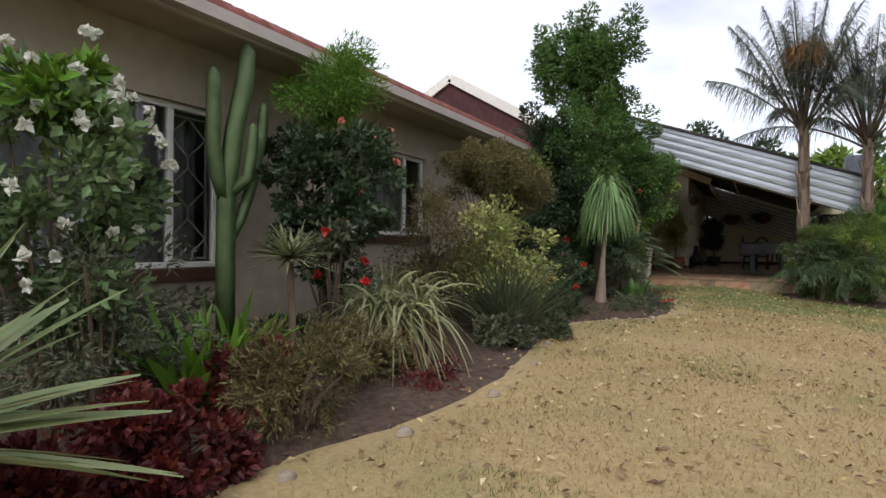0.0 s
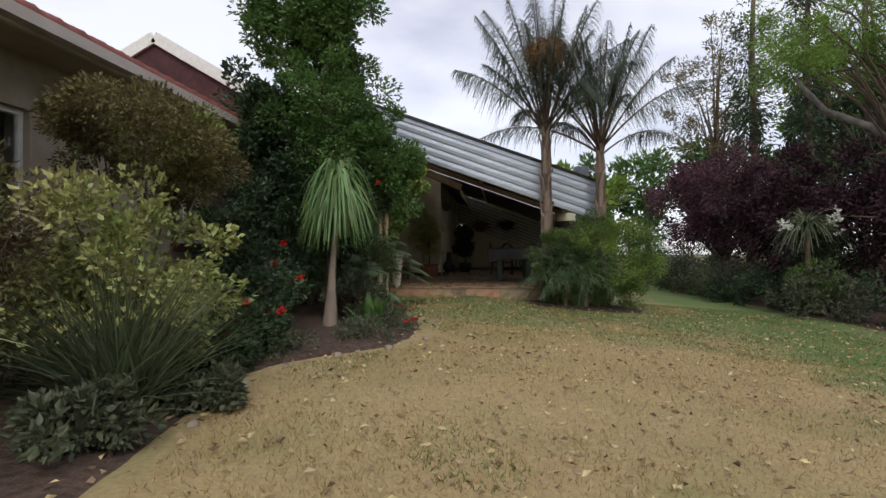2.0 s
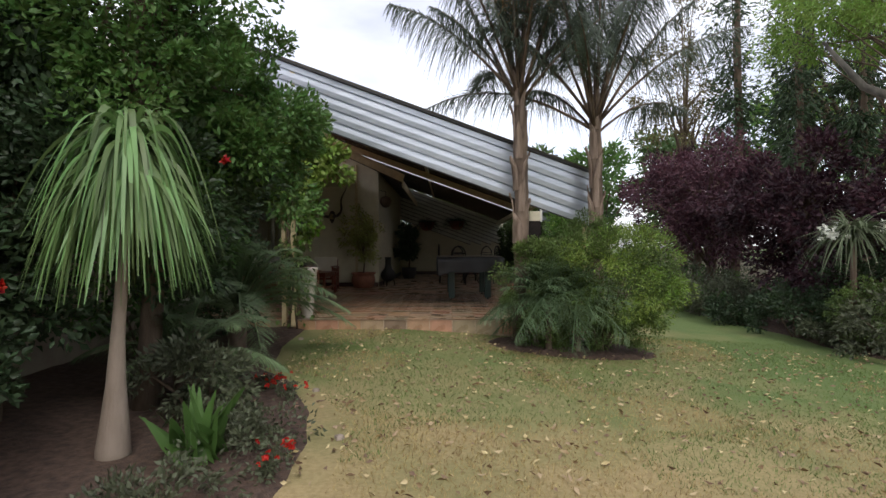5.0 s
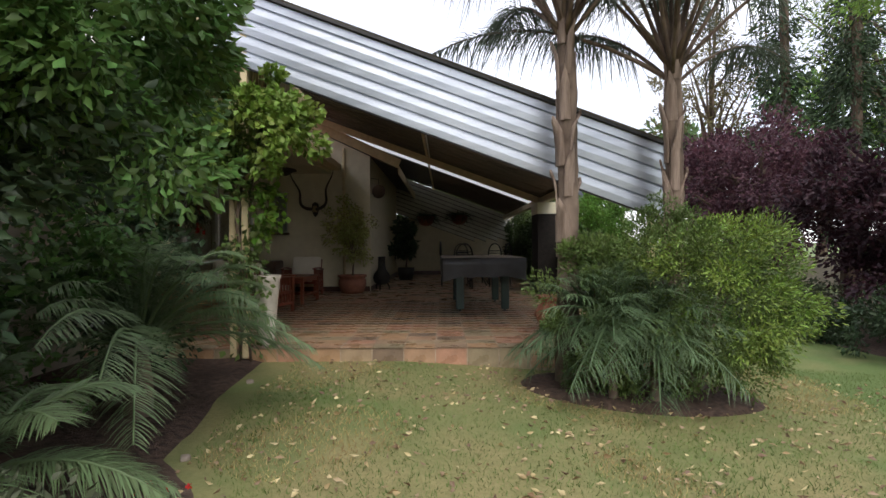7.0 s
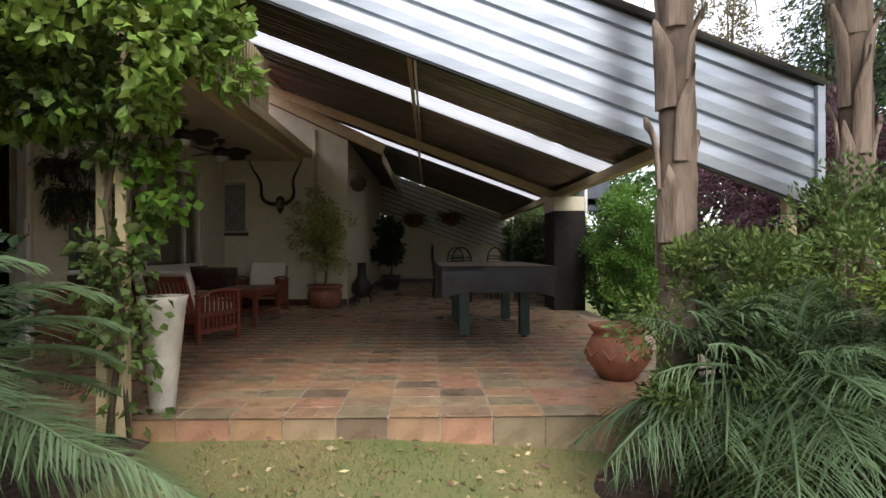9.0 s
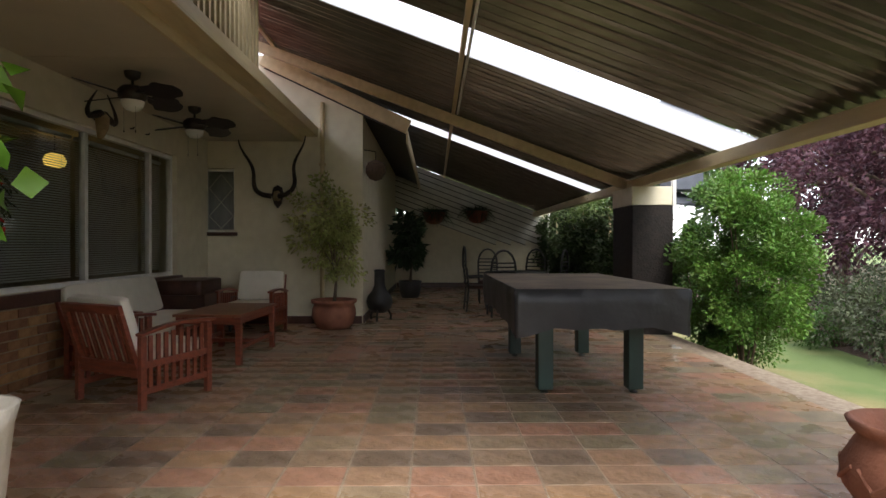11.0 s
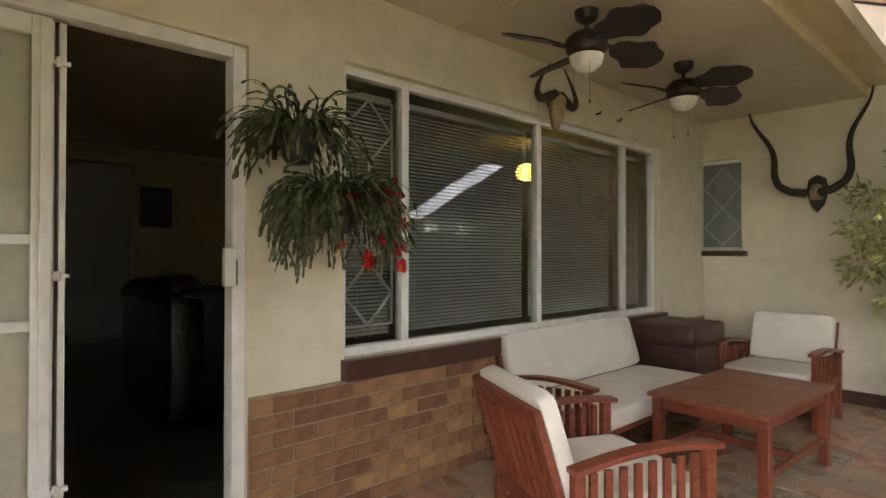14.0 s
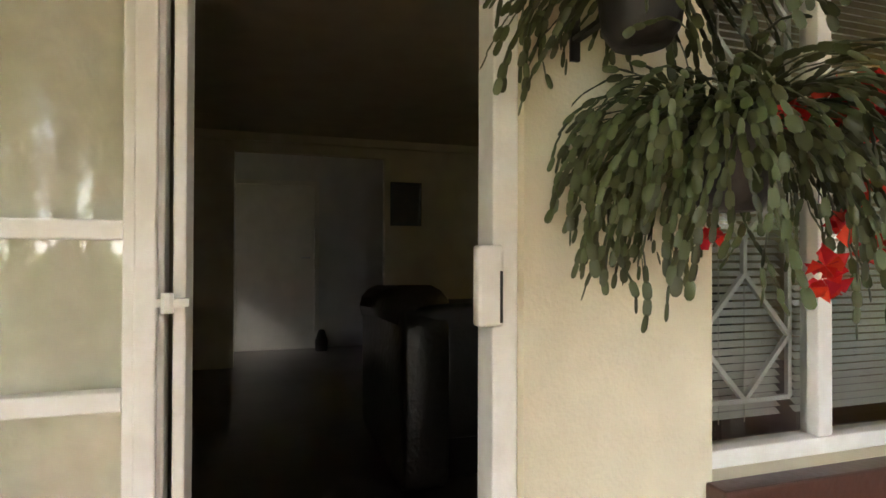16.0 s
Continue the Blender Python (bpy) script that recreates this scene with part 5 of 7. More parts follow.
# ---- mounted horns and skull ----
kd = thing("kudu_horns", -2.69, 8.955, 2.01, "long spiral kudu horns on a dark shield", "mounted horns")
part("shield", Mesh().add([(x * 0.09, y, z * 0.15) for y in (0, -0.03) for x, z in ((0, 1.15), (0.75, 0.9), (1, 0.2), (0.6, -0.7), (0, -1.15), (-0.6, -0.7), (-1, 0.2), (-0.75, 0.9))],
     [tuple(range(8)), tuple(range(15, 7, -1))] + [(i, 8 + i, 8 + (i + 1) % 8, (i + 1) % 8) for i in range(8)]), M_DARKBROWN, kd, "", False, 0.006)
part("skull_plate", Mesh().lathe(0, 0, [(0.05, -0.06), (0.06, 0.0), (0.045, 0.07), (0.001, 0.09)], 12), M_BONE, kd, "", True).location = (0, -0.06, 0)
HORN_X = (0.04, 0.17, 0.27, 0.31, 0.29, 0.31, 0.39, 0.47, 0.50)
HORN_Z = (0.0, 0.02, 0.09, 0.21, 0.34, 0.47, 0.60, 0.74, 0.90)
for sg, wide in ((-1, 1.15), (1, 0.88)):
    pts, rad = [], []
    for i in range(34):
        s = i / 33
        k = s * 8
        x = sg * wide * (np.interp(k, range(9), HORN_X) + np.interp(k + 0.4, range(9), HORN_X) + np.interp(k - 0.4, range(9), HORN_X)) / 3
        z = np.interp(k, range(9), HORN_Z)
        pts.append((x, -0.09 - 0.05 * math.sin(s * 10 + 0.7) - 0.05 * s, z))
        rad.append(0.036 * (1 - s) ** 0.7 + 0.005)
    part("horn", Mesh().tube(pts, rad, 10, 0.06), M_HORN, kd, "", True)
kd.scale = (1.05, 1.0, 1.08)
sk = thing("skull_mount", -3.795, 6.07, 2.58, "pale skull with dark curled horns on the wall", "mounted skull")
part("skull", Mesh().tube([(0.05, 0, 0.06), (0.08, 0, 0.0), (0.08, 0, -0.09), (0.06, 0, -0.19), (0.05, 0, -0.21)], [0.05, 0.072, 0.062, 0.035, 0.018], 10), M_BONE, sk, "", True)
part("hanging_plate", Mesh().box(0.0, -0.02, -0.02, 0.05, 0.02, 0.06), M_DARKBROWN, sk)
for sg in (-1, 1):
    pts = [(0.08, sg * (0.03 + 0.22 * math.sin(s * 2.5)), 0.05 - 0.09 * math.sin(s * 2.2) + 0.26 * max(0, s - 0.35) ** 1.2 * 1.4) for s in np.linspace(0, 1.15, 16)]
    part("horn", Mesh().tube(pts, list(np.linspace(0.042, 0.006, 16)), 9), M_HORN, sk, "", True)
for y in (6.75, 7.1):
    solo("wall_hook", Mesh().tube([(-3.8, y, 2.62), (-3.76, y, 2.62), (-3.755, y, 2.64)], 0.008, 6), M_BLACK, "small black hook on the wall", "hook")

# ---- pots and terrace plants ----
def pot(name, x, y, prof, mat, label, segs=28, soil=None):
    p_ = thing(name, x, y, 0, label, "pot")
    part("vessel", Mesh().lathe(0, 0, prof, segs), mat, p_, "", True)
    if soil:
        part("soil", Mesh().lathe(0, 0, [(soil[0], soil[1]), (soil[0] * 0.5, soil[1] + 0.01), (0.001, soil[1] + 0.012)], 16), M_SOIL, p_)
    return p_


P1 = [(0.23, 0.0), (0.28, 0.06), (0.33, 0.20), (0.32, 0.30), (0.29, 0.36), (0.34, 0.39), (0.34, 0.43), (0.30, 0.43), (0.28, 0.36), (0.27, 0.30)]
pot("terracotta_pot", -1.72, 8.50, P1, M_TERRA, "wide terracotta pot that holds the variegated fig", soil=(0.275, 0.36))
fic = thing("weeping_fig", -1.72, 8.50, 0.37, "variegated weeping fig with pale yellow leaves", "plant")
L_FICUS = leaf_mat("ficus_leaf", (0.52, 0.50, 0.20), (0.27, 0.31, 0.09), 0.4)
cs = crown_part("crown", fic, 3400, (-0.02, 0.0, 1.12), (0.62, 0.48, 0.84), L_FICUS, 0.075, 0.042, 46, 0.24, 0.35, "pale yellow-green variegated leaves", 0.5)
limbs_part("trunk", fic, (0, 0, 0), (0.02, 0, 1.0), 0.02, cs[::3] , M_BARK, 0.1, 7)
chm = thing("chiminea", -1.12, 9.35, 0, "black cast-iron potbelly stove on three legs", "chiminea")
part("belly", Mesh().lathe(0, 0, [(0.10, 0.13), (0.19, 0.20), (0.22, 0.30), (0.20, 0.40), (0.12, 0.50), (0.09, 0.58), (0.085, 0.80), (0.10, 0.82), (0.085, 0.84)], 20), M_BLACK, chm, "", True)
for k in range(3):
    a = k * 2.094 + 0.4
    part("leg", Mesh().tube([(0.13 * math.cos(a), 0.13 * math.sin(a), 0.2), (0.2 * math.cos(a), 0.2 * math.sin(a), 0.08), (0.19 * math.cos(a), 0.19 * math.sin(a), 0)], [0.02, 0.018, 0.022], 6), M_BLACK, chm)
big = pot("dark_planter", -0.78, 13.2, [(0.2, 0), (0.26, 0.2), (0.27, 0.4), (0.24, 0.4), (0.23, 0.34)], M_BLACK, "dark planter at the side wall", soil=(0.24, 0.35))
dk = thing("rubber_plant", -0.78, 13.2, 0.35, "tall dark-leaved plant in a planter", "plant")
cs = crown_part("crown", dk, 1500, (0.0, 0, 0.92), (0.38, 0.42, 0.78), L_DARK, 0.18, 0.085, 26, 0.3, 0.3, "", 0.3)
limbs_part("trunk", dk, (0, 0, 0), (0, 0, 1.2), 0.025, cs[::3], M_BARK)


def hanging_pot(x, z):
    h = thing("hanging_pot", x, 15.98, z, "half-round terracotta wall pot with a dark fern", "hanging pot", "hanging terracotta pots")
    part("bowl", Mesh().lathe(0, 0, [(0.10, -0.26), (0.22, -0.20), (0.29, -0.06), (0.32, 0.08), (0.29, 0.08), (0.26, 0.0)], 22), M_TERRA, h, "", True)
    part("bracket", Mesh().box(-0.03, 0.28, -0.1, 0.03, 0.30, 0.1).box(-0.02, 0.20, -0.04, 0.02, 0.29, 0.0), M_BLACK, h)
    strap_plant(h, "fern", 260, (0, 0, 0.05), L_DARK, 0.5, 0.035, 0.55, 1.0, 0.7, "", 0.12)


hanging_pot(-0.22, 2.10)
hanging_pot(1.02, 2.14)
pot("tall_white_pot", -1.56, 1.76, [(0.085, 0.0), (0.085, 0.05), (0.115, 0.40), (0.15, 0.74), (0.165, 0.80), (0.145, 0.80), (0.13, 0.72)], M_STONEPOT, "tall tapered off-white pot at the terrace corner", soil=(0.13, 0.71))
cl = pot("clay_urn", 1.92, 2.62, [(0.13, 0.0), (0.17, 0.03), (0.26, 0.16), (0.27, 0.26), (0.22, 0.36), (0.20, 0.39), (0.235, 0.43), (0.25, 0.46), (0.23, 0.47), (0.19, 0.43), (0.17, 0.38)], M_TERRA, "round clay urn with a moulded rim", soil=(0.18, 0.37))
for k in range(9):
    a = k * 2 * math.pi / 9
    part("relief_scallop", Mesh().tube([(0.262 * math.cos(a - 0.28), 0.262 * math.sin(a - 0.28), 0.27), (0.278 * math.cos(a), 0.278 * math.sin(a), 0.20), (0.262 * math.cos(a + 0.28), 0.262 * math.sin(a + 0.28), 0.27)], 0.012, 6), M_TERRA, cl)
bk = thing("wall_basket", -1.16, 9.12, 2.46, "round woven basket hung on the wall corner", "basket")
M_WICKER = material("woven_cane", (0.12, 0.075, 0.045), 0.8, (0.06, 0.035, 0.02), 30, 0.8, 50)
part("bowl", Mesh().lathe(0, 0, [(0.02, -0.17), (0.10, -0.14), (0.16, -0.05), (0.165, 0.04), (0.13, 0.12), (0.05, 0.16), (0.001, 0.165)], 18, 0.02), M_WICKER, bk, "", True)
part("hook", Mesh().tube([(0, 0, 0.15), (0, 0, 0.3), (-0.2, 0.0, 0.33)], 0.008, 6), M_BLACK, bk)

# ---- christmas cacti on the pier ----
def joint_arrays(P, D, L, W):
    """Flat rounded stem segments with a raised middle."""
    n = len(P)
    D = unit(D)
    R = unit(np.cross(D, rng.normal(size=(n, 3)) * 0.5 + np.array([0.3, 0.1, 0.9])))
    U = np.cross(R, D)
    rows = []
    for s, w in ((0.0, 0.3), (0.18, 0.85), (0.5, 1.0), (0.85, 0.9), (1.02, 0.35)):
        c = P + D * (L * s)[:, None]
        rows += [c - R * (W * w / 2)[:, None], c + U * (W * w * 0.18)[:, None], c + R * (W * w / 2)[:, None]]
    V = np.stack(rows, 1).reshape(-1, 3)
    b = np.arange(n)[:, None] * 15
    F = np.concatenate([b + [3 * i + j, 3 * i + j + 1, 3 * i + j + 4, 3 * i + j + 3] for i in range(4) for j in range(2)], 1).reshape(-1, 4)
    return V, F


def hanging_cactus(y, z, n, spread, length, red, label):
    h = thing("hanging_cactus", -3.55, y, z, label, "hanging plant", "hanging cacti by the door")
    part("pot", Mesh().lathe(0, 0, [(0.055, -0.15), (0.075, -0.12), (0.09, 0.0), (0.10, 0.02), (0.085, 0.02), (0.08, -0.02)], 16), M_BLACK, h, "black plastic pot", True)
    part("bracket", Mesh().box(-0.25, -0.012, -0.10, -0.24, 0.012, 0.12).beam((-0.245, 0, -0.05), (-0.1, 0, -0.05), 0.02, 0.012), M_BLACK, h)
    P, D, Ls = [], [], []
    tips = []
    for k in range(n):
        a = rng.random() * 6.283
        e = rng.uniform(-0.1, 1.0)
        d = np.array([math.cos(a) * math.cos(e) * 0.75, math.sin(a) * math.cos(e) * spread, math.sin(e)])
        p = np.array([0.05 * math.cos(a), 0.07 * math.sin(a), 0.02])
        seg = 0.031
        for i in range(int(length * (0.55 + 0.7 * rng.random()) / seg)):
            P.append(p.copy()); D.append(d.copy()); Ls.append(seg * 1.12)
            p = p + d * seg
            d = d + np.array([0, 0, -0.22]) + rng.normal(size=3) * 0.13
            d = d / np.linalg.norm(d)
            if p[0] < -0.2:
                p[0] = -0.2
        tips.append(p)
    P, D = np.array(P), np.array(D)
    V, F = joint_arrays(P, D, np.array(Ls), 0.0125 + 0.008 * rng.random(len(P)))
    ob = new("trailing_foliage", fast_mesh("trailing_foliage", V, F, L_XCACTUS))
    ob.parent = h
    ob["label"] = "drooping stems of flat grey-green segments"
    ob["kind"] = "stuff"
    pick = [t for t in tips if t[1] > 0.12][:red]
    if red:
        blossoms(h, "flower", [tuple(t) for t in pick] + [(0.12, 0.18, 0.05), (0.11, 0.22, 0.06), (0.10, 0.15, 0.08), (0.12, 0.24, 0.10), (0.13, 0.14, 0.02), (0.14, 0.0, 0.01), (0.15, 0.07, -0.26), (0.14, 0.09, -0.30), (0.12, 0.16, -0.18), (0.13, 0.20, 0.0), (0.14, 0.26, 0.04)], 0.042, F_RED, 12, "bright red flowers")


hanging_cactus(3.81, 1.98, 170, 0.7, 0.32, 0, "trailing cactus in a black hanging pot")
hanging_cactus(4.03, 1.66, 300, 1.05, 0.42, 6, "trailing cactus with bright red flowers in a black pot")

# ---- dining corner ----
def iron_chair(x, y, turn, tall=False):
    c = thing("iron_chair", x, y, 0, "black wrought-iron chair with an arched ladder back" if not tall else "dark high-backed chair with a curved back", "chair", "dining chairs", "", turn)
    H = 1.16 if not tall else 1.22
    for sx in (-0.2, 0.2):
        part("leg", Mesh().tube([(sx, 0.2, 0), (sx, 0.2, 0.45)], 0.019, 6), M_BLACK, c)
        part("leg", Mesh().tube([(sx, -0.24, 0), (sx, -0.2, 0.45)], 0.019, 6), M_BLACK, c)
        part("armrest", Mesh().tube([(sx * 1.1, -0.2, 0.64), (sx * 1.15, 0.1, 0.66), (sx * 1.1, 0.2, 0.62), (sx, 0.2, 0.45)], 0.018, 6), M_BLACK, c)
    part("seat", Mesh().cushion(-0.23, -0.22, 0.43, 0.23, 0.24, 0.49), M_BROWNCUSH, c, "", True)
    arch = [(-0.2, -0.2, 0.45), (-0.21, -0.24, 0.8)] + [(0.21 * math.cos(math.pi - a), -0.26, 0.85 + (H - 0.85) * math.sin(a)) for a in np.linspace(0, math.pi, 9)] + [(0.21, -0.24, 0.8), (0.2, -0.2, 0.45)]
    part("back_frame", Mesh().tube(arch, 0.020, 7), M_BLACK, c)
    for z in (0.55, 0.63, 0.71, 0.79, 0.87, 0.94):
        part("back_bar", Mesh().tube([(-0.2, -0.225 - 0.02 * z, z), (0, -0.25 - 0.02 * z, z), (0.2, -0.225 - 0.02 * z, z)], 0.014, 5), M_BLACK, c)


iron_chair(0.62, 10.65, -86, True)
iron_chair(0.97, 12.15, 178)
iron_chair(0.96, 9.85, 4)
iron_chair(1.85, 11.76, 150)
iron_chair(1.95, 10.3, 60)
dt = thing("dining_table", 1.40, 10.95, 0, "round black iron dining table", "table")
part("tabletop", Mesh().lathe(0, 0, [(0.60, 0.70), (0.62, 0.715), (0.60, 0.73), (0.001, 0.731)], 32), M_BLACK, dt, "", True)
for k in range(4):
    a = k * math.pi / 2 + 0.6
    part("leg", Mesh().tube([(0.12 * math.cos(a), 0.12 * math.sin(a), 0.69), (0.10 * math.cos(a), 0.10 * math.sin(a), 0.35), (0.40 * math.cos(a), 0.40 * math.sin(a), 0.0)], 0.016, 6), M_BLACK, dt)

# ---- braai stack beside the terrace ----
br = thing("braai_chimney", 2.86, 8.2, 0, "dark brick braai stack with a cream lintel and metal cowl", "braai", "", "structure")
M_SLATE = material("blue_grey_metal", (0.13, 0.14, 0.17), 0.5, (0.09, 0.10, 0.12), 6, 0.1, 30, metal=0.3)
M_DARKBRICK = material("near_black_brick", (0.020, 0.015, 0.012), 0.9, (0.012, 0.009, 0.008), 10, 0.5, 30)
part("stack", Mesh().box(-0.29, -0.33, -0.3, 0.29, 0.5, 1.82), M_DARKBRICK, br, "near-black brickwork", False, 0.01)
part("lintel", Mesh().box(-0.30, -0.34, 1.82, 0.27, 0.5, 2.08), M_PLASTER, br, "", False, 0.008)
part("white_post", Mesh().box(0.275, -0.35, 1.80, 0.32, -0.28, 2.35), M_WHITE, br)
part("flue", Mesh().box(0.33, -0.2, 2.05, 0.78, 0.25, 3.62), M_SLATE, br, "square blue-grey metal flue", False, 0.01)
part("cowl", Mesh().add([(0.28, -0.3, 1.86), (0.72, -0.3, 1.82), (0.58, 0.2, 2.08), (0.28, 0.2, 2.12), (0.28, -0.3, 1.83), (0.72, -0.3, 1.79), (0.58, 0.2, 2.05), (0.28, 0.2, 2.09)],
     [(0, 1, 2, 3), (7, 6, 5, 4), (0, 4, 5, 1), (1, 5, 6, 2), (2, 6, 7, 3), (3, 7, 4, 0)]), M_SLATE, br, "sloping blue-grey metal cowl")


# ---- garden plants ----
def shrub(name, x, y, n, centre, radii, mat, label, length=0.06, width=0.035, clumps=30, size=0.32, shell=0.5, droop=0.0, category="shrub", stems=6, group="", z0=None):
    z = gz(x, y) + 0.03 if z0 is None else z0
    s = thing(name, x, y, z, label, category, group)
    c = (centre[0] - x, centre[1] - y, centre[2] - z)
    cs = crown_part("foliage", s, n, c, radii, mat, length, width, clumps, size, shell, "", droop, 0.0)
    if stems:
        me = Mesh()
        for q in cs[:stems]:
            q = Vector(q)
            me.tube([(q.x * 0.08, q.y * 0.08, -0.05), (q.x * 0.4, q.y * 0.4, max(0.05, q.z * 0.5)), (q.x, q.y, max(0.08, q.z))], [0.018, 0.012, 0.004], 5)
        part("woody_base", me, M_BARK, s)
    return s, cs


def on(s, pts):
    """World points as places within a thing."""
    return [tuple(Vector(p) - s.location) for p in pts]


# along the garden front, from the start of the walk
ag = thing("striped_agave", -1.02, -12.32, gz(-1, -12.2), "large pale striped agave with stiff broad leaves", "plant")
nA = 66
a = rng.random(nA) * 6.283
e = rng.uniform(-0.35, 1.2, nA)
D = np.stack([np.cos(a) * np.cos(e), np.sin(a) * np.cos(e), np.sin(e)], 1)
for k in range(nA):
    V, F = ribbon_arrays(np.array([[0, 0, 0.55]]) + D[k:k + 1] * 0.05, D[k:k + 1], 0.60 + 0.10 * rng.random(), 0.098, 0.10, 6)
    lf = new("leaf", fast_mesh("leaf", V, F, L_AGAVE))
    lf.parent = ag
    # raised midrib stripes
    V, F = ribbon_arrays(np.array([[0, 0, 0.554]]) + D[k:k + 1] * 0.05, D[k:k + 1], 0.58, 0.024, 0.10, 6)
    st_ = new("stripe", fast_mesh("stripe", V, F, L_PALE))
    st_.parent = lf
part("stump", Mesh().tube([(0, 0, -0.05), (0, 0, 0.58)], [0.10, 0.08], 10), M_BARK, ag)

s, cs = shrub("white_rose_bush", -2.3, -11.3, 4200, (-2.35, -11.3, 1.0), (0.46, 0.50, 0.78), L_ROSE, "tall rose bush covered in white roses", 0.075, 0.045, 40, 0.26)
crown_part("bright_foliage", s, 420, (0.12, -0.05, 1.75), (0.2, 0.2, 0.25), L_BRIGHT, 0.10, 0.045, 8, 0.5, 0.3, "fresh bright green leaves")
d = unit(rng.normal(size=(52, 3)) + np.array([0.6, 0.3, 0.6])) * (0.75 + 0.35 * rng.random((52, 1)))
blossoms(s, "rose", on(s, [(-2.35 + 0.52 * p[0], -11.3 + 0.56 * p[1], 1.05 + 0.82 * p[2]) for p in d]), 0.044, F_WHITE, 16, "full white roses")
ca = thing("column_cactus", -2.92, -9.74, gz(-2.9, -9.7), "tall branching green column cactus", "cactus")
def column(pts, r):
    z = gz(-2.9, -9.7)
    part("column", Mesh().tube([(p[0] + 2.92, p[1] + 9.74, p[2] - z) for p in pts], [r] * (len(pts) - 2) + [r * 0.85, r * 0.3], 12, 0.22), L_CACTUS, ca, "", True)
column([(-2.92, -9.74, -0.2), (-2.92, -9.75, 0.6), (-2.92, -9.74, 1.2), (-2.9, -9.68, 1.7), (-2.88, -9.60, 2.1), (-2.88, -9.57, 2.38), (-2.88, -9.57, 2.45)], 0.078)
column([(-2.92, -9.75, 1.1), (-2.92, -9.83, 1.3), (-2.92, -9.87, 1.55), (-2.92, -9.87, 2.0), (-2.92, -9.87, 2.12), (-2.92, -9.87, 2.17)], 0.058)
column([(-2.92, -9.74, 0.75), (-2.90, -9.62, 0.95), (-2.88, -9.5, 1.3), (-2.87, -9.42, 1.7), (-2.87, -9.40, 1.93), (-2.87, -9.40, 1.98)], 0.048)
column([(-2.92, -9.73, 1.15), (-2.80, -9.62, 1.3), (-2.79, -9.59, 1.55), (-2.79, -9.58, 1.72), (-2.79, -9.58, 1.76)], 0.048)
s, cs = shrub("dark_rose_bush", -2.6, -8.85, 6500, (-2.5, -9.0, 1.25), (0.6, 0.62, 0.9), L_DARK, "dark rose bush with a few pink blooms", 0.075, 0.042, 80, 0.17, 0.3)
blossoms(s, "rose", on(s, [(-2.2, -8.45, 1.85), (-2.25, -8.25, 1.75), (-2.1, -8.8, 1.7), (-2.2, -9.15, 1.8), (-2.15, -8.4, 1.55), (-2.1, -9.0, 1.2)]), 0.05, F_PINK, 14, "pale pink roses")
s = thing("asparagus_fern", -2.65, -8.85, 1.3, "bright feathery fern clambering over the rose bush", "fern")
crown_part("foliage", s, 8000, (0.05, 0.0, 0.85), (0.48, 0.5, 0.45), L_BRIGHT, 0.075, 0.010, 26, 0.4, 0.3, "", 0.2)
part("woody_base", Mesh().tube([(0, 0, -1.4), (0.02, 0, 0.0), (0.05, 0, 0.9)], [0.02, 0.015, 0.006], 6), M_BARK, s)
sp = thing("spiky_dracaena", -1.98, -9.95, gz(-2, -9.9), "small dracaena with a spiky grey head on a thin stem", "plant")
part("stem", Mesh().tube([(0, 0, -0.03), (0.02, 0.01, 0.4), (0, 0, 0.92)], [0.035, 0.028, 0.025], 8), M_BARK, sp, "", True)
strap_plant(sp, "leaves", 150, (0, 0, 0.95), L_PALE, 0.34, 0.024, 0.4, 1.0, 0.15, "", 0.02, 3)
s, cs = shrub("red_rose_bush", -2.1, -9.35, 700, (-2.1, -9.35, 0.45), (0.35, 0.45, 0.6), L_GREY, "sparse rose bush with bright red flowers", 0.06, 0.035, 16, 0.3)
blossoms(s, "flower", on(s, [(-2.0, -9.65, 0.52), (-1.95, -9.15, 0.62), (-1.9, -9.2, 0.45), (-1.95, -9.3, 0.05), (-2.3, -9.0, 0.95), (-2.05, -9.5, 0.85)]), 0.05, F_RED, 14, "red flowers")
al = thing("green_aloe", -1.85, -10.75, gz(-1.8, -10.7), "bright green rosette of broad aloe leaves", "plant")
for k in range(40):
    strap_plant(al, "leaf", 1, (0, 0, 0.16), L_BRIGHT, 0.70, 0.075, 1.0, 1.0, 0.2, "", 0.06)
al = thing("green_aloe", -2.1, -10.25, gz(-1.8, -10.7), "bright green rosette of broad aloe leaves", "plant")
for k in range(36):
    strap_plant(al, "leaf", 1, (0, 0, 0.16), L_BRIGHT, 0.60, 0.065, 1.0, 1.0, 0.2, "", 0.06)
for x, y, rx, ry, h in ((-1.55, -11.35, 0.45, 0.5, 0.36), (-1.35, -11.25, 0.33, 0.35, 0.26), (-1.75, -10.55, 0.35, 0.4, 0.42), (-1.35, -11.9, 0.4, 0.4, 0.3)):
    shrub("blood_leaf", x, y, 2600, (x, y, gz(x, y) + h * 0.5), (rx, ry, h * 0.7), L_RED, "low mass of blood-red foliage", 0.05, 0.032, 26, 0.28, 0.3, 0, "groundcover", 4, "blood-red groundcover")
shrub("straggly_shrub", -1.28, -10.6, 4200, (-1.3, -10.55, 0.0), (0.32, 0.5, 0.32), L_OLIVE, "low straggly brownish-green shrub", 0.045, 0.011, 30, 0.3, 0.4)
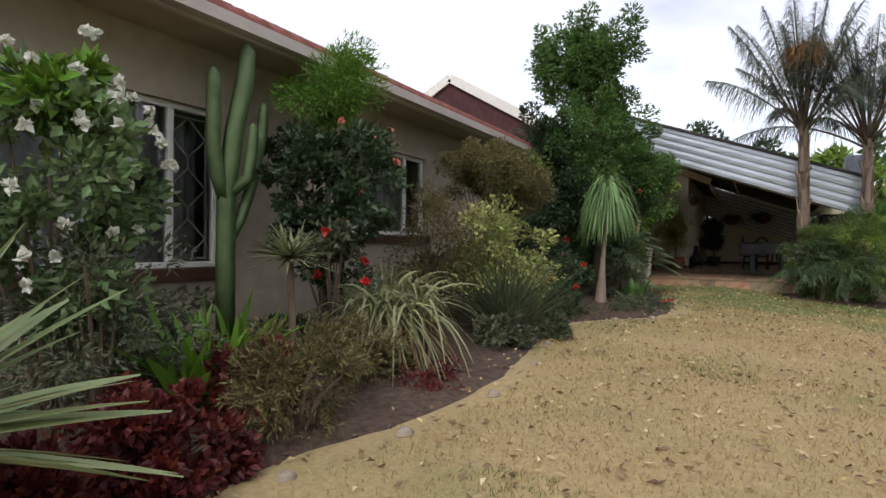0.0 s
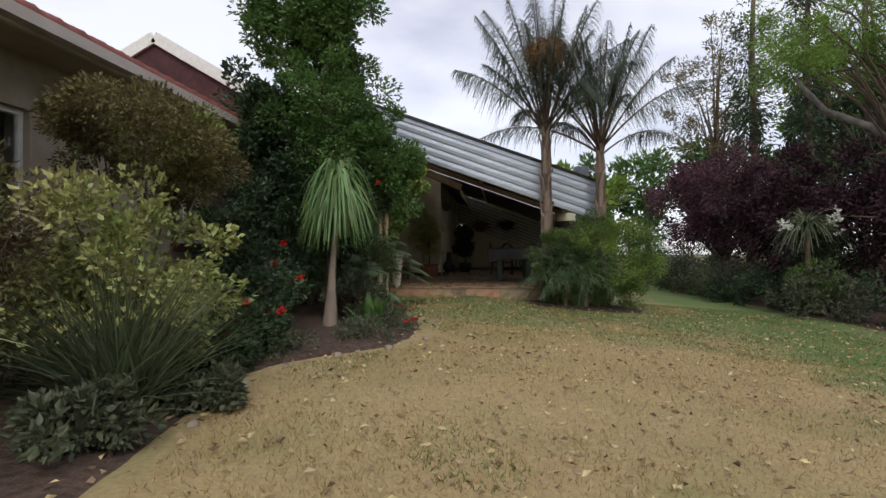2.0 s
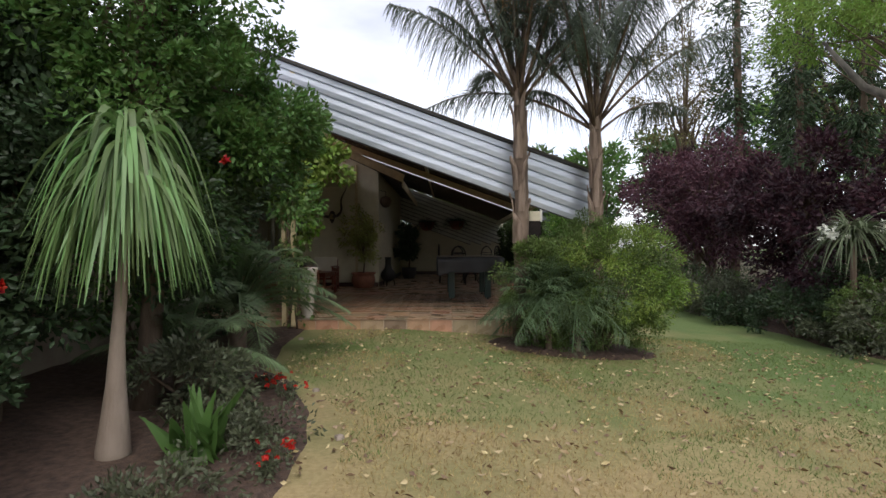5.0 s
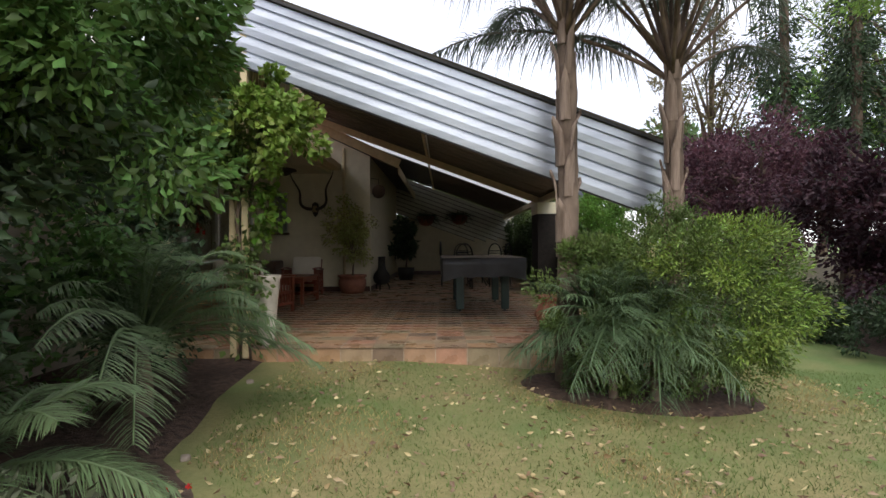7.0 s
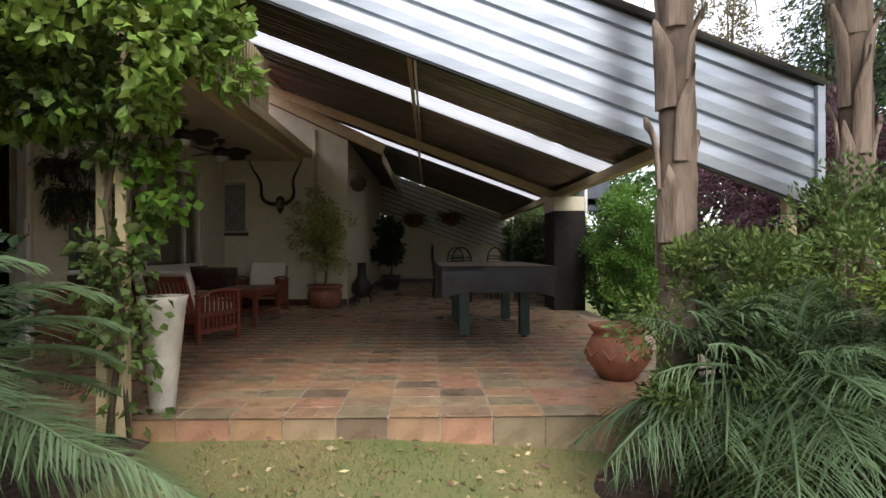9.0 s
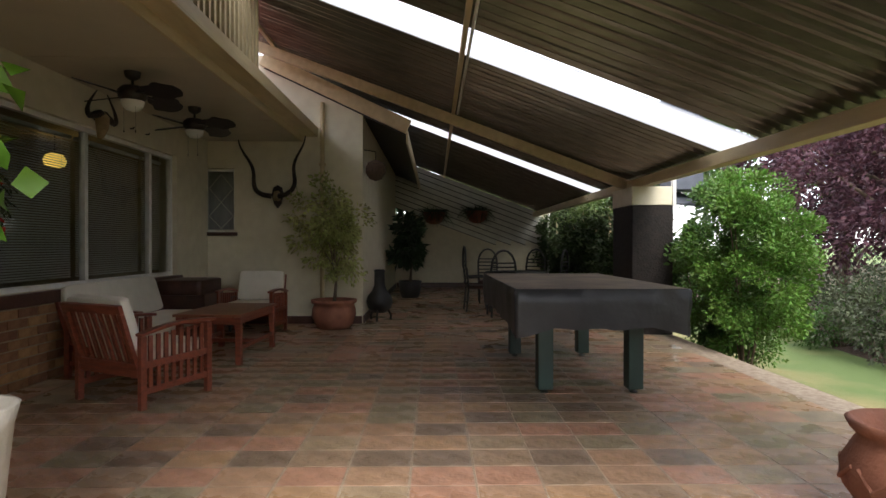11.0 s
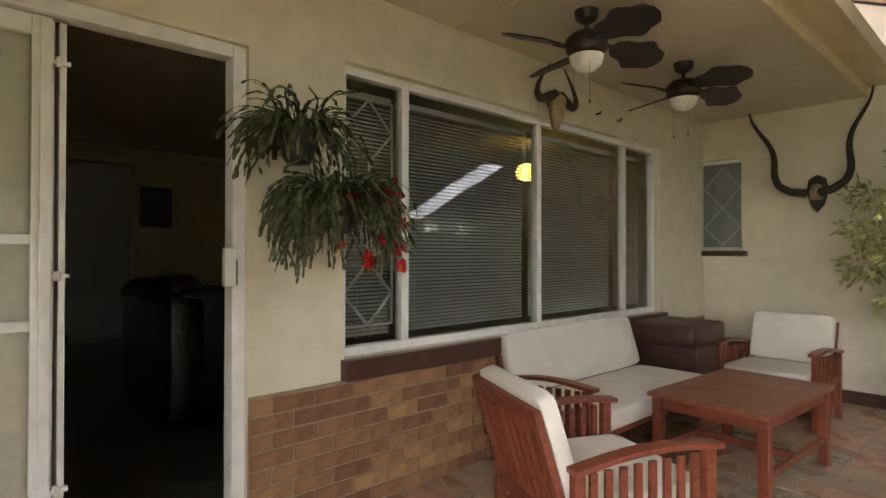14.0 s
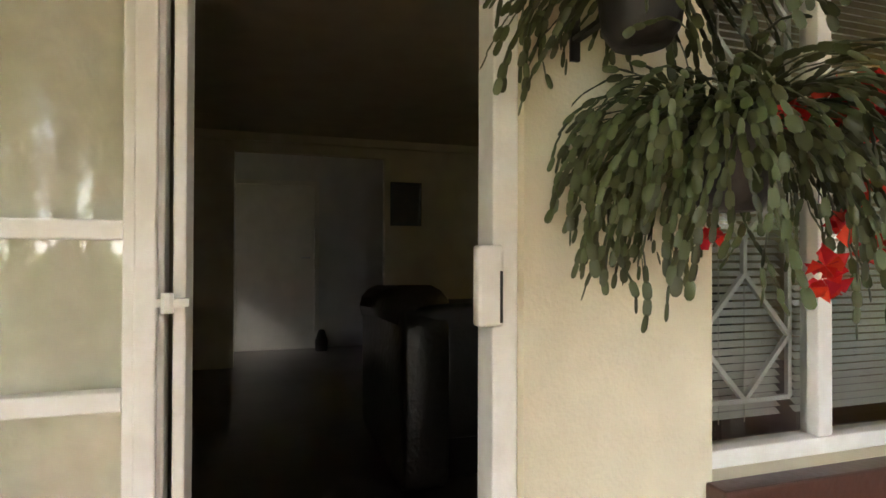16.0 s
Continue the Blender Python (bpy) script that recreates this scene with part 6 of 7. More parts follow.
shrub("straggly_shrub", -1.5, -9.85, 1600, (-1.5, -9.8, 0.05), (0.3, 0.45, 0.35), L_OLIVE, "low straggly brownish shrub", 0.045, 0.011, 26, 0.3, 0.4)
shrub("grey_fine_shrub", -2.05, -11.2, 4200, (-2.1, -11.2, 0.30), (0.5, 0.55, 0.55), L_GREY, "grey-green fine-leaved shrub below the roses", 0.05, 0.015, 36, 0.28, 0.4)
shrub("groundcover_mat", -1.1, -9.3, 900, (-1.2, -9.25, -0.24), (0.25, 0.45, 0.09), L_RED, "flat reddish groundcover at the bed edge", 0.03, 0.02, 24, 0.3, 0.2, 0, "groundcover", 0)
for x, y, nS, L_, mat, lab in ((-1.88, -8.88, 520, 0.96, L_PALE, "arching clump of pale strappy leaves over dry brown ones"),):
    t_ = thing("strappy_clump", x, y, gz(x, y), lab, "plant", "strappy clumps")
    strap_plant(t_, "leaves", nS, (0, 0, 0.42 * L_), mat, L_, 0.028, 1.05, 1.0, 0.95, "", 0.15, 8)
    strap_plant(t_, "dry_leaves", nS // 2, (0, 0, 0.38 * L_), L_DEAD, L_ * 0.6, 0.02, 0.3, 1.0, 0.9, "dry brown leaves", 0.10, 5)
t_ = thing("spiky_grass", -1.52, -7.2, gz(-1.7, -7.3), "upright clump of long spiky grey-green leaves", "plant")
strap_plant(t_, "leaves", 560, (0, 0, 0.05), L_SPIKE, 1.2, 0.016, 0.95, 1.0, 0.22, "", 0.08, 5)
s, cs = shrub("variegated_shrub", -1.85, -6.6, 6800, (-1.85, -6.6, 0.55), (0.55, 0.98, 0.78), L_VARIE, "yellow variegated shrub with small leaves", 0.055, 0.032, 40, 0.27, 0.45)
s, cs = shrub("brown_topiary", -2.3, -6.0, 19000, (-2.25, -5.85, 1.72), (0.72, 0.92, 0.50), L_OLIVE, "clipped rounded bush with fine brownish leaves", 0.045, 0.018, 60, 0.25, 0.5)
crown_part("young_foliage", s, 1800, (0.1, 0.1, 1.98), (0.6, 0.7, 0.22), L_YEL, 0.05, 0.014, 30, 0.3, 0.4, "fresh green tips")
s, cs = shrub("dry_shrub", -2.5, -7.4, 5200, (-2.35, -7.4, 0.70), (0.55, 0.65, 0.85), L_OLIVE, "half-dry twiggy shrub against the wall", 0.05, 0.016, 30, 0.3, 0.4, 0, "shrub", 16)
for x, y, h in ((-1.75, -4.75, 0.75), (-2.15, -4.0, 1.1), (-1.7, -5.3, 0.45)):
    s, cs = shrub("red_geranium", x, y, 1900, (x, y, gz(x, y) + h * 0.6), (0.5, 0.5, h * 0.6), L_DARK, "dark bushy plant with bright red flowers", 0.06, 0.04, 26, 0.3, 0.4, 0, "shrub", 8, "red flowering bushes")
    d = unit(rng.normal(size=(3, 3)) + np.array([0.8, -0.6, 0.5]))
    blossoms(s, "flower", [(0.48 * p[0], 0.48 * p[1], h * 0.6 + h * 0.55 * p[2]) for p in d], 0.06, F_RED, 16, "bright red flowers")
shrub("low_bedding", -0.75, -4.3, 1500, (-0.75, -4.3, gz(-0.7, -4.3) + 0.1), (0.45, 0.45, 0.16), L_GREY, "low grey-green bedding plants", 0.04, 0.02, 30, 0.3, 0.2, 0, "groundcover", 0)
shrub("low_bedding", -1.35, -5.2, 1500, (-1.35, -5.2, gz(-1, -5) + 0.1), (0.35, 0.6, 0.18), L_GREY, "low grey-green bedding plants", 0.04, 0.02, 30, 0.3, 0.2, 0, "groundcover", 0)
shrub("low_bedding", -0.55, -3.3, 1500, (-0.6, -3.3, gz(-0.7, -4.3) + 0.1), (0.4, 0.6, 0.18), L_GREY, "low grey-green bedding plants at the bed tip", 0.04, 0.02, 30, 0.3, 0.2, 0, "groundcover", 0)
s, cs = shrub("silver_shrub", -1.2, -2.75, 2600, (-1.2, -2.75, 0.12), (0.5, 0.5, 0.42), L_GREY, "rounded silvery shrub in the bed", 0.06, 0.025, 34, 0.28, 0.4)
t_ = thing("broad_leaf_clump", -0.85, -3.55, gz(-0.8, -3.5), "clump of broad upright dark green leaves", "plant")
for k in range(34):
    strap_plant(t_, "leaf", 1, (0, 0, 0.02), L_TREE, 0.50, 0.10, 1.05, 1.0, 0.12, "", 0.07)
for x, y in ((-0.35, -3.7), (-0.7, -2.2), (-0.95, -1.9)):
    s = thing("red_bedding", x, y, gz(x, y) + 0.03, "patch of small red bedding flowers", "flowers", "red bedding flowers")
    crown_part("foliage", s, 260, (0, 0, 0.05), (0.18, 0.18, 0.07), L_GREY, 0.03, 0.02, 10, 0.4, 0.2)
    blossoms(s, "flower", [(rng.uniform(-0.18, 0.18), rng.uniform(-0.18, 0.18), 0.10 + 0.03 * rng.random()) for k in range(14)], 0.022, F_RED, 8, "small red flowers")

# dark filler planting between the larger shrubs
for x, y, h, rx, mat in ((-2.7, -6.7, 0.8, 0.5, L_DARK), (-2.0, -5.5, 0.6, 0.5, L_DARK), (-2.35, -9.6, 0.45, 0.4, L_DARK), (-1.75, -9.35, 0.3, 0.3, L_OLIVE), (-1.35, -7.75, 0.3, 0.3, L_GREY), (-1.6, -6.0, 0.4, 0.35, L_DARK), (-1.1, -6.9, 0.2, 0.25, L_GREY), (-2.9, -10.6, 0.7, 0.5, L_GREY)):
    shrub("filler_shrub", x, y, 2400, (x, y, gz(x, y) + h * 0.5), (rx, rx * 1.25, h * 0.62), mat, "low dark filler shrub in the bed", 0.06, 0.032, 30, 0.3, 0.4, 0, "shrub", 4, "filler shrubs")

# ponytail palm
pp = thing("ponytail_palm", -1.40, -3.5, gz(-1.4, -3.5), "ponytail palm with a swollen grey trunk", "palm")
part("trunk", Mesh().tube([(0, 0, -0.05), (0, 0, 0.08), (0.01, 0, 0.25), (0.02, 0, 0.5), (0.03, 0, 0.75), (0.05, 0, 1.0), (0.10, 0, 2.0)], [0.10, 0.098, 0.08, 0.055, 0.042, 0.036, 0.026], 14), M_PONYBARK, pp, "", True)
nP = 430
a = rng.random(nP) * 6.283
e = rng.uniform(0.3, 1.42, nP)
zb = rng.uniform(1.64, 2.02, nP)
P = np.stack([0.10 + 0.03 * np.cos(a), 0.03 * np.sin(a), zb], 1)
D = np.stack([np.cos(a) * np.cos(e), np.sin(a) * np.cos(e), np.sin(e)], 1)
Lp = (0.30 + 0.24 * rng.random(nP)) / np.maximum(np.cos(e), 0.38)
end = rng.uniform(0.98, 1.55, nP)
V, F = ribbon_arrays(P, D, Lp, 0.034 + 0.012 * rng.random(nP), np.sin(e) + (zb - end) / Lp, 14)
ob = new("leaves", fast_mesh("leaves", V, F, L_STRAP))
ob.parent = pp
ob["label"] = "fountain of long drooping green leaves"

# tall tree in the bed
tr = thing("garden_tree", -1.75, -2.55, gz(-1.7, -2.5), "tall evergreen tree with glossy leaves in the bed", "tree")
cs = crown_part("crown", tr, 24000, (-0.12, 0.0, 3.0), (1.05, 0.95, 1.45), L_TREE, 0.066, 0.034, 120, 0.18, 0.45, "dense glossy green leaves")
crown_part("crown", tr, 9000, (0.85, 0.25, 2.3), (0.58, 0.65, 0.95), L_TREE, 0.06, 0.03, 26, 0.3, 0.4)
crown_part("crown", tr, 7000, (-0.1, 1.2, 2.95), (0.8, 0.75, 0.75), L_TREE, 0.066, 0.034, 40, 0.24, 0.4)
# upright leafy shoots that make the ragged top
for k in range(26):
    an, rd = k * 2.399, 0.25 + 0.75 * (k % 7) / 6
    hx, hy = -0.22 + 0.92 * rd * math.cos(an), 0.85 * rd * math.sin(an)
    crown_part("crown", tr, 620, (hx, hy, 4.0 + 0.75 * rng.random() + 0.35 * (1 - rd)), (0.13, 0.13, 0.55 + 0.2 * rng.random()), L_TREE, 0.085, 0.036, 9, 0.55, 0.3)
# lower crown: darker leaf colour imitates the shade under the upper crown
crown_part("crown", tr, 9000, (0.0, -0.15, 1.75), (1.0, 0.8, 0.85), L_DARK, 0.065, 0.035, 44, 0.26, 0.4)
limbs_part("trunk", tr, (0, 0, -0.1), (0.05, 0.05, 3.8), 0.075, cs[::4], M_BARK, 0.3)
blossoms(tr, "flower", [(0.6, -0.85, 1.7), (0.9, -0.6, 1.9)], 0.04, F_RED, 12, "a few red flowers")
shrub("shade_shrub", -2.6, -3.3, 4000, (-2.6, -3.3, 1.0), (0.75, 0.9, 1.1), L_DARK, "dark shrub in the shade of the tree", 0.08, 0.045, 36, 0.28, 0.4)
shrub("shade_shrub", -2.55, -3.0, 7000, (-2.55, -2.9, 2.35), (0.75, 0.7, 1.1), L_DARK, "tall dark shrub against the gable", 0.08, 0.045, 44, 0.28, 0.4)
shrub("shade_shrub", -2.5, -1.0, 6000, (-2.5, -1.0, 1.3), (0.85, 1.3, 1.35), L_TREE, "dark shrub in the shade of the tree", 0.08, 0.045, 44, 0.28, 0.4)
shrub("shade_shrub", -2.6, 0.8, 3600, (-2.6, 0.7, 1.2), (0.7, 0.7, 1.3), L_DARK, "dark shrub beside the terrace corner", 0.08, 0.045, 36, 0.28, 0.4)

# low feather palm beside the terrace
for bx, by, sc, nf_ in ((-1.85, -0.35, 1.0, 34), (-1.6, -2.15, 0.62, 16)):
    fp = thing("feather_palm", bx, by, gz(bx, by), "low palm with arching feather fronds", "palm", "feather palms")
    part("trunk", Mesh().tube([(0, 0, -0.05), (0, 0, 0.25), (0, 0, 0.58 * sc)], [0.10, 0.11, 0.07], 10), M_PALMBARK, fp, "", True)
    for k in range(nf_):
        frond(fp, (0, 0, 0.54 * sc), k * 2.399 + 0.3, 0.35 + 1.1 * ((k * 37) % nf_) / nf_, (1.45 + 0.35 * ((k * 13) % 7) / 7) * sc, L_PALM, 0.50, 0.34 * sc ** 0.5, 84, 0.010, 0.35, 0.10)

# climber on the corner posts
cv = thing("climber", -1.8, 1.52, 0.0, "leafy climber wound round the corner posts", "climber")
cs = crown_part("foliage", cv, 3200, (-0.2, -0.1, 2.3), (1.1, 0.45, 0.6), L_HEDGE, 0.075, 0.06, 60, 0.22, 0.4, "dense heart-shaped leaves")
# paler leaf colour brightens the outer climber where tree crowns shade it
crown_part("foliage", cv, 5200, (-0.05, -0.3, 2.42), (1.15, 0.5, 0.55), L_YEL, 0.085, 0.065, 60, 0.22, 0.5, "pale yellow-green leaves, lit look put into their colour", 0.35)
crown_part("foliage", cv, 2600, (-0.55, -0.75, 2.95), (0.65, 0.5, 0.45), L_TREE, 0.075, 0.045, 34, 0.28, 0.4)
crown_part("foliage", cv, 520, (0.10, -0.02, 1.0), (0.22, 0.2, 1.15), L_HEDGE, 0.075, 0.06, 30, 0.4, 0.3, "", 0.4)
crown_part("foliage", cv, 160, (0.30, 0.05, 1.45), (0.16, 0.16, 0.5), L_BRIGHT, 0.09, 0.075, 14, 0.4, 0.3, "", 0.4)
crown_part("foliage", cv, 9, (0.28, 0.26, 1.72), (0.08, 0.08, 0.06), L_BRIGHT, 0.10, 0.08, 4, 0.4, 0.3)
crown_part("foliage", cv, 5, (0.26, 0.26, 1.34), (0.05, 0.05, 0.06), L_BRIGHT, 0.10, 0.08, 4, 0.4, 0.3)
part("woody_base", Mesh().tube([(0.02, -0.05, -0.2), (0.1, 0.0, 0.7), (0.0, -0.02, 1.4), (0.12, 0, 2.2)], 0.02, 6).tube([(0.15, 0.0, -0.2), (0.02, 0.05, 0.9), (0.16, 0.02, 1.7), (0.3, -0.1, 2.4)], 0.016, 6)
     .tube([(0.1, 0.0, 0.9), (0.25, 0.2, 1.2), (0.28, 0.26, 1.75)], 0.005, 5), M_BARK, cv, "", True)

# ---- palms and hedge before the terrace ----
M_SHEATH = material("palm_leaf_sheath", (0.36, 0.27, 0.21), 0.85, (0.15, 0.105, 0.075), 5, 0.8, 24, stretch=(3, 3, 0.4))
L_BUNCH = leaf_mat("orange_flower_stalk", (0.44, 0.22, 0.07), (0.26, 0.12, 0.04))


def tall_palm(x, y, hub, r, nf, length, label, dead=False, wide=0.7):
    z = gz(x, y)
    t = thing("tall_palm", x, y, z, label, "palm", "tall palms")
    H = hub - z
    pts, rad = [], []
    for i in range(40):
        s = i / 39
        pts.append((0.03 * math.sin(s * 3), 0.02 * math.sin(s * 2), H * s - 0.1 * (1 - s)))
        rad.append(r * (1.15 - 0.35 * s) * (1.05 if i % 4 == 0 else 0.98) * (1.15 if 0.78 < s < 0.92 else 1))
    part("trunk", Mesh().tube(pts, rad, 14), M_PALMBARK, t, "", True)
    for k in range(15):
        a = k * 2.399 + x
        q = 0.8 + 0.5 * rng.random()
        zb = H * (0.36 + 0.042 * k)
        rr = r * (1.15 - 0.35 * zb / H)
        ca_, sa_ = math.cos(a), math.sin(a)
        w = rr * (0.55 + 0.25 * rng.random())
        V, F = [], []
        for i in range(7):
            u = i / 6
            out = rr * (0.98 + 0.10 * u + 0.55 * u ** 4)
            half = w * (1 - 0.15 * u) * (1 if u < 0.7 else 1 - 0.9 * (u - 0.7) / 0.3)
            for g in (-1, 0, 1):
                o2 = out - 0.35 * abs(g) * half
                V.append((ca_ * o2 - sa_ * g * half, sa_ * o2 + ca_ * g * half, zb + 0.46 * q * u + 0.03 * g * u))
        n0 = len(V)
        V += [(p[0] - 0.02 * ca_, p[1] - 0.02 * sa_, p[2]) for p in V]
        for i in range(6):
            for g in range(2):
                b0 = 3 * i + g
                F += [(b0, b0 + 1, b0 + 4, b0 + 3), (n0 + b0, n0 + b0 + 3, n0 + b0 + 4, n0 + b0 + 1)]
            F += [(3 * i, 3 * i + 3, n0 + 3 * i + 3, n0 + 3 * i), (3 * i + 2, n0 + 3 * i + 2, n0 + 3 * i + 5, 3 * i + 5)]
        part("leaf_base", Mesh().add(V, F), M_SHEATH, t, "split old leaf base", True)
    for k in range(nf):
        el = 1.48 - wide * (k / (nf - 1)) ** 1.2
        frond(t, (0, 0, H - 0.25 + 0.2 * rng.random()), k * 2.399 + x, el, length * (0.85 + 0.25 * rng.random()), L_PALMTALL, 0.10 + 0.26 * (k / nf) ** 2 + 0.10 * rng.random(), 0.50, 120, 0.015, 0.75 + 0.5 * rng.random(), 0.34, M_PALMBARK, 0.34)
    if dead:
        s_ = strap_plant(t, "flower_head", 900, (0.05, -0.3, H + 1.55), L_BUNCH, 0.50, 0.016, 0.3, 1.0, 0.9, "hanging bunch of orange-brown flower stalks", 0.12, 4)
        part("stalk", Mesh().tube([(0, 0, H), (0.03, -0.12, H + 0.8), (0.05, -0.3, H + 1.6)], [0.02, 0.016, 0.01], 6), M_PALMBARK, t)
    return t


tall_palm(1.68, 0.99, 3.3, 0.105, 22, 3.3, "tall slender palm with a bunch of brown flower stalks", True)
tall_palm(2.77, 1.05, 2.95, 0.095, 22, 2.9, "tall slender palm beside the hedge", False, 0.85)
s, cs = shrub("round_hedge", 2.75, 0.70, 30000, (2.8, 0.70, 0.62), (1.0, 0.80, 0.92), L_HEDGE, "rounded fine-leaved hedge around the palm", 0.042, 0.016, 110, 0.2, 0.6, 0, "hedge", 10)
crown_part("young_foliage", s, 9000, (0.25, -0.1, 1.05), (0.95, 0.78, 0.75), L_YEL, 0.05, 0.014, 50, 0.25, 0.7, "lighter new shoots")
s, cs = shrub("round_hedge", 2.0, 0.80, 18000, (2.02, 0.80, 0.42), (0.66, 0.62, 0.80), L_HEDGE, "fine-leaved hedge below the palms", 0.045, 0.016, 60, 0.24, 0.5, 0, "hedge", 8)
for x, y, nfr, sd in ((2.0, 0.52, 34, 0.2), (1.86, 0.74, 26, 1.1), (2.38, 0.50, 30, 2.0)):
    fp2 = thing("feather_palm", x, y, gz(x, y), "small palm with fine feather fronds in the hedge", "palm", "feather palms")
    part("trunk", Mesh().tube([(0, 0, -0.05), (0, 0, 0.78)], [0.045, 0.035], 8), M_PALMBARK, fp2)
    for k in range(nfr):
        frond(fp2, (0, 0, 0.76), k * 2.399 + sd, -0.45 + 1.9 * ((k * 31) % nfr) / nfr, 0.66 + 0.2 * rng.random(), L_PALMSMALL, 0.36, 0.34, 36, 0.007, 0.45, 0.12, None, 0.2)

# ---- right-hand garden ----
L_LIME = leaf_mat("lime_green_leaf", (0.135, 0.26, 0.04), (0.08, 0.165, 0.025))
s, cs = shrub("bright_shrub", 3.62, 6.9, 24000, (3.66, 6.9, 0.95), (0.66, 0.95, 1.2), L_LIME, "bright green leafy shrub at the terrace edge", 0.052, 0.03, 90, 0.22, 0.5, 0, "shrub", 8)
shrub("bright_shrub", 3.6, 7.7, 7500, (3.62, 7.75, 0.95), (0.55, 0.7, 1.25), L_TREE, "green shrub at the terrace edge", 0.08, 0.045, 30, 0.28, 0.5, 0, "shrub", 6)
hb = thing("trellis_hedge", 3.0, 12.0, -0.3, "climbing hedge on a trellis along the terrace", "hedge")
crown_part("foliage", hb, 46000, (0.2, 0.3, 1.3), (0.30, 3.8, 1.25), L_TRELLIS, 0.085, 0.055, 360, 0.14, 0.05, "dense small leaves")
crown_part("foliage", hb, 9000, (0.2, 3.7, 1.3), (0.30, 0.95, 1.3), L_TRELLIS, 0.085, 0.055, 80, 0.3, 0.05)
crown_part("foliage", hb, 9000, (0.2, -2.9, 1.3), (0.30, 0.95, 1.3), L_TRELLIS, 0.085, 0.055, 80, 0.3, 0.05)
crown_part("foliage", hb, 6000, (0.2, 3.9, 1.9), (0.40, 0.6, 0.75), L_TRELLIS, 0.085, 0.055, 50, 0.3, 0.05)
crown_part("foliage", hb, 1600, (0.1, 0.0, 2.3), (0.25, 3.2, 0.3), L_HEDGE, 0.07, 0.045, 60, 0.2, 0.2)
for k in range(8):
    part("trellis_post", Mesh().box(0.12, -3.2 + 0.9 * k, 0, 0.16, -3.16 + 0.9 * k, 2.3), M_CREAMWOOD, hb)
part("white_post", Mesh().box(-0.05, 3.4, 0.3, 0.0, 3.45, 2.45), M_WHITE, hb, "white painted post")


def leafy_tree(name, x, y, h, crown, radii, n, mat, label, leaf=0.12, wid=0.06, clumps=70, r=0.14, size=0.22, droop=0.0, shell=0.4, trunk_top=0.65, limbs=3):
    z = gz(x, y)
    t = thing(name, x, y, z, label, "tree")
    cs = crown_part("crown", t, n, (crown[0] - x, crown[1] - y, crown[2] - z), radii, mat, leaf, wid, clumps, size, shell, "", droop)
    limbs_part("trunk", t, (0, 0, -0.1), (0.1 * h * 0.2, 0.05, h * trunk_top), r, cs[::limbs], M_BARK, 0.5)
    return t


leafy_tree("plum_tree", 8.4, 9.6, 5, (8.4, 9.6, 2.5), (2.3, 2.6, 1.8), 16000, L_PINKPLUM, "purple-leaved plum tree with pinkish leaves", 0.11, 0.06, 90)
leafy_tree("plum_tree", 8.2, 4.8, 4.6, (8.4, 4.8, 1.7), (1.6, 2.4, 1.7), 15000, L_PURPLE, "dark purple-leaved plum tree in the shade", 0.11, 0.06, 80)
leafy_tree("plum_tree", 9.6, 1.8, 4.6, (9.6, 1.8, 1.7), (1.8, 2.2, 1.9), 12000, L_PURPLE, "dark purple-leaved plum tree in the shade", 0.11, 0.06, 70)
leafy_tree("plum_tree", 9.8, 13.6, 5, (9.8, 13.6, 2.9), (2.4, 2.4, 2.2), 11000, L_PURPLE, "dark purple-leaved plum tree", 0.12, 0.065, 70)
ac = leafy_tree("acacia_tree", 9.9, 2.6, 7.5, (8.9, 3.2, 6.0), (2.6, 2.7, 1.6), 15000, L_ACACIA, "spreading fresh green tree with a bent trunk", 0.12, 0.036, 110, 0.09, 0.15, 0.15, 0.35)
part("bough", Mesh().tube([(0.0, 0.0, 3.0), (-0.8, 0.35, 4.1), (-1.6, 0.7, 4.6), (-2.2, 0.9, 5.5)], [0.11, 0.09, 0.07, 0.03], 9), M_PALEBARK, ac, "pale bare bough", True)
for k in range(3):
    leafy_tree("tall_conifer", 9.9 + 1.7 * k, 11.0 - 0.4 * k, 12, (9.9 + 1.7 * k, 11.0 - 0.4 * k, 5.8), (0.36, 0.42, 5.4), 3400, L_DARK, "tall dark columnar tree at the boundary", 0.2, 0.06, 70, 0.14, 0.3, 0.8, 0.3, 0.9, 20)
leafy_tree("acacia_tree", 15.2, 12.5, 13, (15.0, 12.5, 8.6), (4.6, 4.8, 4.4), 9000, L_YEL, "tall airy green tree behind the plums", 0.16, 0.05, 110, 0.24, 0.18, 0.3, 0.35)
leafy_tree("tall_conifer", 13.5, 2.5, 12, (13.5, 2.5, 4.0), (1.6, 2.6, 4.2), 9000, L_DARK, "tall dark drooping tree at the boundary", 0.22, 0.05, 120, 0.26, 0.2, 0.8, 0.4, 0.9, 20)
leafy_tree("tall_conifer", 13.6, 13.2, 12, (13.6, 13.2, 4.2), (1.2, 1.5, 4.6), 6000, L_DARK, "tall dark drooping tree at the boundary", 0.24, 0.06, 90, 0.26, 0.2, 0.8, 0.4, 0.9, 20)
leafy_tree("tall_conifer", 12.5, -3.5, 12, (12.5, -3.5, 5.5), (2.6, 3.0, 5.8), 14000, L_DARK, "tall dark drooping tree at the boundary", 0.24, 0.06, 90, 0.26, 0.2, 0.8, 0.4, 0.9, 20)
leafy_tree("airy_tree", 11.0, 17.5, 12, (11.0, 17.5, 8.0), (2.6, 2.8, 4.2), 6000, L_OLIVE, "airy tree with pale young leaves", 0.16, 0.06, 70, 0.16, 0.16, 0, 0.3)
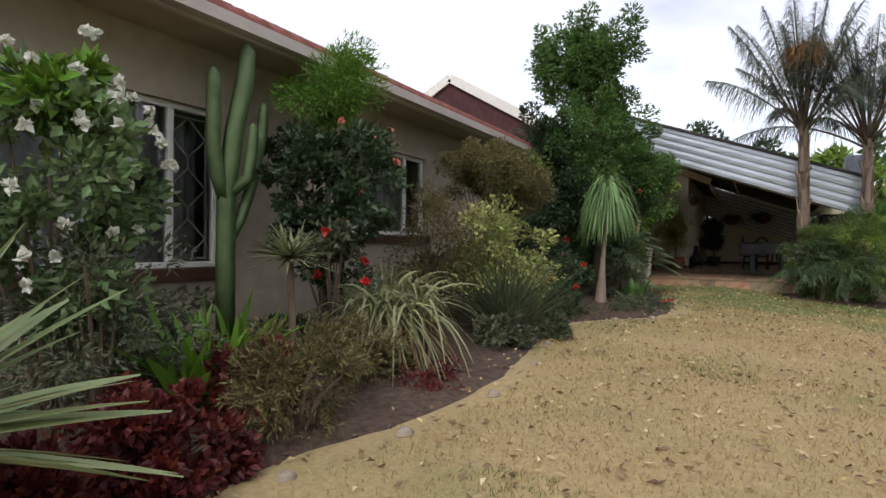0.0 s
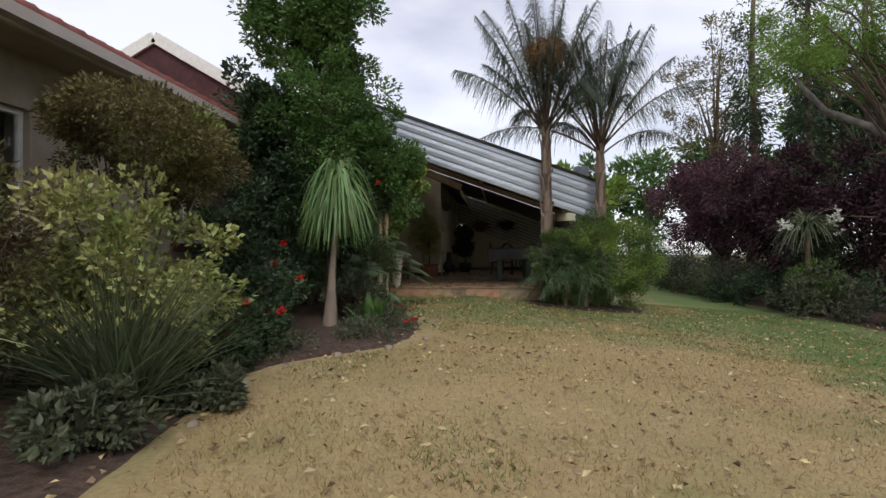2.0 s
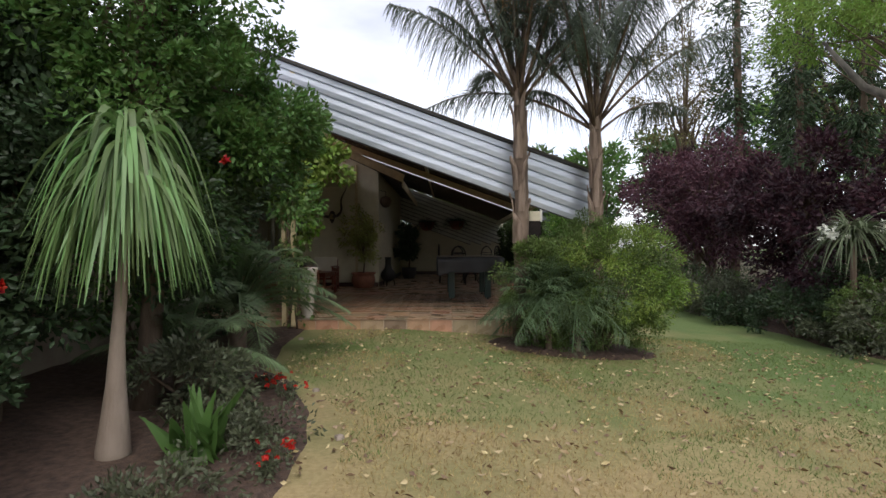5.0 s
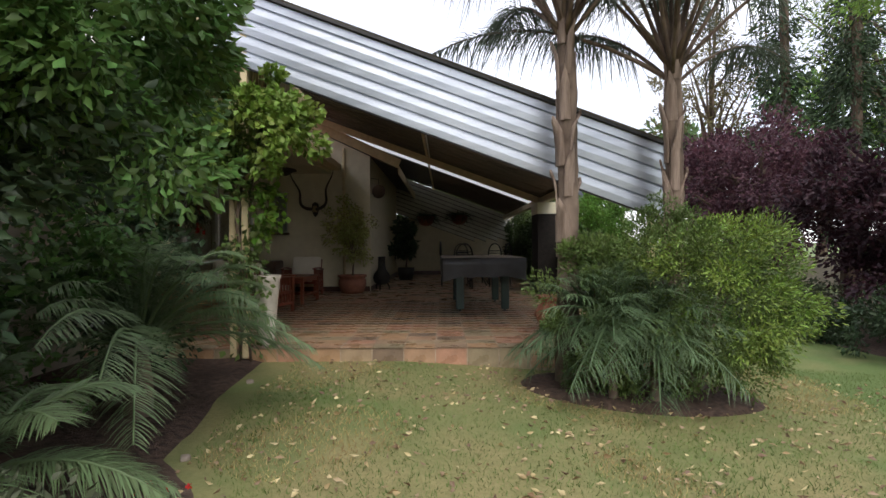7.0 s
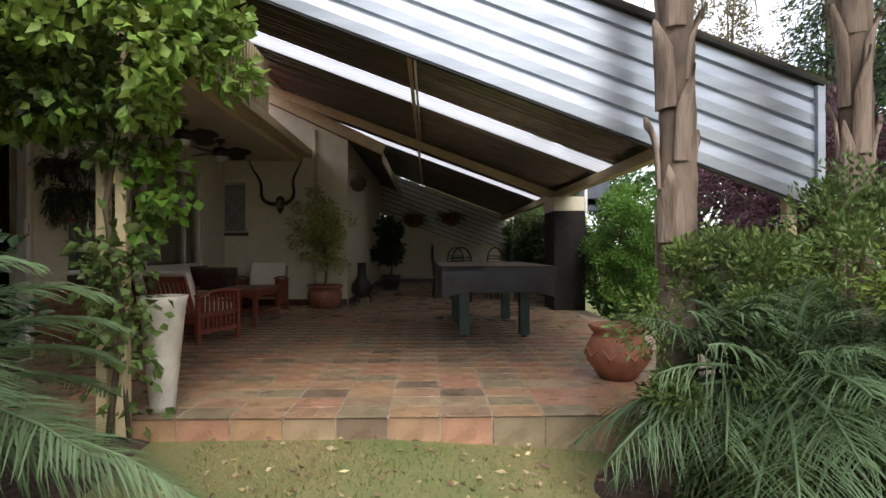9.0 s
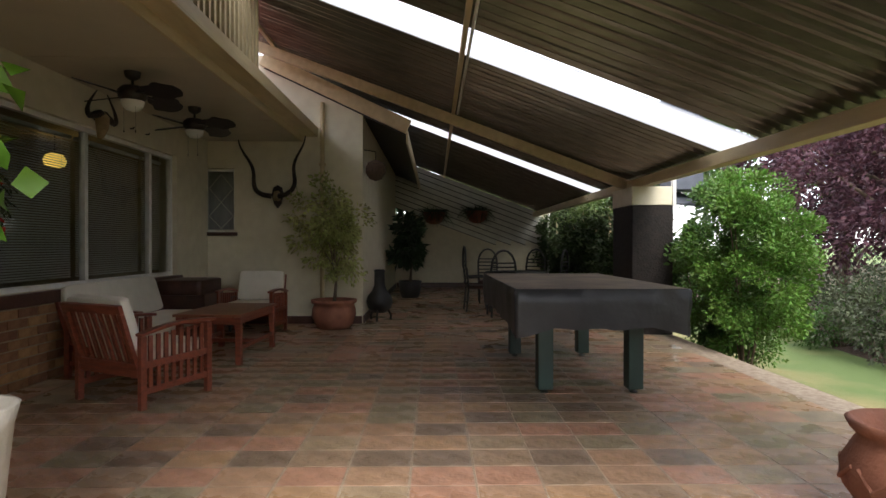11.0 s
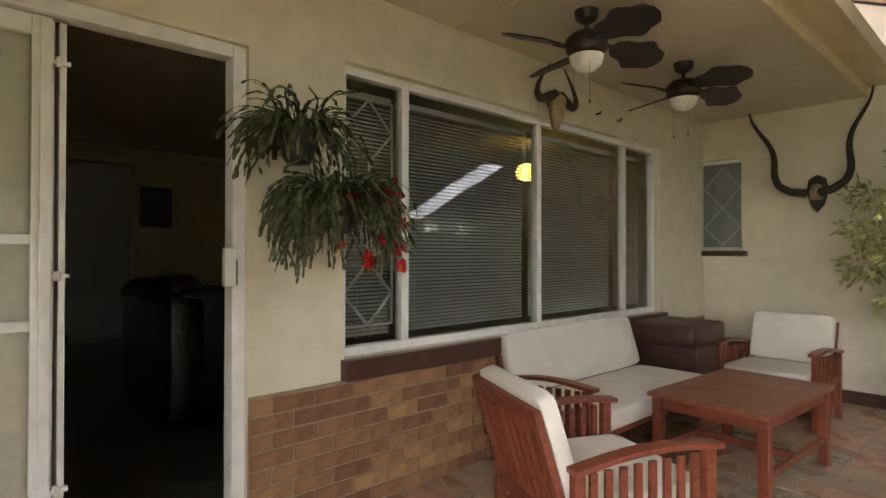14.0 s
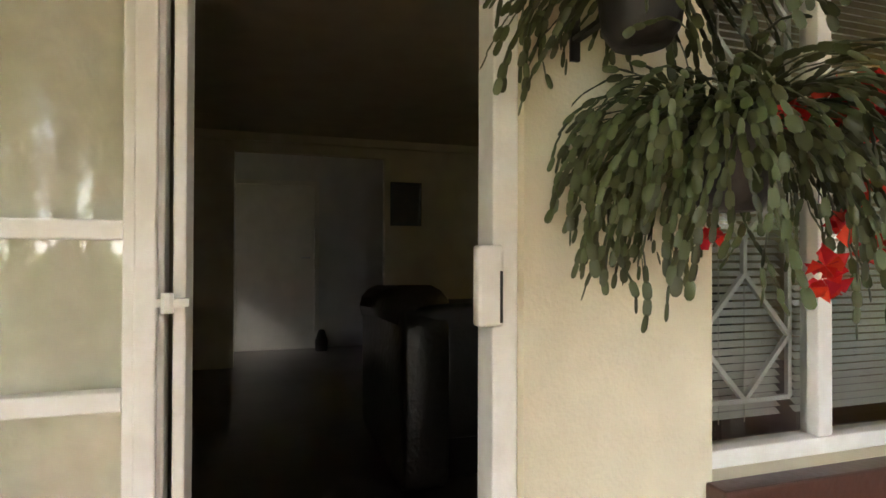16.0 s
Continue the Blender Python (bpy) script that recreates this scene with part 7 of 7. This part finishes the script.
for x, y, h, rx, mat in ((7.2, 15.5, 3.0, 1.5, L_DARK), (9.2, 16.5, 3.4, 1.7, L_DARK), (6.2, 19.0, 3.0, 1.6, L_DARK), (11.4, 15.5, 3.4, 1.7, L_DARK), (7.0, 3.2, 1.0, 0.8, L_DARK), (7.2, 1.2, 0.9, 0.8, L_GREY), (7.8, -0.4, 1.2, 0.8, L_DARK), (8.0, 2.9, 1.7, 0.9, L_DARK), (5.5, 23, 2.6, 1.9, L_TREE), (8.5, 23, 2.6, 2.0, L_DARK), (11.5, 22, 2.8, 2.0, L_DARK), (13.5, 19, 2.8, 2.0, L_DARK), (13.5, 7, 2.8, 2.2, L_DARK), (13.8, 2, 2.8, 2.2, L_DARK), (6.9, 6.3, 0.9, 0.9, L_GREY), (6.8, 8.6, 1.3, 1.0, L_GREY), (7.4, 11.2, 1.2, 1.2, L_GREY), (8.0, -2.2, 1.2, 0.9, L_DARK), (7.2, 14.5, 1.3, 1.3, L_TREE), (6.9, 4.9, 0.6, 0.7, L_DARK), (7.2, 7.4, 0.6, 0.8, L_TREE), (7.0, 9.8, 0.7, 0.8, L_TREE), (8.2, 8.2, 0.9, 1.2, L_GREY), (8.6, 6.2, 0.9, 1.2, L_GREY), (8.6, 10.8, 1.0, 1.3, L_TREE), (7.3, 2.2, 0.6, 0.7, L_GREY)):
    shrub("border_shrub", x, y, 2600, (x, y, gz(x, y) + h * 0.5), (rx, rx, h * 0.62), mat, "shaded border shrub at the lawn's far edge", 0.08, 0.04, 34, 0.28, 0.4, 0, "shrub", 5, "border shrubs")
shrub("topiary_ball", 7.2, 1.75, 4200, (7.2, 1.75, 0.1), (0.5, 0.5, 0.5), L_HEDGE, "clipped green topiary ball", 0.04, 0.025, 70, 0.22, 0.7)
yu = thing("flowering_yucca", 7.3, 2.2, gz(7, 2), "strap-leaved plant with sprays of white flowers", "plant")
part("trunk", Mesh().tube([(0, 0, -0.05), (0, 0, 1.75)], [0.06, 0.045], 8), M_BARK, yu, "", True)
strap_plant(yu, "leaves", 240, (0, 0, 1.85), L_SPIKE, 0.95, 0.035, 0.75, 1.0, 0.85, "", 0.05, 6)
blossoms(yu, "flower", [(-0.5 + rng.normal() * 0.09, -0.2 + rng.normal() * 0.1, 1.85 + rng.normal() * 0.06) for k in range(16)] + [(0.35 + rng.normal() * 0.1, -0.3 + rng.normal() * 0.1, 1.95 + rng.normal() * 0.12) for k in range(26)], 0.06, F_WHITE, 8, "sprays of white flowers")
bnch = thing("garden_bench", 7.15, -1.75, gz(7, -1.7), "low weathered stone bench by the border", "bench", "", "", 12)
part("seat", Mesh().box(-0.6, -0.2, 0.36, 0.6, 0.2, 0.43), M_STONE, bnch, "", False, 0.015)
for sx in (-0.42, 0.42):
    part("support", Mesh().box(sx - 0.08, -0.16, -0.05, sx + 0.08, 0.16, 0.359), M_STONE, bnch, "", False, 0.012)

# ---- far trees and boundary ----
def far_tree(x, y, h, w, mat, label, n=2600, flat=0.45):
    leafy_tree("distant_tree", x, y, h, (x, y, h * 0.66), (w, w, h * flat), n, mat, label, 0.5, 0.22, 40, 0.25, 0.24, 0, 0.4)


for x, y, h, w, mat in ((-4, 36, 9.8, 3.0, L_DARK), (0.5, 38, 8.6, 2.6, L_DARK), (4, 34, 7.0, 3.2, L_FAR), (8, 36, 7.5, 3.5, L_FAR), (12, 34, 8.5, 3.6, L_TREE), (-9, 40, 8, 4, L_FAR),
                        (16, 30, 9, 3.8, L_FAR), (20, 24, 10, 4, L_TREE), (20, 12, 8, 3.4, L_TREE), (20, 0, 8, 3.4, L_DARK), (19, -10, 10, 4, L_TREE), (16, -20, 9, 4, L_FAR),
                        (6, -28, 8, 4, L_FAR), (-4, -28, 8, 4, L_TREE), (11, -14, 7, 3, L_TREE), (6, 26, 6, 2.8, L_YEL), (2.0, 27, 5.4, 2.4, L_FAR)):
    far_tree(x, y, h, w, mat, "distant garden tree beyond the boundary")
solo("boundary_wall", Mesh().box(15.5, -26, -0.9, 15.7, 30, 0.55).box(-14, 29.8, -0.9, 15.5, 30, 0.55).box(-14, -26.2, -0.9, 15.7, -26, 0.55), M_PLASTER2, "plain boundary wall behind the planting", "wall", "structure")


# ---- bricks and floor tiles, the many pieces last ----
wall_b = bpy.data.objects["wall_house"]
solo("brick_backing", Mesh().box(-3.8, 3.68, 0.0, -3.782, 8.955, 0.714).box(-3.8, 1.46, 0.0, -3.782, 2.0, 0.714), M_MORTAR, "mortar bed of the brick plinth", "wall", "structure")
BL, BH = 0.222, 0.073
bm_full = Mesh().box(0, 0, 0, 0.009, BL, BH)
d_full = mesh_data("brick", bm_full, M_BRICK)
d_half = mesh_data("brick", Mesh().box(0, 0, 0, 0.009, BL / 2 - 0.006, BH), M_BRICK)
for c in range(8):
    z = 0.012 + 0.0875 * c
    y = 3.684
    if c % 2:
        pieces("brick", [pose(-3.7815 + rng.uniform(0, 0.003), y, z)], d_half, wall_b)
        y += BL / 2 + 0.006
    while y + BL < 8.93:
        pieces("brick", [pose(-3.7815 + rng.uniform(0, 0.004), y, z)], d_full, wall_b)
        y += BL + 0.0115

# terrace tiles: about 0.35 by 0.25 m, laid in columns
TW, TL, G = 0.352, 0.250, 0.013
def tile_data(w, l):
    m = Mesh()
    b, h = 0.0006, 0.004
    top_ = [(b, b, 0), (w - b, b, 0), (w - b, l - b, 0), (b, l - b, 0)]
    low = [(0, 0, -h), (w, 0, -h), (w, l, -h), (0, l, -h)]
    m.add(top_ + low, [(0, 1, 2, 3), (0, 4, 5, 1), (1, 5, 6, 2), (2, 6, 7, 3), (3, 7, 4, 0)])
    return m


tile_me = mesh_data("tile", tile_data(TW - G, TL - G), M_TILE)
far_tiles = []
count = 0
TX, TY = -3.853, 1.587
nx = int((PX1 - TX) / TW)
for j in range(int((PY1 - PY0) / TL)):
    for i in range(nx + 1):
        x, y = TX + i * TW + rng.normal(0, 0.0015), TY + j * TL + rng.normal(0, 0.0015)
        if x + TW > PX1 + 0.02:
            continue
        if 2.4 < y < 6.2 and -3.3 < x < 2.6 and count < 300 and x < 1.9:
            pieces("tile", [pose(x, y, rng.uniform(-0.0015, 0.001), 0, 0, rng.normal(0, 0.12))], tile_me, floor)
            count += 1
        else:
            far_tiles.append((x, y, rng.uniform(-0.0015, 0.001)))
me = Mesh()
td = tile_data(TW - G, TL - G)
for x, y, z in far_tiles:
    me.add([(p[0] + x, p[1] + y, p[2] + z) for p in td.v], td.f)
M_TILE2 = tile_material("terracotta_slate_tile_far", False)
ob = part("far_tiles", me, M_TILE2, floor)
ob["kind"] = "stuff"
# the step's front edge
for i in range(nx + 1):
    x = TX + i * TW
    if x + TW < PX1 + 0.02:
        ob = new("riser_tile", mesh_data("riser_tile", Mesh().box(0, 0, 0, TW - G, 0.012, 0.22), M_TILE))
        ob.parent = floor
        ob.matrix_basis = pose(x, PY0 - 0.001, -0.235)
